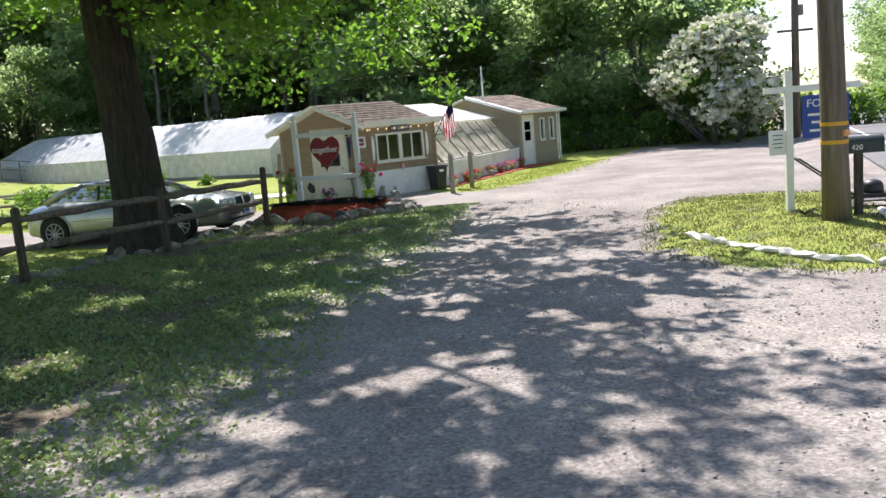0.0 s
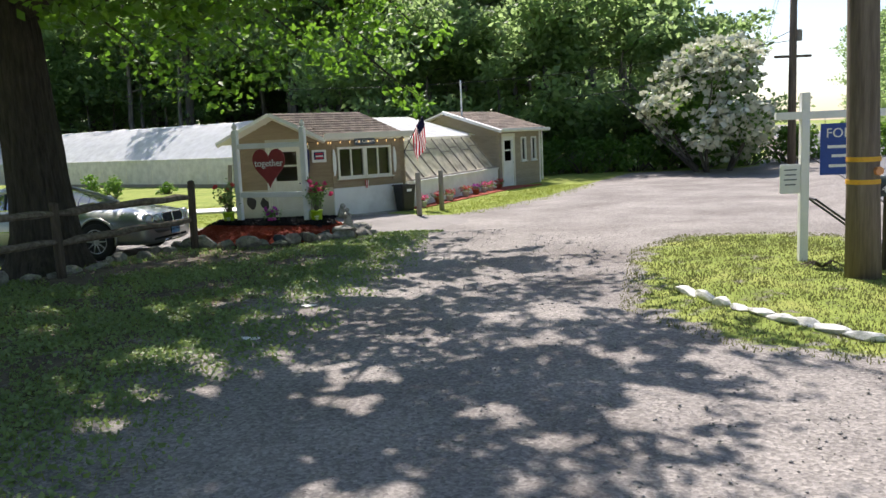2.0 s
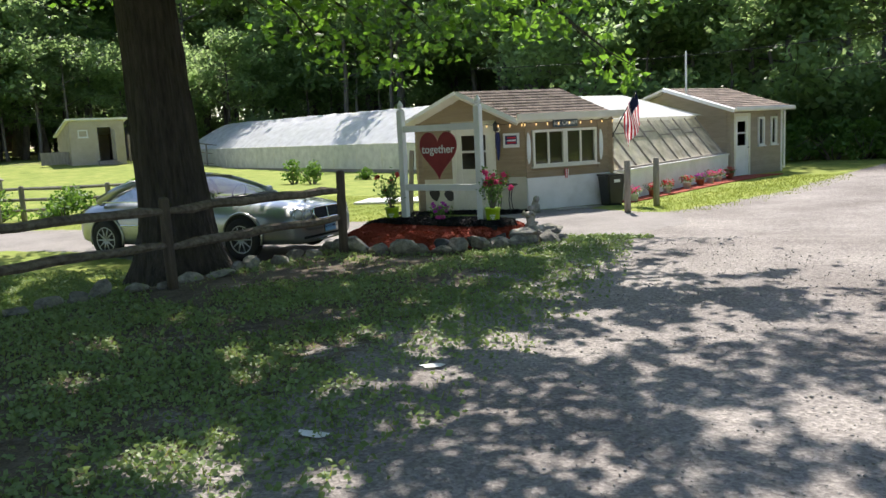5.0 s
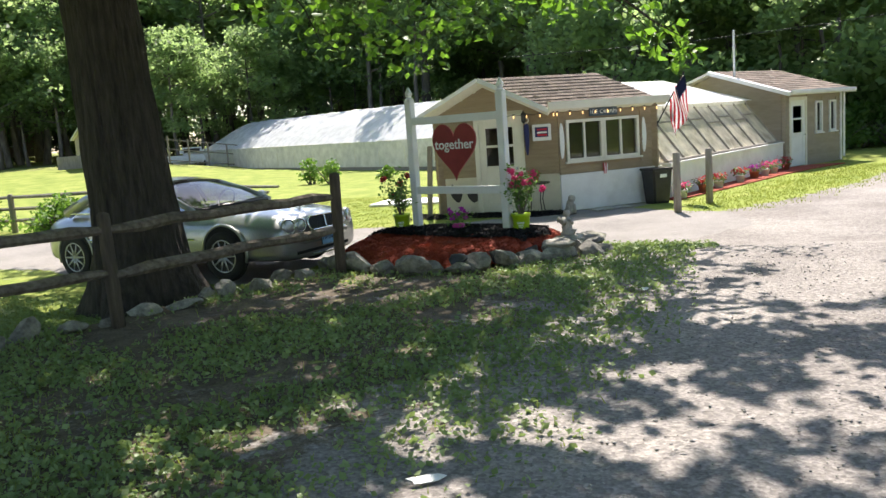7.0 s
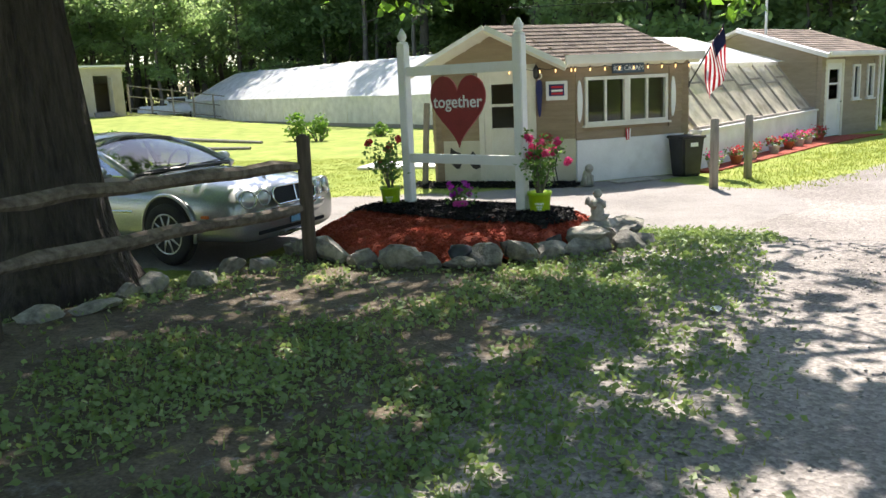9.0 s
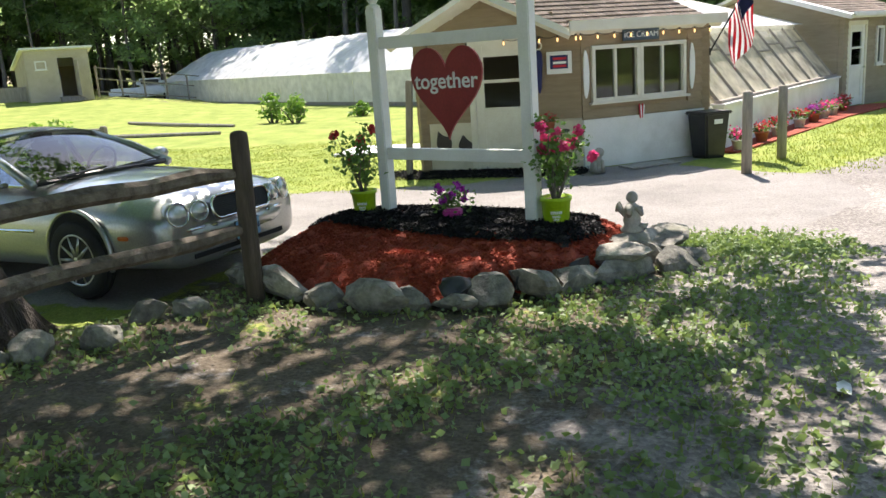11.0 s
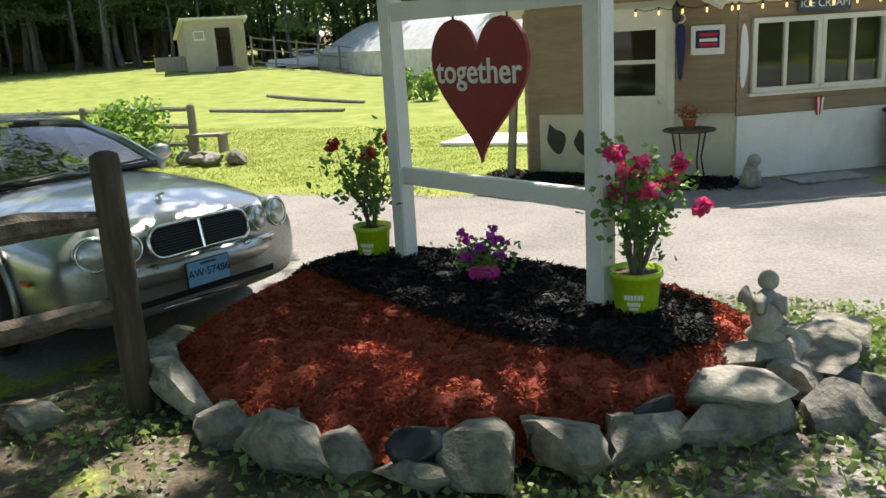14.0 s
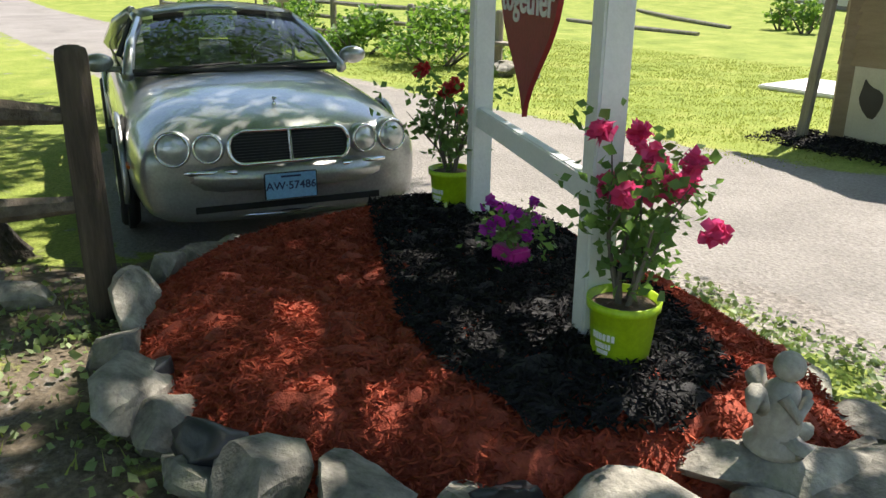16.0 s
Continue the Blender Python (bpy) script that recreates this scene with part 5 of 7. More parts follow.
def build_statues():
    """A small winged garden figure, and a sitting animal figure by the shop wall, each one plain mesh."""
    b = lathe([(0.085, 0), (0.09, 0.02), (0.06, 0.05), (0.07, 0.09), (0.055, 0.15), (0.05, 0.2), (0.02, 0.225)], 16)
    s = bmesh.new()
    bmesh.ops.create_uvsphere(s, u_segments=16, v_segments=10, radius=0.046, matrix=Matrix.Translation((0.012, -0.01, 0.262)))
    b = join(b, s)
    for sg in (-1, 1):
        b = tube([(0.05 * sg, 0.0, 0.19), (0.062 * sg, -0.045, 0.14), (0.015 * sg, -0.07, 0.18)], [0.022, 0.02, 0.016], 8, b)
        b = tube([(0.03 * sg, -0.02, 0.04), (0.06 * sg, -0.09, 0.035), (0.05 * sg, -0.06, 0.015)], [0.035, 0.03, 0.02], 8, b)
        b = tube([(0.02 * sg, 0.04, 0.12), (0.075 * sg, 0.075, 0.2), (0.09 * sg, 0.08, 0.15)], [0.02, 0.035, 0.012], 8, b)
    o = obj("garden_statue", b, M_STATUE, True)
    o.matrix_world = pose(-0.92, 17.79, 0.215, 0, 0, 125)
    tagged(o, "small weathered concrete cherub on stacked stones", "statue")
    b = lathe([(0.11, 0), (0.12, 0.04), (0.10, 0.12), (0.075, 0.22), (0.05, 0.27)], 14)
    s = bmesh.new()
    bmesh.ops.create_uvsphere(s, u_segments=14, v_segments=9, radius=0.075, matrix=Matrix.Translation((0.02, -0.05, 0.30)))
    b = join(b, s)
    for sg in (-1, 1):
        b = tube([(0.06 * sg, -0.06, 0.18), (0.06 * sg, -0.11, 0.02)], [0.035, 0.03], 8, b)
    b = tube([(0.0, -0.1, 0.29), (0.0, -0.15, 0.275)], [0.04, 0.028], 8, b)
    o = obj("lion_statue", b, M_STATUE, True)
    o.matrix_world = pose(-1.62, 23.75, LOW, 0, 0, 20)
    tagged(o, "small concrete lion sitting by the shop's corner", "statue")


def build_fence():
    spots = [(-3.5, 16.55, 1.22), (-4.7, 13.97, 1.10), (-6.0, 11.63, 1.12), (-7.3, 9.25, 1.1), (-8.6, 6.9, 1.1)]
    f = thing("rail_fence", Matrix.Identity(4), "weathered split-rail fence with two rails", "fence")
    rng = random.Random(6)
    for k, (x, y, h) in enumerate(spots):
        z = gz(x, y) - 0.1
        b = lathe([(0.072, 0), (0.070, h * 0.5), (0.068, h + 0.05), (0.062, h + 0.085), (0.03, h + 0.10)], 10)
        for v in b.verts:
            v.co.x *= 0.92 + 0.10 * noise.noise(v.co * 3 + V(k, 0, 0))
            v.co.y *= 1.05
        part("post", b, M_POST, f, "dark squared-off round post", True).matrix_local = pose(x, y, z, rng.uniform(-1.5, 1.5), rng.uniform(-1.5, 1.5), 25)
    for a, c in zip(spots, spots[1:]):
        for za in (0.95, 0.54):
            p, q = V(a[0], a[1], za + rng.uniform(-0.02, 0.02)), V(c[0], c[1], za - 0.03 + rng.uniform(-0.04, 0.04))
            pts, rad = [], []
            for i in range(9):
                m = p.lerp(q, i / 8)
                pts.append(m + V(rng.gauss(0, 0.008), rng.gauss(0, 0.008), rng.gauss(0, 0.010)))
                rad.append(0.035 if i in (0, 8) else rng.uniform(0.052, 0.064))
            part("rail", tube(pts, rad, 7), M_RAIL, f, "split log rail")


# ---- the car ----
def build_car():
    head = -13.0
    front = V(-4.31, 17.88, 0)
    fwd = V(math.cos(radians(head)), math.sin(radians(head)), 0)
    c = front - fwd * 2.47
    car = thing("saloon_car", pose(c.x, c.y, LOW + 0.01, 0, -1.0, head), "silver-green saloon car with four round headlamps", "car")
    secs = [(2.50, 0.72, 0.23, 0.48, 0.67, 0.71), (2.43, 0.86, 0.19, 0.48, 0.72, 0.79), (2.2, 0.885, 0.19, 0.50, 0.76, 0.85), (1.9, 0.915, 0.19, 0.5, 0.80, 0.90), (1.4, 0.925, 0.19, 0.5, 0.83, 0.94), (0.8, 0.93, 0.19, 0.5, 0.86, 0.965),
            (0.0, 0.93, 0.19, 0.5, 0.90, 0.955), (-1.0, 0.93, 0.19, 0.5, 0.92, 0.965), (-1.7, 0.92, 0.2, 0.5, 0.92, 1.0), (-2.2, 0.87, 0.22, 0.5, 0.88, 0.97), (-2.45, 0.72, 0.3, 0.5, 0.78, 0.85)]
    b = bmesh.new()
    rings = []
    for x, w, zb, zm, zt, top in secs:
        half = [(0.0, top), (w * 0.42, top - 0.012), (w * 0.74, zt + (top - zt) * 0.55), (w * 0.90, zt - 0.03), (w * 0.985, (zm + zt) / 2 + 0.03), (w, zm), (w * 0.985, (zm + zb) / 2), (w * 0.94, zb), (0.0, zb)]
        ring = [b.verts.new((x, y, z)) for y, z in half] + [b.verts.new((x, -y, z)) for y, z in half[-2:0:-1]]
        rings.append(ring)
    n = len(rings[0])
    for p, q in zip(rings, rings[1:]):
        for k in range(n):
            b.faces.new((p[k], p[(k + 1) % n], q[(k + 1) % n], q[k]))
    b.faces.new(rings[0])
    b.faces.new(rings[-1][::-1])
    bmesh.ops.recalc_face_normals(b, faces=b.faces[:])
    body = part("body", b, M_CAR, car, "silver-green metallic body", True)
    sub = body.modifiers.new("round", "SUBSURF")
    sub.levels = sub.render_levels = 2
    # cabin
    wl, wr_ = 0.80, 0.64
    base = {"a": (0.92, 0.93), "b": (0.04, 1.27), "c": (-0.85, 1.31), "d": (-1.72, 0.99)}
    def side(sg, k, w):
        return V(base[k][0], sg * w, base[k][1])
    corners = {(sg, k): side(sg, k, wl if k in "ad" else wr_) for sg in (-1, 1) for k in "abcd"}
    b = bmesh.new()
    rows = []
    for i in range(9):
        t = i / 8
        x = 0.08 - 0.96 * t
        row = []
        for j in range(9):
            u = -1 + j / 4
            row.append(b.verts.new((x, u * (wr_ + 0.02), 1.275 + 0.03 * t + 0.05 * math.sin(math.pi * min(1, t + 0.08)) + 0.07 * (1 - u * u))))
        rows.append(row)
    for p, q in zip(rows, rows[1:]):
        for j in range(8):
            b.faces.new((p[j], p[j + 1], q[j + 1], q[j]))
    bmesh.ops.solidify(b, geom=b.faces[:], thickness=0.03)
    part("roof", b, M_CAR, car, smooth=True)
    for sg in (-1, 1):
        part("pillar", tube([corners[(sg, "a")], corners[(sg, "a")].lerp(corners[(sg, "b")], 0.5) + V(0.02, 0.02 * sg, 0.02), corners[(sg, "b")]], [0.045, 0.04, 0.04], 8), M_CAR, car, smooth=True)
        part("pillar", tube([corners[(sg, "d")], corners[(sg, "d")].lerp(corners[(sg, "c")], 0.5) + V(-0.02, 0.02 * sg, 0.03), corners[(sg, "c")]], [0.09, 0.075, 0.05], 8), M_CAR, car, smooth=True)
        part("pillar", tube([V(-0.42, sg * wl, 0.95), V(-0.46, sg * wr_, 1.30)], [0.03, 0.03], 6), M_BLACK, car)
        part("roof_rail", tube([corners[(sg, "b")], corners[(sg, "c")]], [0.04, 0.045], 8), M_CAR, car, smooth=True)
        bb = bmesh.new()
        f = bb.faces.new([bb.verts.new(corners[(sg, k)]) for k in "abcd"])
        bmesh.ops.solidify(bb, geom=[f], thickness=0.006)
        part("side_window", bb, M_CARGLASS, car).visible_shadow = False
        part("window_trim", tube([V(0.85, sg * (wl + 0.035), 0.94), V(-1.6, sg * (wl + 0.04), 0.985)], [0.013, 0.013], 6), M_CHROME, car)
        part("rubbing_strip", tube([V(1.0, sg * 0.925, 0.56), V(-1.2, sg * 0.928, 0.57)], [0.014, 0.014], 6), M_CHROME, car)
        # mirror
        mb = bmesh.new()
        bmesh.ops.create_uvsphere(mb, u_segments=16, v_segments=10, radius=0.5, matrix=Matrix.Translation((0.60, sg * 0.99, 1.0)) @ Matrix.Diagonal((0.13, 0.23, 0.14, 1)))
        mb = box(0.06, 0.12, 0.04, (0.6, sg * 0.88, 0.95), 0.01, mb)
        part("door_mirror", mb, M_CAR, car, smooth=True)
        # wheels; a flat dark disc behind each stands for the shade in the arch
        for wx in (1.53, -1.50):
            part("arch_shade_disc", lathe([(0.385, -0.02), (0.385, 0.02), (0.36, 0.028)], 32), M_DARK, car).matrix_local = pose(wx, sg * 0.905, 0.36, -90 * sg, 0, 0)
            ring = [(wx + 0.39 * math.cos(a), sg * 0.925, 0.36 + 0.39 * math.sin(a)) for a in [math.radians(-18 + 216 * q / 16) for q in range(17)]]
            part("arch_lip", tube(ring, [0.022] * 17, 6), M_CAR, car, smooth=True)
            wh = new("wheel")
            wh.parent = car
            wh.matrix_local = pose(wx, sg * 0.85, 0.33, -90 * sg, 0, 0)
            part("tyre", lathe([(0.22, 0.0), (0.31, 0.0), (0.33, 0.02), (0.33, 0.10), (0.31, 0.12), (0.23, 0.12), (0.22, 0.11)], 36), M_RUBBER, wh, smooth=True)
            rb = lathe([(0.225, 0.06), (0.228, 0.115), (0.21, 0.118), (0.20, 0.08)], 32)
            for q in range(10):
                a = math.tau * q / 10
                rb = tube([(0.03 * math.cos(a), 0.03 * math.sin(a), 0.105), (0.21 * math.cos(a), 0.21 * math.sin(a), 0.10)], [0.022, 0.014], 6, rb)
            rb = lathe([(0.05, 0.08), (0.05, 0.112), (0.03, 0.12)], 16, rb)
            part("rim", rb, M_ALLOY, wh, smooth=True)
    for ks, nm in (("ab", "windscreen"), ("dc", "rear_window")):
        bb = bmesh.new()
        k0, k1 = ks
        rows = []
        for i in range(7):
            row = []
            for j in range(9):
                u = j / 8
                lo, hi = corners[(-1, k0)].lerp(corners[(1, k0)], u), corners[(-1, k1)].lerp(corners[(1, k1)], u)
                p = lo.lerp(hi, i / 6)
                bow = 4 * u * (1 - u)
                p += V((0.14 if ks == "ab" else -0.10) * bow * (1 - 0.6 * i / 6), 0, 0.055 * bow * i / 6 + 0.03 * math.sin(math.pi * i / 6))
                row.append(bb.verts.new(p))
            rows.append(row)
        for p, q in zip(rows, rows[1:]):
            for j in range(8):
                bb.faces.new((p[j], p[j + 1], q[j + 1], q[j]))
        g = part(nm, bb, M_CARGLASS, car, smooth=True)
        g.visible_shadow = False
    part("cowl", tube([(0.90, -0.76, 0.945), (1.05, 0, 0.962), (0.90, 0.76, 0.945)], [0.03, 0.03, 0.03], 6), M_BLACK, car)
    for y0, y1 in ((-0.62, 0.0), (0.05, 0.68)):
        part("wiper", tube([(1.03, y0, 0.98), (0.93, y1, 1.0)], [0.012, 0.008], 6), M_BLACK, car)
    for y in (-0.36, 0.36):
        sb = box(0.16, 0.46, 0.42, (-0.35, y, 1.02), 0.07, None, Euler((0, -0.2, 0)).to_matrix())
        sb = box(0.10, 0.26, 0.16, (-0.42, y, 1.28), 0.05, sb)
        part("front_seat", sb, M_SEAT, car, smooth=True)
    wheel = [(0.45 + 0.06 * math.sin(a), 0.36 + 0.17 * math.cos(a), 1.0 + 0.15 * math.sin(a)) for a in [math.tau * q / 16 for q in range(17)]]
    part("steering_wheel", tube(wheel, [0.015] * 17, 6), M_BLACK, car)
    # face
    g = new("grille")
    g.parent = car
    g.matrix_local = pose(2.49, 0, 0.655, 0, -12, 0)
    def rounded(w, h, r, n=5):
        return [(sx * (w / 2 - r) + r * math.cos(a), sz * (h / 2 - r) + r * math.sin(a)) for (sx, sz, a0) in ((1, 1, 0), (-1, 1, 90), (-1, -1, 180), (1, -1, 270)) for a in [math.radians(a0 + 90 * q / n) for q in range(n + 1)]]
    part("mesh", prism(rounded(0.70, 0.17, 0.07), 0.02, "x", at=(0.03, 0, 0)), M_DARK, g)
    loop = rounded(0.72, 0.19, 0.08)
    part("surround", tube([(0.055, y, z) for y, z in loop + loop[:1]], [0.014] * (len(loop) + 1), 8), M_CHROME, g, smooth=True)
    part("centre_bar", tube([(0.06, 0, -0.09), (0.065, 0, 0.09)], [0.014, 0.014], 8), M_CHROME, g)
    for q in range(9):
        part("wire", tube([(0.052, -0.33, -0.068 + 0.017 * q), (0.052, 0.33, -0.068 + 0.017 * q)], [0.0028, 0.0028], 4), M_BLACK, g)
    for y, x, r in ((0.465, 2.485, 0.08), (0.66, 2.44, 0.095), (-0.465, 2.485, 0.08), (-0.66, 2.44, 0.095)):
        l = new("headlamp")
        l.parent = car
        l.matrix_local = pose(x - 0.02, y, 0.665, 0, 84, math.copysign(14, y))
        part("bezel", lathe([(r * 1.12, -0.10), (r * 1.16, 0.02), (r * 1.10, 0.05), (r, 0.05), (r, 0.03)], 28), M_CAR, l, smooth=True)
        part("lens", lathe([(r, -0.02), (r, 0.04), (r * 0.75, 0.062), (r * 0.3, 0.072)], 28), M_LAMP, l, "clear round lamp lens", True)
        rr = [(r * 1.01 * math.cos(a), r * 1.01 * math.sin(a), 0.05) for a in [math.tau * q / 24 for q in range(25)]]
        part("ring", tube(rr, [0.007] * 25, 6), M_CHROME, l, smooth=True)
    for sg in (-1, 1):
        part("bumper_trim", tube([(2.535, 0.32 * sg, 0.525), (2.46, 0.62 * sg, 0.525), (2.30, 0.84 * sg, 0.525)], [0.02, 0.022, 0.018], 8), M_CHROME, car, "chrome bumper strip", True)
        part("side_marker", box(0.12, 0.02, 0.035, (2.06, 0.905 * sg, 0.515), 0.008), M_AMBER, car, "amber side marker")
        part("fog_lamp", lathe([(0.05, 0), (0.05, 0.02), (0.02, 0.03)], 16), M_LAMP, car).matrix_local = pose(2.43, 0.66 * sg, 0.32, 0, 90, 12 * sg)
    bump = [(2.36, -0.72, 0.48), (2.475, -0.4, 0.48), (2.505, 0, 0.48), (2.475, 0.4, 0.48), (2.36, 0.72, 0.48)]
    part("bumper", tube(bump, [0.07, 0.085, 0.09, 0.085, 0.07], 10), M_CAR, car, smooth=True)
    part("air_intake", box(0.10, 1.2, 0.10, (2.44, 0, 0.30), 0.03), M_DARK, car)
    part("intake_trim", tube([(2.42, -0.66, 0.245), (2.49, 0, 0.245), (2.42, 0.66, 0.245)], [0.012] * 3, 6), M_CHROME, car)
    pl = new("number_plate")
    pl.parent = car
    pl.matrix_local = pose(2.605, -0.02, 0.435, 90, 0, 90)
    part("backing", box(0.32, 0.165, 0.012, (0, 0, -0.008), 0.01), M_BLACK, pl)
    part("face", box(0.305, 0.152, 0.006, (0, 0, 0.0), 0.012), M_PLATE, pl, "blue number plate")
    text_part("numbers", "AW\u00b757486", 0.068, pose(0, 0.0, 0.004), M_NAVY, pl, 0.001, 0.001)
    part("legend", box(0.12, 0.012, 0.001, (0, 0.058, 0.0045)), M_NAVY, pl)
    om = lathe([(0.018, 0), (0.01, 0.02), (0.006, 0.03)], 10)
    om = tube([(-0.05, 0, 0.03), (0.0, 0, 0.045), (0.06, 0, 0.055)], [0.006, 0.014, 0.006], 8, om)
    part("bonnet_ornament", om, M_CHROME, car, smooth=True).matrix_local = pose(2.14, 0, 0.845)
    part("bonnet_seam", tube([(2.33, -0.02, 0.742), (2.34, 0.02, 0.742)], [0.004, 0.004], 4), M_BLACK, car)

# ---- shop front things ----
def on_wall(m, x, y, z, rz=0):
    return m @ pose(x, y, z, 0, 0, rz)


def build_shop_things():
    W, D = WINDOW_WALL, DOOR_WALL
    s = thing("shop_sign", on_wall(W, 1.03, -0.07, 1.955), "slate-blue board lettered ICE CREAM above window", "sign")
    part("board", box(0.66, 0.025, 0.17, (0, 0, 0), 0.006), M_SLATE, s)
    text_part("letters", "ICE CREAM", 0.125, pose(0, -0.015, 0, 90, 0, 0), M_INK_WHITE, s, 0.002)
    # string lights along both eaves
    for m, x0, x1, y, group in ((W, -0.05, 2.3, -0.10, 8), (D, 1.5, 2.6, -0.10, 4)):
        l = thing("string_lights", on_wall(m, 0, 0, 0), "string of warm bulbs hung under the eave", "string lights")
        pts = [(x0 + (x1 - x0) * k / 40, y, 2.02 - 0.035 * abs(math.sin(math.pi * k * group / 40))) for k in range(41)]
        part("cable", tube(pts, [0.005] * 41, 5), M_BLACK, l)
        for k in range(group + 1):
            x = x0 + (x1 - x0) * k / group
            bulb = part("bulb", lathe([(0.009, 0.0), (0.013, -0.03), (0.014, -0.045), (0.006, -0.062)], 10), M_BULB, l, smooth=True)
            bulb.matrix_local = pose(x, y, 1.99)
            part("socket", lathe([(0.013, 0.0), (0.013, 0.035)], 8), M_BLACK, l).matrix_local = pose(x, y, 1.985)
    p = thing("framed_picture", on_wall(D, 2.33, -0.05, 1.62), "white framed picture on the tan wall", "picture")
    part("frame", box(0.38, 0.03, 0.33, (0, 0, 0), 0.006), M_WHITE, p)
    part("print", box(0.27, 0.006, 0.20, (0, -0.016, 0.01)), M_FLAG_BLUE, p)
    for k, (z, mt) in enumerate(((0.06, M_FLAG_RED), (0.0, M_INK_WHITE), (-0.05, M_FLAG_RED))):
        part("print_band", box(0.2, 0.004, 0.035, (0.01, -0.021, z)), mt, p)
    w = thing("wall_lantern", on_wall(D, 1.98, -0.10, 1.95), "small dark metal wall lantern beside the door", "wall lamp")
    part("body", lathe([(0.02, -0.12), (0.05, -0.08), (0.055, 0.06), (0.03, 0.09), (0.008, 0.13)], 8), M_BLACK, w)
    part("bracket", tube([(0, 0, 0.0), (0, 0.1, 0.03)], [0.014, 0.014], 6), M_BLACK, w)
    u = thing("closed_umbrella", on_wall(D, 2.03, -0.10, 1.18), "closed navy umbrella hanging beside the door", "umbrella")
    part("canopy", lathe([(0.012, 0.0), (0.03, 0.08), (0.06, 0.45), (0.05, 0.60), (0.02, 0.64)], 10), M_FLAG_BLUE, u, smooth=True)
    hook = [(0.05 * math.sin(a), 0, 0.70 + 0.05 * math.cos(a)) for a in [math.radians(200 - 230 * q / 8) for q in range(9)]]
    part("handle", tube([(0, 0, 0.62)] + hook, [0.012] * 10, 6), M_TRIM, u)
    for x in (0.06, 2.0):
        o = thing("wall_shutter", on_wall(W, x, -0.045, 1.42), "narrow white scalloped board beside the window", "shutter")
        part("board", prism([(0.05 * (1 + 0.25 * math.cos(q)) * math.cos(q), 0.36 * math.sin(q)) for q in [math.tau * k / 20 for k in range(20)]], 0.02), M_WHITE, o)
    o = thing("ribbon", on_wall(W, 1.03, -0.07, 0.80), "striped red and white ribbon under the window", "ribbon")
    for k in range(4):
        part("strip", box(0.022, 0.006, 0.22, (-0.035 + 0.023 * k, 0, -0.02 * (k % 2)), 0, None, Euler((0, 0.06 * (k - 1.5), 0)).to_matrix()), (M_FLAG_RED, M_INK_WHITE)[k % 2], o)
    t = thing("side_table", on_wall(D, 2.22, -0.42, 0), "small dark metal table beside the door", "table")
    part("tabletop", lathe([(0.29, 0.62), (0.30, 0.63), (0.29, 0.645)], 24), M_POST, t)
    for k in range(4):
        a = math.tau * (k + 0.5) / 4
        part("leg", tube([(0.22 * math.cos(a), 0.22 * math.sin(a), 0), (0.16 * math.cos(a), 0.16 * math.sin(a), 0.3), (0.22 * math.cos(a), 0.22 * math.sin(a), 0.62)], [0.011] * 3, 6), M_BLACK, t)
    flower_pot("flower_pot", on_wall(D, 2.22, -0.42, 0.645), 0.085, 0.13, M_TERRA, M_PETAL_RED, 41, "terracotta pot of red flowers on the table", 0.7)
    b = thing("waste_bin", on_wall(W, 2.02, -0.42, 0.0), "black plastic waste bin against the white wall", "bin")
    body = bmesh.new()
    body = lathe([(0.25, 0.0), (0.26, 0.02), (0.33, 0.70)], 4, body)
    body.transform(Matrix.Rotation(radians(45), 4, "Z"))
    bmesh.ops.bevel(body, geom=body.edges[:], offset=0.03, segments=3, affect="EDGES")
    part("body", body, M_BLACK, b)
    part("rim", box(0.52, 0.52, 0.05, (0, 0, 0.70), 0.02), M_BLACK, b)
    part("sticker", box(0.16, 0.004, 0.07, (0, -0.235, 0.57)), M_INK_WHITE, b, "small white sticker")
    mt = thing("door_mat", on_wall(W, 0.9, -0.45, 0.012), "flat grey paving mats along the wall", "mat")
    part("slab", box(0.9, 0.4, 0.02, (0, 0, 0), 0.008), M_STATUE, mt)
    # flag on a slanted pole
    f = thing("flag", on_wall(W, 2.32, -0.08, 1.62), "red and white striped flag on a short slanted pole", "flag")
    tip = V(0.25, -0.62, 1.02)
    part("pole", tube([(0, 0, 0), tuple(tip)], [0.014, 0.012], 8), M_BLACK, f)
    part("bracket", box(0.06, 0.05, 0.12, (0, 0.03, 0.0), 0.01), M_BLACK, f)
    def cloth(u, v):
        base = V(0, 0, 0).lerp(tip, 0.97 - 0.52 * u)
        return base + V(0.03 * math.sin(9 * u + 4 * v) + 0.12 * v, 0.05 * math.sin(7 * u + 3 * v) * v, -0.78 * v)
    for k in range(13):
        bb = bmesh.new()
        rows = [[bb.verts.new(cloth((k + a) / 13, 0.0 + j / 10)) for j in range(11)] for a in (0, 1)]
        for j in range(10):
            bb.faces.new((rows[0][j], rows[0][j + 1], rows[1][j + 1], rows[1][j]))
        bmesh.ops.solidify(bb, geom=bb.faces[:], thickness=0.003)
        part("stripe", bb, (M_FLAG_RED, M_INK_WHITE)[k % 2], f, smooth=True)
    bb = bmesh.new()
    rows = [[bb.verts.new(cloth(0.54 * i / 4, 0.40 * j / 5) + V(0, -0.008, 0)) for j in range(6)] for i in range(5)]
    for p, q in zip(rows, rows[1:]):
        for j in range(5):
            bb.faces.new((p[j], p[j + 1], q[j + 1], q[j]))
    bmesh.ops.solidify(bb, geom=bb.faces[:], thickness=0.003)
    part("canton", bb, M_FLAG_BLUE, f, "dark blue canton", True)
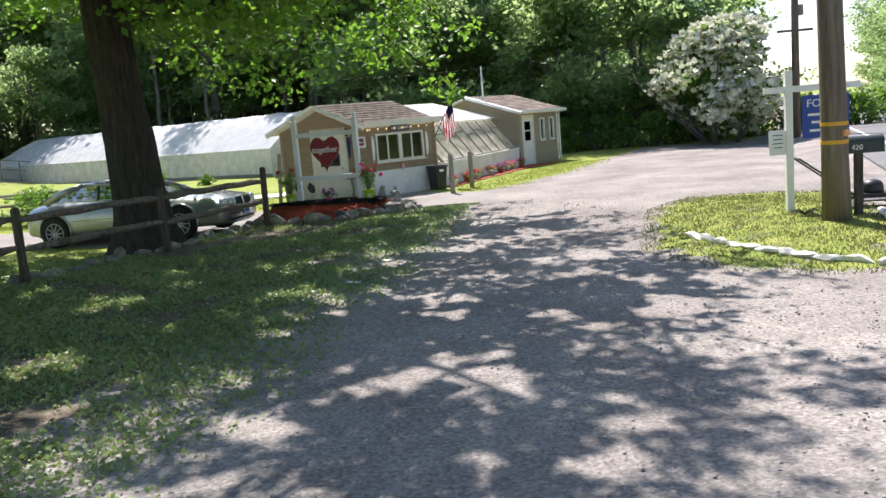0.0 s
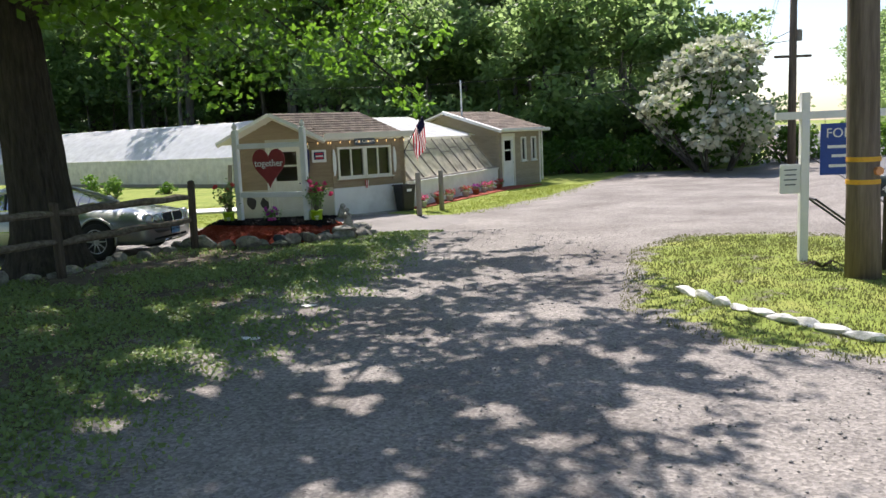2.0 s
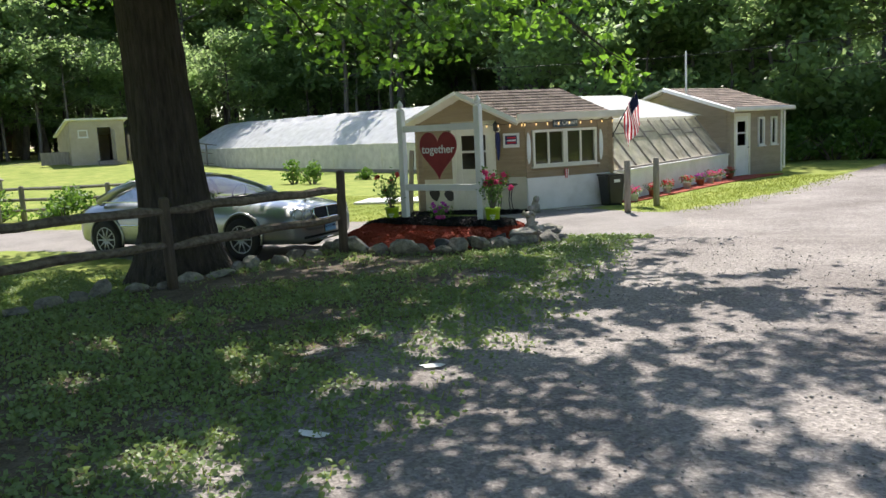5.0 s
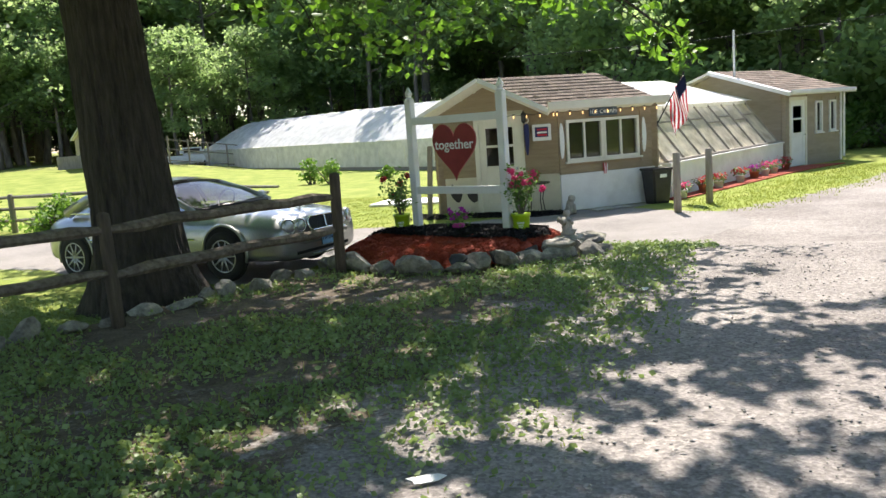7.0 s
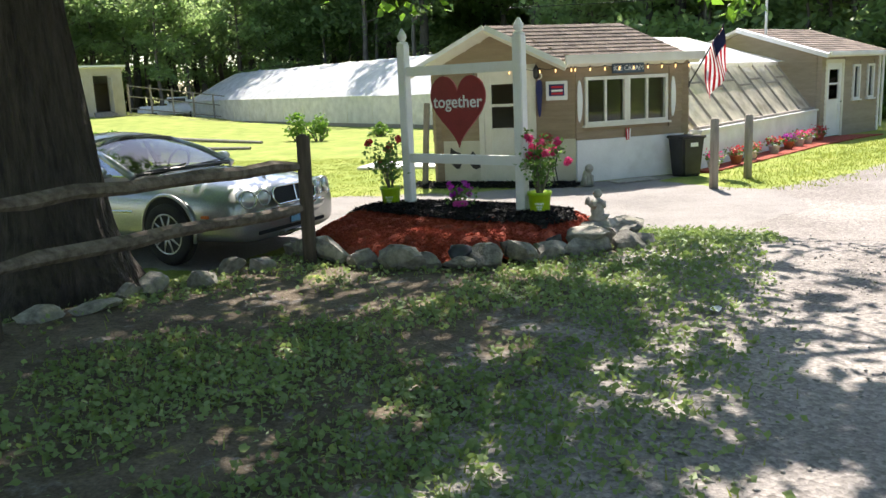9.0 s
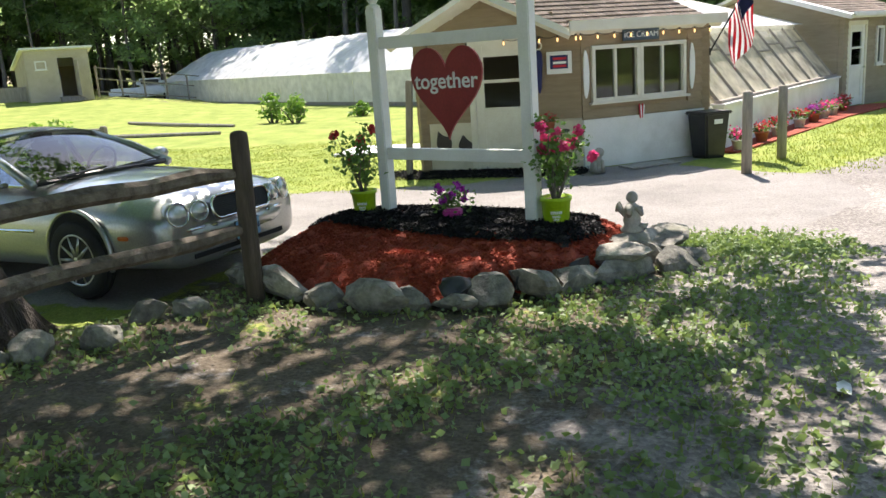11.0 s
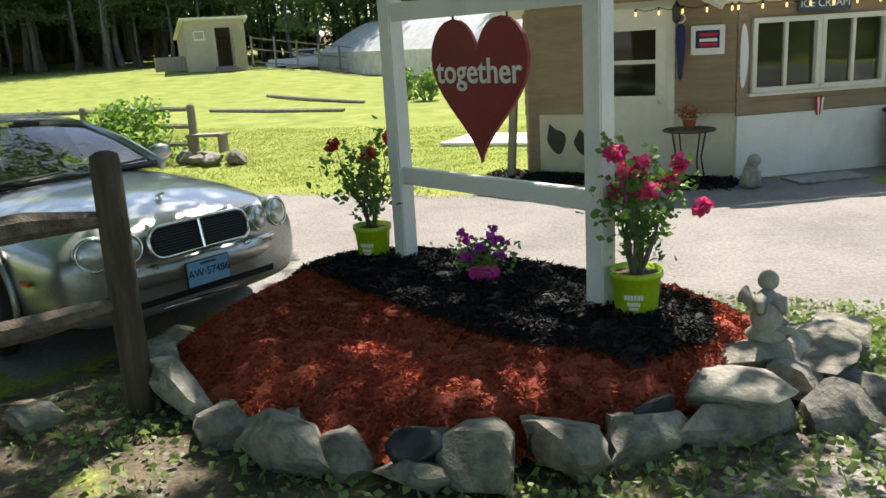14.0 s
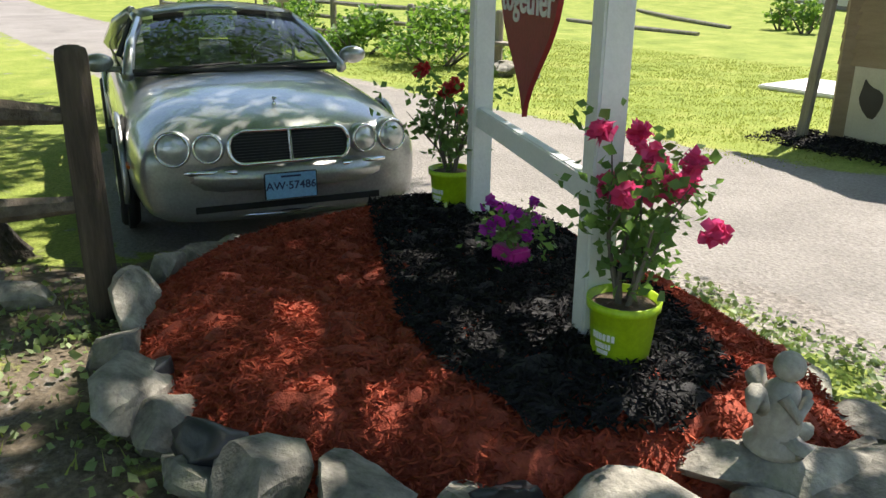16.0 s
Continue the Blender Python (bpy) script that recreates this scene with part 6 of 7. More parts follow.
    # two grey bollards in the grass
    for x, y, h in ((0.42, 23.25, 1.12), (1.03, 24.54, 1.1)):
        o = thing("bollard", pose(x, y, LOW - 0.03), "grey weathered wooden post in the grass", "post", "wooden posts by the shop")
        part("post", lathe([(0.07, 0), (0.068, h * 0.6), (0.066, h), (0.05, h + 0.015)], 12), M_GREYPOST, o, smooth=True)
    # pots along the low wall on a strip of red mulch
    dx, dy = 0.40, 0.917
    strip_out = [(LEAN_A[0] + dx * s + 0.917 * o, LEAN_A[1] + dy * s - 0.40 * o) for s, o in ((-0.3, 0.02), (-0.4, 0.35), (1.5, 0.5), (3.5, 0.62), (5.5, 0.7), (7.6, 1.0), (9.0, 1.3), (8.6, 0.5), (7.4, 0.02))]
    gx = prism(strip_out, 0.035, "z", at=(0, 0, LOW - 0.005))
    tagged(obj("mulch_strip", gx, M_RED_BED), "strip of red mulch along the low wall", "mulch", kind="stuff")
    dv = (V(*CORNER, 0) - V(*LEFT_END, 0)).normalized()
    door_strip = [(LEFT_END[0] + dv.x * s + dv.y * o, LEFT_END[1] + dv.y * s - dv.x * o) for s, o in ((-0.35, -0.1), (-0.45, 0.35), (0.2, 0.75), (0.9, 0.62), (1.7, 0.7), (2.3, 0.8), (2.75, 0.55), (2.75, 0.06), (0.0, 0.02))]
    tagged(obj("mulch_strip", prism(door_strip, 0.016, "z", at=(0, 0, LOW - 0.005)), M_BLACK_BED), "strip of dark mulch along the door wall", "mulch", kind="stuff")
    q = scatter(9000, door_strip, 31)
    tagged(leaves("mulch_chips", np.column_stack([q, LOW + 0.012 + np.random.default_rng(32).uniform(0, 0.03, len(q))]), 0.05, M_MULCH_BLACK, seed=33, droop=0.0, aspect=0.3, spread=0.6), "loose dark chips spilling from the wall strip", "mulch", kind="stuff")
    kinds = [(-0.15, M_INK_WHITE, M_PETAL_PINK), (1.0, M_TERRA, M_PETAL_RED), (1.9, M_INK_WHITE, M_PETAL_RED), (3.3, M_INK_WHITE, M_PETAL_RED), (4.3, M_TERRA, M_PETAL_PURPLE), (5.1, M_INK_WHITE, M_PETAL_PINK), (5.8, M_INK_WHITE, M_PETAL_PINK), (6.8, M_TERRA, M_PETAL_RED)]
    for k, (s, pm, fm) in enumerate(kinds):
        flower_pot("flower_pot", pose(LEAN_A[0] + dx * s + 0.28, LEAN_A[1] + dy * s - 0.12, LOW + 0.03), 0.12, 0.17, pm, fm, 60 + k, "small pot of flowers on the red mulch", 1.0)


def flower_pot(name, m, r, h, pot_mat, petal, seed, label, full):
    t = thing(name, m, label, "potted plant", "flower pots by the shop")
    part("pot", lathe([(r * 0.7, 0), (r * 0.95, h * 0.85), (r * 1.06, h * 0.86), (r * 1.06, h), (r * 0.9, h), (r * 0.88, h * 0.85)], 16), pot_mat, t, smooth=True)
    gen = np.random.default_rng(seed)
    leaves("foliage", gen.normal(0, 1, (110, 3)) * [r * 0.7, r * 0.7, r * 0.4] + [0, 0, h + r * 0.45], r * 0.5, M_LEAF_ROSE, t, seed=seed)
    leaves("flower", gen.normal(0, 1, (int(80 * full), 3)) * [r * 0.75, r * 0.75, r * 0.35] + [0, 0, h + r * 0.85], r * 0.4, petal, t, seed=seed + 1, aspect=1.0)


# ---- the island by the road ----
def build_island_things():
    rng = random.Random(12)
    line = [(3.25, 10.75), (3.38, 10.1), (3.62, 9.35), (4.0, 8.65), (4.4, 8.2), (4.62, 8.02)]
    line2 = [(4.78, 8.3), (5.1, 8.95), (5.5, 9.8), (5.9, 10.7), (6.25, 11.5)]
    k = 0
    for ln in (line, line2):
        for a, b in zip(ln, ln[1:]):
            a, b = V(*a, 0), V(*b, 0)
            n = max(2, round((b - a).length / 0.3))
            for q in range(n):
                p = a.lerp(b, (q + 0.5) / n)
                st = obj("kerb_stone", boulder(((b - a).length / n * 1.5, 0.16 + 0.03 * rng.random(), 0.13), 700 + k, 0.2), M_KERB)
                st.matrix_world = pose(p.x + rng.gauss(0, 0.02), p.y + rng.gauss(0, 0.02), gz(p.x, p.y) + 0.02, rng.uniform(-6, 6), rng.uniform(-4, 4), math.degrees(math.atan2(b.y - a.y, b.x - a.x)) + rng.uniform(-6, 6))
                tagged(st, "whitewashed stone edging the grass island", "stone", "white edging stones")
                k += 1
    z = gz(5.3, 10.87)
    p = thing("utility_pole", pose(5.3, 10.87, z - 0.1), "weathered wooden utility pole with yellow bands", "utility pole")
    part("pole", tube([(0, 0, 0), (-0.02, 0.02, 1.2), (-0.08, 0.03, 4), (-0.2, 0.06, 9.5)], [0.185, 0.165, 0.15, 0.11], 20), M_POLE, p, smooth=True)
    for h in (1.12, 1.36):
        part("band", lathe([(0.172, h), (0.173, h + 0.01), (0.172, h + 0.05), (0.16, h + 0.05)], 24, at=(-0.02, 0.02, 0)), M_YELLOW, p, "yellow painted band")
    part("tag", tube([(0.045, -0.14, 1.26), (0.05, -0.185, 1.26)], [0.045, 0.045], 16), M_ORANGE, p, "round orange tag")
    z = gz(5.2, 12.1)
    c = thing("yard_sign_post", pose(5.2, 12.1, z, 0, 0, -6), "white hanging-sign post standing on the grass", "sign post")
    part("post", box(0.10, 0.10, 2.1, (0, 0, 1.0), 0.006), M_WHITE, c)
    part("arm", box(1.35, 0.08, 0.09, (0.33, 0, 1.78), 0.006), M_WHITE, c)
    b = thing("hanging_sign", c.matrix_world @ pose(0.52, 0, 1.36), "blue hanging sign with white lettering", "sign")
    part("panel", box(0.66, 0.02, 0.62, (0, 0, 0), 0.006), M_BLUE, b)
    text_part("letters", "FOR", 0.16, pose(-0.12, -0.013, 0.19, 90, 0, 0), M_INK_WHITE, b, 0.002)
    for q, (w, zz) in enumerate(((0.5, 0.03), (0.4, -0.08), (0.46, -0.2))):
        part("line", box(w, 0.004, 0.035, (0, -0.012, zz)), M_INK_WHITE, b)
    for x in (-0.28, 0.28):
        part("link", tube([(x, 0, 0.31), (x, 0, 0.40)], [0.006, 0.006], 6), M_CHROME, b)
    b = thing("leaflet_box", c.matrix_world @ pose(-0.17, -0.02, 1.02), "white leaflet holder fixed to the sign post", "sign")
    part("panel", box(0.24, 0.03, 0.36, (0, 0, 0), 0.008), M_WHITE, b)
    for q in range(4):
        part("line", box(0.15 - 0.02 * (q % 2), 0.003, 0.014, (0, -0.017, 0.11 - 0.06 * q)), M_SLATE, b)
    z = gz(5.81, 11.24)
    m = thing("mailbox", pose(5.81, 11.24, z, 0, 0, -8), "dark green metal mailbox on a wooden post", "mailbox")
    part("post", box(0.10, 0.10, 0.86, (-0.03, 0, 0.42), 0.008), M_POST, m)
    out = [(-0.10, 0.0), (0.10, 0.0), (0.10, 0.13)] + [(0.10 * math.cos(a), 0.13 + 0.10 * math.sin(a)) for a in [math.pi * q / 10 for q in range(1, 10)]] + [(-0.10, 0.13)]
    part("box", prism(out, 0.52, "x", at=(-0.26, 0, 0.85)), M_GREEN_METAL, m)
    part("door", prism([(y * 1.04, z_ * 1.03) for y, z_ in out], 0.015, "x", at=(0.26, 0, 0.85)), M_GREEN_METAL, m)
    part("flag", box(0.05, 0.008, 0.16, (0.1, 0.108, 0.98), 0.003), M_FLAG_RED, m)
    part("number_plate", box(0.26, 0.006, 0.10, (-0.08, -0.103, 0.93), 0.002), M_BLACK, m)
    text_part("number", "420", 0.10, pose(-0.08, -0.107, 0.93, 90, 0, 0), M_INK_WHITE, m, 0.001)
    # lawn mower
    z = gz(6.4, 12.1)
    w = thing("lawn_mower", pose(6.42, 12.1, z, 0, 0, -10), "black push lawn mower parked behind the pole", "lawn mower")
    part("deck", box(0.62, 0.48, 0.12, (0, 0, 0.15), 0.05), M_BLACK, w)
    part("engine", lathe([(0.15, 0.20), (0.16, 0.24), (0.15, 0.33), (0.11, 0.38), (0.05, 0.40)], 16), M_BLACK, w, smooth=True)
    part("stripe", box(0.4, 0.49, 0.04, (0, 0, 0.14), 0.01), M_CHROME, w)
    for x in (-0.33, 0.33):
        for y in (-0.27, 0.27):
            o = new("wheel")
            o.parent = w
            o.matrix_local = pose(x, y - 0.025, 0.1, -90, 0, 0)
            part("tyre", lathe([(0.06, 0), (0.10, 0), (0.10, 0.05), (0.06, 0.05)], 20), M_RUBBER, o)
            part("hub", lathe([(0.065, -0.004), (0.065, 0.054), (0.02, 0.058)], 16), M_WHITE, o)
    for y in (-0.2, 0.2):
        part("handle_bar", tube([(-0.3, y, 0.2), (-0.75, y, 0.55), (-1.05, y, 0.78)], [0.014] * 3, 6), M_BLACK, w)
    part("grip", tube([(-1.05, -0.2, 0.78), (-1.05, 0.2, 0.78)], [0.018] * 2, 6), M_BLACK, w)
    o = thing("dead_twigs", pose(5.15, 11.5, gz(5.15, 11.5)), "small heap of dead brown twigs on the grass", "twigs")
    for q in range(9):
        a = rng.uniform(0, math.tau)
        part("twig", tube([(0, 0, 0.02), (0.12 * math.cos(a), 0.12 * math.sin(a), 0.06 + 0.05 * rng.random()), (0.24 * math.cos(a), 0.24 * math.sin(a), 0.03)], [0.012, 0.009, 0.004], 5), M_POST, o)
    # far pole and its wires
    q = thing("utility_pole", pose(15.6, 35.5, gz(15.6, 35.5) - 0.1), "tall wooden utility pole carrying wires", "utility pole")
    part("pole", tube([(0, 0, 0), (0, 0, 5), (0.03, 0, 11)], [0.17, 0.15, 0.11], 12), M_POLE, q, smooth=True)
    part("cross_arm", box(1.5, 0.1, 0.1, (0, 0, 4.6), 0.01), M_POLE, q)
    part("transformer", lathe([(0.12, 0), (0.14, 0.03), (0.14, 0.4), (0.1, 0.45)], 14, at=(0.22, 0, 5.2)), M_GREYPOST, q)
    for k, (a, b_) in enumerate((((5.1, 10.9, 9.0), (15.6, 35.5, 10.2)), ((5.1, 10.9, 8.4), (15.6, 35.5, 9.4)), ((15.6, 35.5, 5.4), (6.0, 33.5, 3.0)), ((15.6, 35.5, 5.0), (-6, 40, 4.2)), ((15.6, 35.5, 10.2), (34, 82, 10.2)), ((15.6, 35.5, 9.4), (34, 82, 9.4)))):
        a, b_ = V(*a), V(*b_)
        pts = [a.lerp(b_, i / 14) - V(0, 0, 0.5 * math.sin(math.pi * i / 14)) for i in range(15)]
        o = obj("overhead_wire", tube(pts, [0.013] * 15, 5), M_BLACK)
        tagged(o, "thin black overhead wire between poles", "wire", "overhead wires")


# ---- the far lawn ----
def build_far_things():
    x, y = -33.0, 50.8
    s = thing("garden_shed", pose(x, y, gz(x, y) - 0.15, 0, 0, 50), "beige shed with slanted roof and open doorway", "shed")
    w, d, hf, hb = 3.1, 3.4, 2.75, 1.9
    part("front_wall", box(1.55, 0.1, hf, (-w / 2 + 0.775, -d / 2, hf / 2)), M_CREAM_SHED, s)
    part("front_wall", box(0.75, 0.1, hf, (w / 2 - 0.375, -d / 2, hf / 2)), M_CREAM_SHED, s)
    part("lintel", box(0.8, 0.1, 0.45, (0.4, -d / 2, hf - 0.225)), M_CREAM_SHED, s)
    for sx in (-1, 1):
        part("side_wall", prism([(-d / 2, 0), (d / 2, 0), (d / 2, hb), (-d / 2, hf)], 0.1, "x", at=(sx * w / 2 - 0.05, 0, 0)), M_CREAM_SHED, s)
    part("back_wall", box(w, 0.1, hb, (0, d / 2, hb / 2)), M_CREAM_SHED, s)
    part("floor", box(w, d, 0.1, (0, 0, 0.2)), M_POST, s)
    b = prism([(-d / 2 - 0.25, hf + 0.02), (d / 2 + 0.2, hb - 0.06), (d / 2 + 0.2, hb + 0.04), (-d / 2 - 0.25, hf + 0.12)], w + 0.5, "x", at=(-w / 2 - 0.25, 0, 0))
    part("roof", b, M_WHITE, s)
    window(s, pose(-0.85, -d / 2 - 0.03, 1.95), 0.5, 0.4, 1, frame_mat=M_WHITE)
    for k in range(3):
        part("step", box(1.3 - 0.1 * k, 0.3, 0.1, (0.4, -d / 2 - 0.75 + 0.28 * k, 0.05 + 0.09 * k), 0.01), M_GREYPOST, s)
    part("door", box(0.06, 0.75, 1.9, (0.86, -d / 2 - 0.4, 1.2), 0.01), M_CREAM_SHED, s, "door standing open")
    part("ramp_rail", box(1.6, 0.06, 0.75, (-w / 2 - 0.9, -d / 2 + 0.4, 0.55), 0.01), M_GREYPOST, s)
    # wire run and gate beside the shed
    f = thing("wire_fence", Matrix.Identity(4), "grey timber and wire fence beside the shed", "fence")
    a, c = V(-31, 51.8, 0), V(-27.5, 57.5, 0)
    for k in range(6):
        p = a.lerp(c, k / 5)
        part("post", tube([(p.x, p.y, gz(p.x, p.y)), (p.x, p.y, gz(p.x, p.y) + 1.7)], [0.06, 0.06], 6), M_GREYPOST, f)
    for h in (0.3, 1.0, 1.6):
        part("rail", tube([(a.x, a.y, gz(a.x, a.y) + h), (c.x, c.y, gz(c.x, c.y) + h)], [0.035, 0.035], 5), M_GREYPOST, f)
    v = thing("parked_pickup", pose(-33.5, 60, gz(-33.5, 60), 0, 0, 30), "white pickup parked among the trees", "car")
    part("body", box(4.6, 1.8, 0.6, (0, 0, 0.75), 0.15), M_WHITE, v)
    part("cab", box(1.7, 1.6, 0.6, (0.3, 0, 1.3), 0.2), M_WHITE, v)
    part("window", box(1.2, 1.64, 0.32, (0.3, 0, 1.35), 0.05), M_BLACK, v)
    for x_ in (-1.4, 1.4):
        for y_ in (-0.85, 0.75):
            part("wheel", lathe([(0.36, 0), (0.38, 0.04), (0.38, 0.2), (0.2, 0.22)], 16), M_RUBBER, v).matrix_local = pose(x_, y_, 0.38, -90, 0, 0)
    h = thing("far_house", pose(-64, 70, gz(-64, 70), 0, 0, 40), "low brown house far behind the trees", "house")
    part("wall", box(14, 7, 2.6, (0, 0, 1.3)), M_SIDING, h)
    part("roof", prism([(-4, 2.6), (4, 2.6), (0, 4.2)], 15, "x", at=(-7.5, 0, 0)), M_SHINGLE, h)
    for k in range(4):
        window(h, pose(-4.5 + 3 * k, -3.53, 1.5), 1.0, 0.9, 2, frame_mat=M_WHITE)
    # rail fence grown over with bushes
    f = thing("rail_fence", Matrix.Identity(4), "grey split-rail fence along the far lawn", "fence")
    rng = random.Random(14)
    pts = [(-10.9, 25.0), (-13.3, 24.8), (-15.8, 24.5), (-18.3, 24.1), (-20.8, 23.7), (-23.3, 23.3)]
    for x, y in pts:
        part("post", lathe([(0.075, 0), (0.07, 1.0), (0.05, 1.03)], 8), M_GREYPOST, f).matrix_local = pose(x, y, gz(x, y) - 0.05)
    for a, c in zip(pts, pts[1:]):
        for z in (0.3, 0.6, 0.9):
            part("rail", tube([(a[0], a[1], gz(*a) + z), ((a[0] + c[0]) / 2, (a[1] + c[1]) / 2, gz(*a) + z + rng.uniform(-0.03, 0.03)), (c[0], c[1], gz(*c) + z)], [0.04, 0.055, 0.04], 6), M_GREYPOST, f)
    for k, (x, y, w_, h_) in enumerate(((-12.0, 24.55, 2.6, 1.05), (-14.2, 24.2, 2.0, 0.9), (-16.5, 23.9, 2.4, 0.9), (-20, 23.2, 2.2, 0.8))):
        shrub("fence_bush", 80 + k, w_, h_, 1500, 0.11, M_LEAF_BUSH, "light green bush growing over the fence rails", (x, y), "bushes along the fence")
    fx, fy = -15.3, 23.1
    o = thing("bird_feeder", pose(fx, fy, gz(fx, fy)), "grey bird feeder on a thin post by the fence", "bird feeder")
    part("post", tube([(0, 0, 0), (0, 0, 0.95)], [0.025, 0.025], 8), M_GREYPOST, o)
    part("jar", lathe([(0.10, 0.95), (0.13, 0.97), (0.13, 1.17), (0.12, 1.19)], 14), M_STATUE, o, smooth=True)
    part("roof", lathe([(0.19, 1.19), (0.17, 1.23), (0.05, 1.31), (0.02, 1.34)], 14), M_GREYPOST, o, smooth=True)
    o = thing("garden_lantern", pose(fx - 0.25, fy - 0.45, gz(fx, fy)), "dark metal lantern on a thin garden pole", "lantern")
    part("pole", tube([(0, 0, 0), (0, 0, 1.6)], [0.022, 0.018], 8), M_BLACK, o)
    part("head", lathe([(0.05, 1.6), (0.09, 1.66), (0.12, 1.82), (0.05, 1.90), (0.015, 1.96)], 6), M_BLACK, o)
    for k in range(7):
        st = obj("rock", boulder((0.5, 0.4, 0.28), 820 + k, 0.3), M_STONE)
        xx, yy = -10.3 + rng.uniform(-0.6, 0.6), 24.7 + rng.uniform(-0.3, 0.3)
        st.matrix_world = pose(xx, yy, gz(xx, yy) + 0.1, 0, 0, rng.uniform(0, 180))
        tagged(st, "grey rock in a low pile on the lawn", "stone", "rock pile on the lawn")
    bn = thing("garden_bench", pose(-10.6, 25.0, gz(-10.6, 25) + 0.2, 0, 0, 15), "small grey timber bench on the rock pile", "bench")
    part("seat", box(0.7, 0.3, 0.05, (0, 0, 0.25), 0.01), M_GREYPOST, bn)
    for sx in (-0.28, 0.28):
        part("leg", box(0.06, 0.28, 0.3, (sx, 0, 0.1), 0.008), M_GREYPOST, bn)
    for k, (x, y) in enumerate(((-12.5, 37.0), (-13.6, 37.6), (-10.8, 38.8))):
        shrub("fern_clump", 90 + k, 1.1, 1.0 if k < 2 else 0.5, 420, 0.14, M_LEAF_BUSH, "feathery light green clump on the lawn", (x, y), "clumps on the lawn", 6)
    for k, (a, c) in enumerate((((-21, 40), (-14.5, 36.5)), ((-19, 34.5), (-13.5, 33.8)))):
        z0, z1 = gz(*a), gz(*c)
        o = obj("log", tube([(a[0], a[1], z0 + 0.05), ((a[0] + c[0]) / 2, (a[1] + c[1]) / 2 - 0.2, (z0 + z1) / 2 + 0.05), (c[0], c[1], z1 + 0.05)], [0.06, 0.07, 0.05], 7), M_GREYPOST)
        tagged(o, "thin grey log lying across the lawn", "log", "logs on the lawn")
    sl = obj("stone_slab", box(2.6, 1.4, 0.06, (-5.8, 27.6, LOW + 0.03), 0.02), M_MASONRY)
    tagged(sl, "pale concrete slab set in the lawn", "slab")
    pst = thing("leaning_post", pose(-4.62, 24.05, LOW, 0, 4, 0), "weathered post leaning at the shop's corner", "post")
    part("post", box(0.10, 0.08, 1.5, (0, 0, 0.75), 0.01), M_GREYPOST, pst)
    # roadside bushes across the road and round the wood's edge
    for k in range(16):
        px = road_point(12.6 + rng.uniform(0, 1.6), 22 + 3.4 * k)
        shrub("roadside_bush", 140 + k, 3.6, 2.2, 1100, 0.26, M_LEAF_BUSH, "bright green bush on the road bank", (px[0], px[1]), "roadside bushes")
    for k in range(16):
        x = 4.5 + 1.5 * k * 0.8 + rng.uniform(-0.4, 0.4)
        shrub("edge_bush", 170 + k, 2.6, 1.7, 800, 0.22, M_LEAF_BUSH, "low green undergrowth at the wood's edge", (x, 40.8 + rng.uniform(-0.5, 1.0)), "undergrowth at the wood's edge")


# ---- loose cover ----
def scatter(n, poly, seed, keep=None):
    rng = np.random.default_rng(seed)
    xs = [p[0] for p in poly]
    ys = [p[1] for p in poly]
    p = rng.uniform((min(xs), min(ys)), (max(xs), max(ys)), (n, 2))
    ok = rng.random(n) < soft(p[:, 0], p[:, 1], poly, 0.7)
    if keep is not None:
        ok &= keep(p[:, 0], p[:, 1], rng)
    return p[ok]


def patchy(x, y, rng):
    v = np.sin(1.7 * x + 0.8 * np.sin(2.3 * y)) * np.sin(1.9 * y + 1.1 * np.sin(1.3 * x)) + 0.5 * np.sin(5.1 * x + 2 * y) * np.sin(4.3 * y)
    return (v + rng.normal(0, 0.5, x.shape) > -0.45 + 1.5 * np.exp(-((x + 4.2) ** 2 / 3 + (y - 15.0) ** 2 / 2))) & ~inside(x, y, BED)


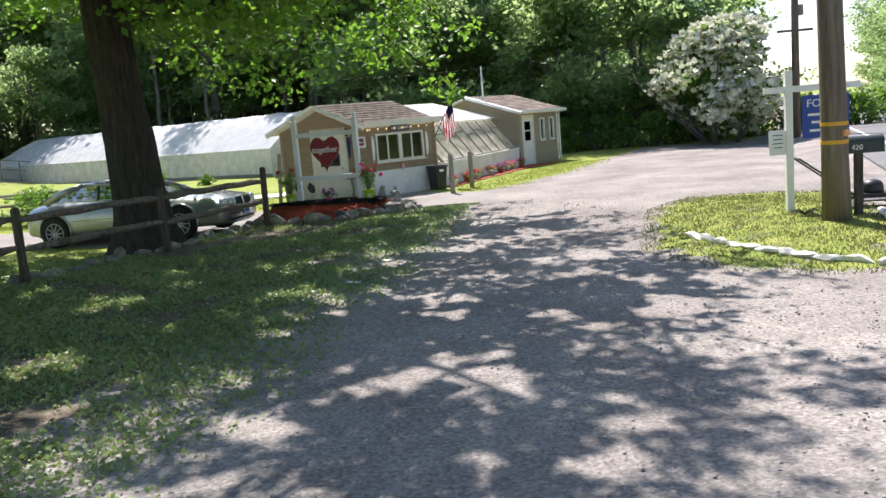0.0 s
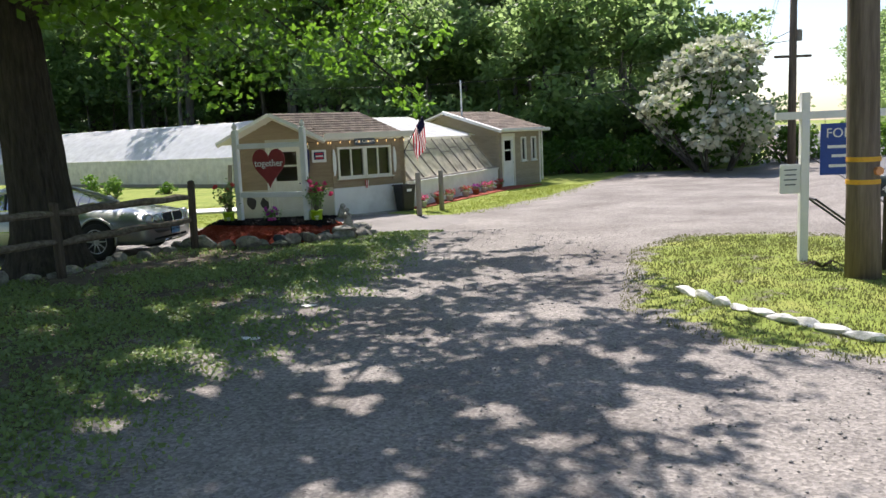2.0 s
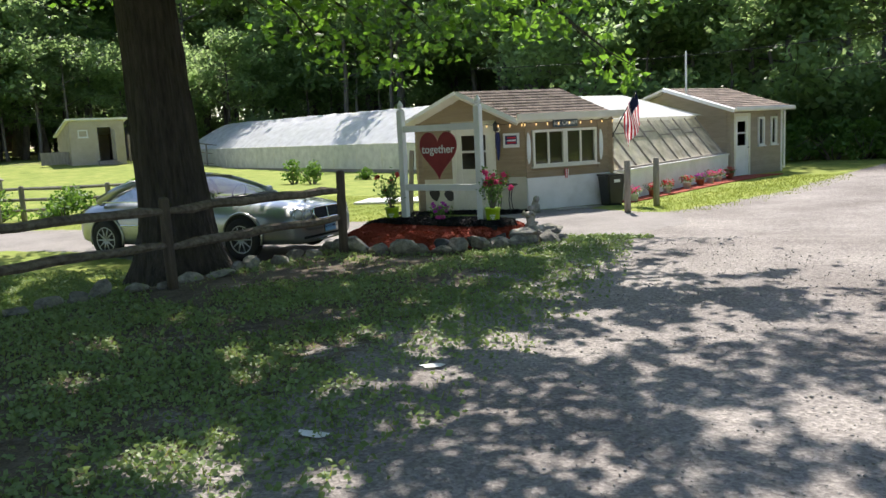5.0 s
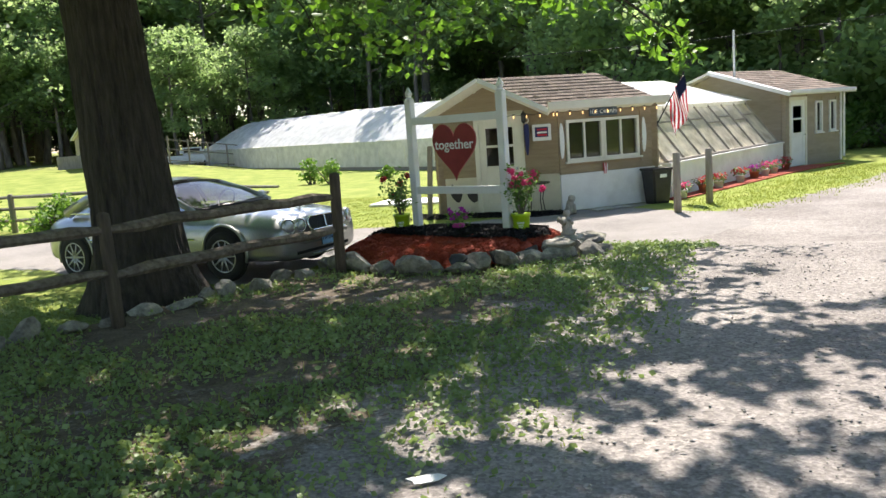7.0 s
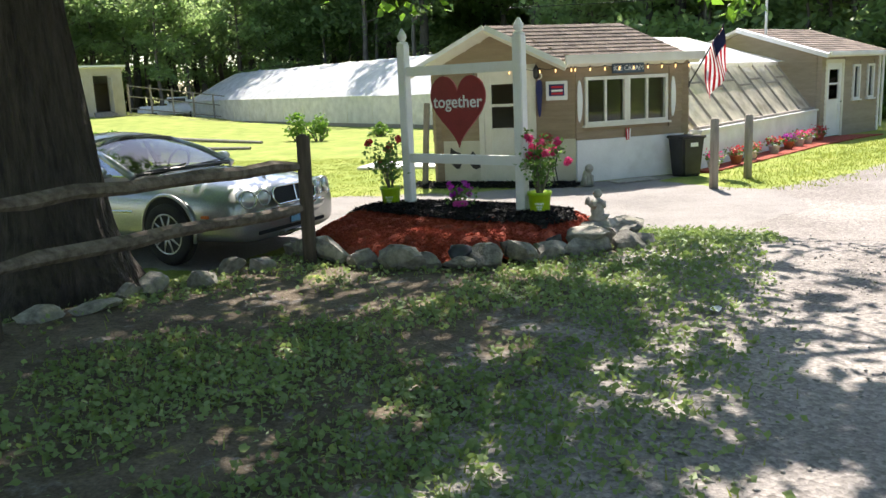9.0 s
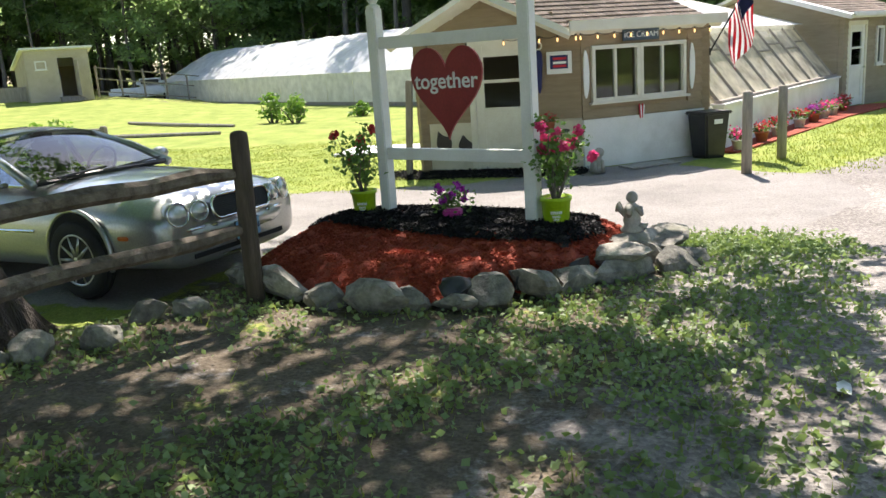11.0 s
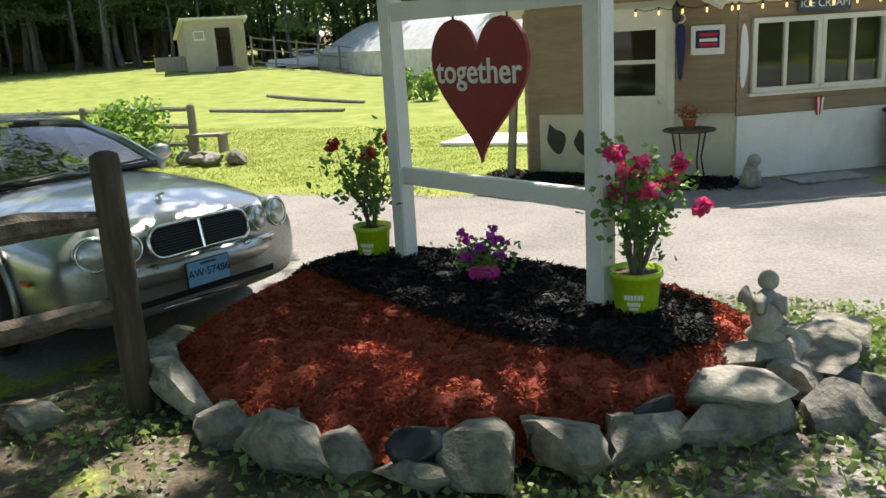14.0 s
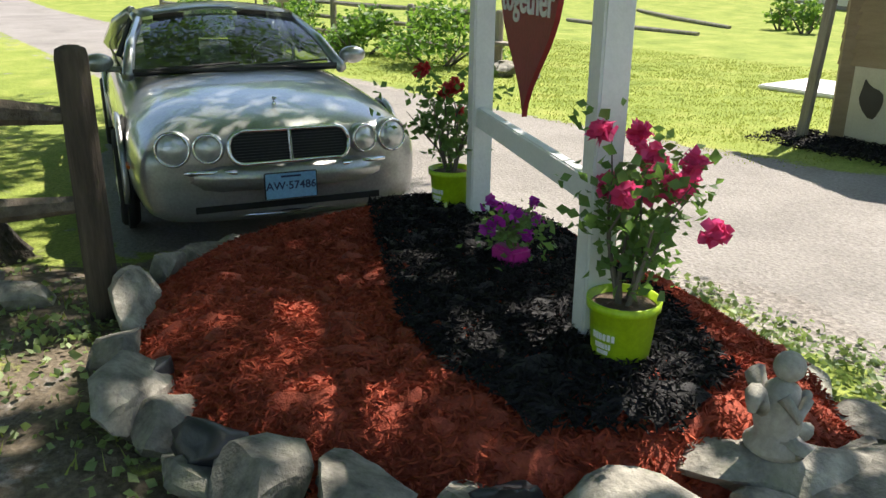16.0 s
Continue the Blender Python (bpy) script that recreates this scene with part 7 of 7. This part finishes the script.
def build_cover():
    near = [(-9, 4), (-2.4, 3.5), (-1.8, 5.5), (-0.75, 11), (-0.2, 14), (0.3, 17), (0.6, 19.2), (-0.6, 19.7), (-0.7, 17), (-2, 16.3), (-3.6, 16.4), (-5, 15.8), (-9, 15.8)]
    p = scatter(230000, near, 1, patchy)
    z = ground_z(p[:, 0], p[:, 1]) + np.random.default_rng(2).uniform(0.005, 0.05, len(p))
    tagged(leaves("weeds", np.column_stack([p, z]), 0.039, M_WEED, seed=3, droop=0.0, aspect=0.75, spread=0.5), "low broad-leaved weeds over bare earth", "weeds", kind="stuff")
    p = scatter(30000, near, 5, patchy)
    tagged(blades("verge_grass", p, 0.07, M_GRASS, 6, 0.006), "thin patchy grass on the verge", "grass", kind="stuff")
    p = scatter(9000, RIM, 25)
    z = ground_z(p[:, 0], p[:, 1]) + np.random.default_rng(27).uniform(0.005, 0.04, len(p))
    tagged(leaves("rim_weeds", np.column_stack([p, z]), 0.038, M_WEED, seed=28, droop=0.0, aspect=0.7, spread=0.5), "short weeds and grass between bed and drive", "weeds", kind="stuff")
    p = scatter(42000, ISLAND, 7, lambda x, y, r: inside(x, y, ISLAND))
    tagged(blades("island_grass", p, 0.038, M_GRASS_DRY, 8, 0.008), "mown grass on the roadside island", "grass", kind="stuff")
    strip_poly = [(0.5, 24.6), (1.1, 23.0), (2.4, 24.6), (4.2, 27.5), (6.8, 33), (5.0, 33), (2.2, 28)]
    p = scatter(26000, strip_poly, 9)
    tagged(blades("shop_grass", p, 0.05, M_GRASS, 10, 0.012), "bright mown grass beside the shop", "grass", kind="stuff")
    lawn = [(-14, 22.4), (-5.3, 22.6), (-3.8, 23.2), (-4.8, 25), (-6, 30), (-16, 30)]
    p = scatter(60000, lawn, 11)
    tagged(blades("lawn_grass", p, 0.03, M_GRASS, 12, 0.010), "bright mown lawn grass", "grass", kind="stuff")
    # loose stones on the gravel
    rng = np.random.default_rng(15)
    yard = [(-2.2, 1), (5, 1), (4.5, 7), (2.6, 8.2), (2.2, 11), (3.4, 15), (1.8, 19), (0.2, 17), (-0.9, 11)]
    q = scatter(15000, yard, 16)
    s = 0.005 + 0.011 * rng.random(len(q)) ** 3
    c = np.column_stack([q, ground_z(q[:, 0], q[:, 1]) + s * 0.3])
    o = np.array([(1, 0, 0), (-1, 0, 0), (0, 1, 0), (0, -1, 0), (0, 0, 0.7), (0, 0, -0.7)])
    v = c[:, None, :] + o[None] * s[:, None, None] * rng.uniform(0.6, 1.4, (len(q), 6, 1))
    f = np.array([(0, 2, 4), (2, 1, 4), (1, 3, 4), (3, 0, 4), (2, 0, 5), (1, 2, 5), (3, 1, 5), (0, 3, 5)])
    ff = (np.arange(len(q))[:, None, None] * 6 + f[None]).reshape(-1, 3)
    tagged(raw_mesh("loose_gravel", v.reshape(-1, 3), ff, M_PEBBLE), "loose grey gravel on the yard", "gravel", kind="stuff")
    for k, (x, y) in enumerate(((-1.1, 9.6), (-0.75, 11.0), (0.1, 15.3))):
        b = bmesh.new()
        b = prism([(0.09 * (1 + 0.3 * math.sin(3 * a + k)) * math.cos(a), 0.045 * (1 + 0.3 * math.cos(2 * a)) * math.sin(a)) for a in [math.tau * i / 10 for i in range(10)]], 0.004, "z", b)
        o = obj("paper_scrap", b, M_INK_WHITE)
        o.matrix_world = pose(x, y, gz(x, y) + 0.02, 8, 5, 40 * k)
        tagged(o, "crumpled scrap of white paper on the ground", "litter")

# ---- build ----
build_ground()
build_road()
DOOR_WALL, WINDOW_WALL = build_shop()
build_lean_to()
build_far_block()
build_hoop_house()
build_oak()
build_woods()
shrub("dogwood", 31, 6.4, 5.8, 7000, 0.24, M_LEAF_BUSH, "spreading dogwood covered in white blossom", (13.0, 37.2), blossom=(M_PETAL_WHITE, 0.42, 0.26), category="tree")
build_bed()
build_sign()
build_pots()
build_statues()
build_fence()
build_car()
build_shop_things()
build_island_things()
build_far_things()
build_cover()
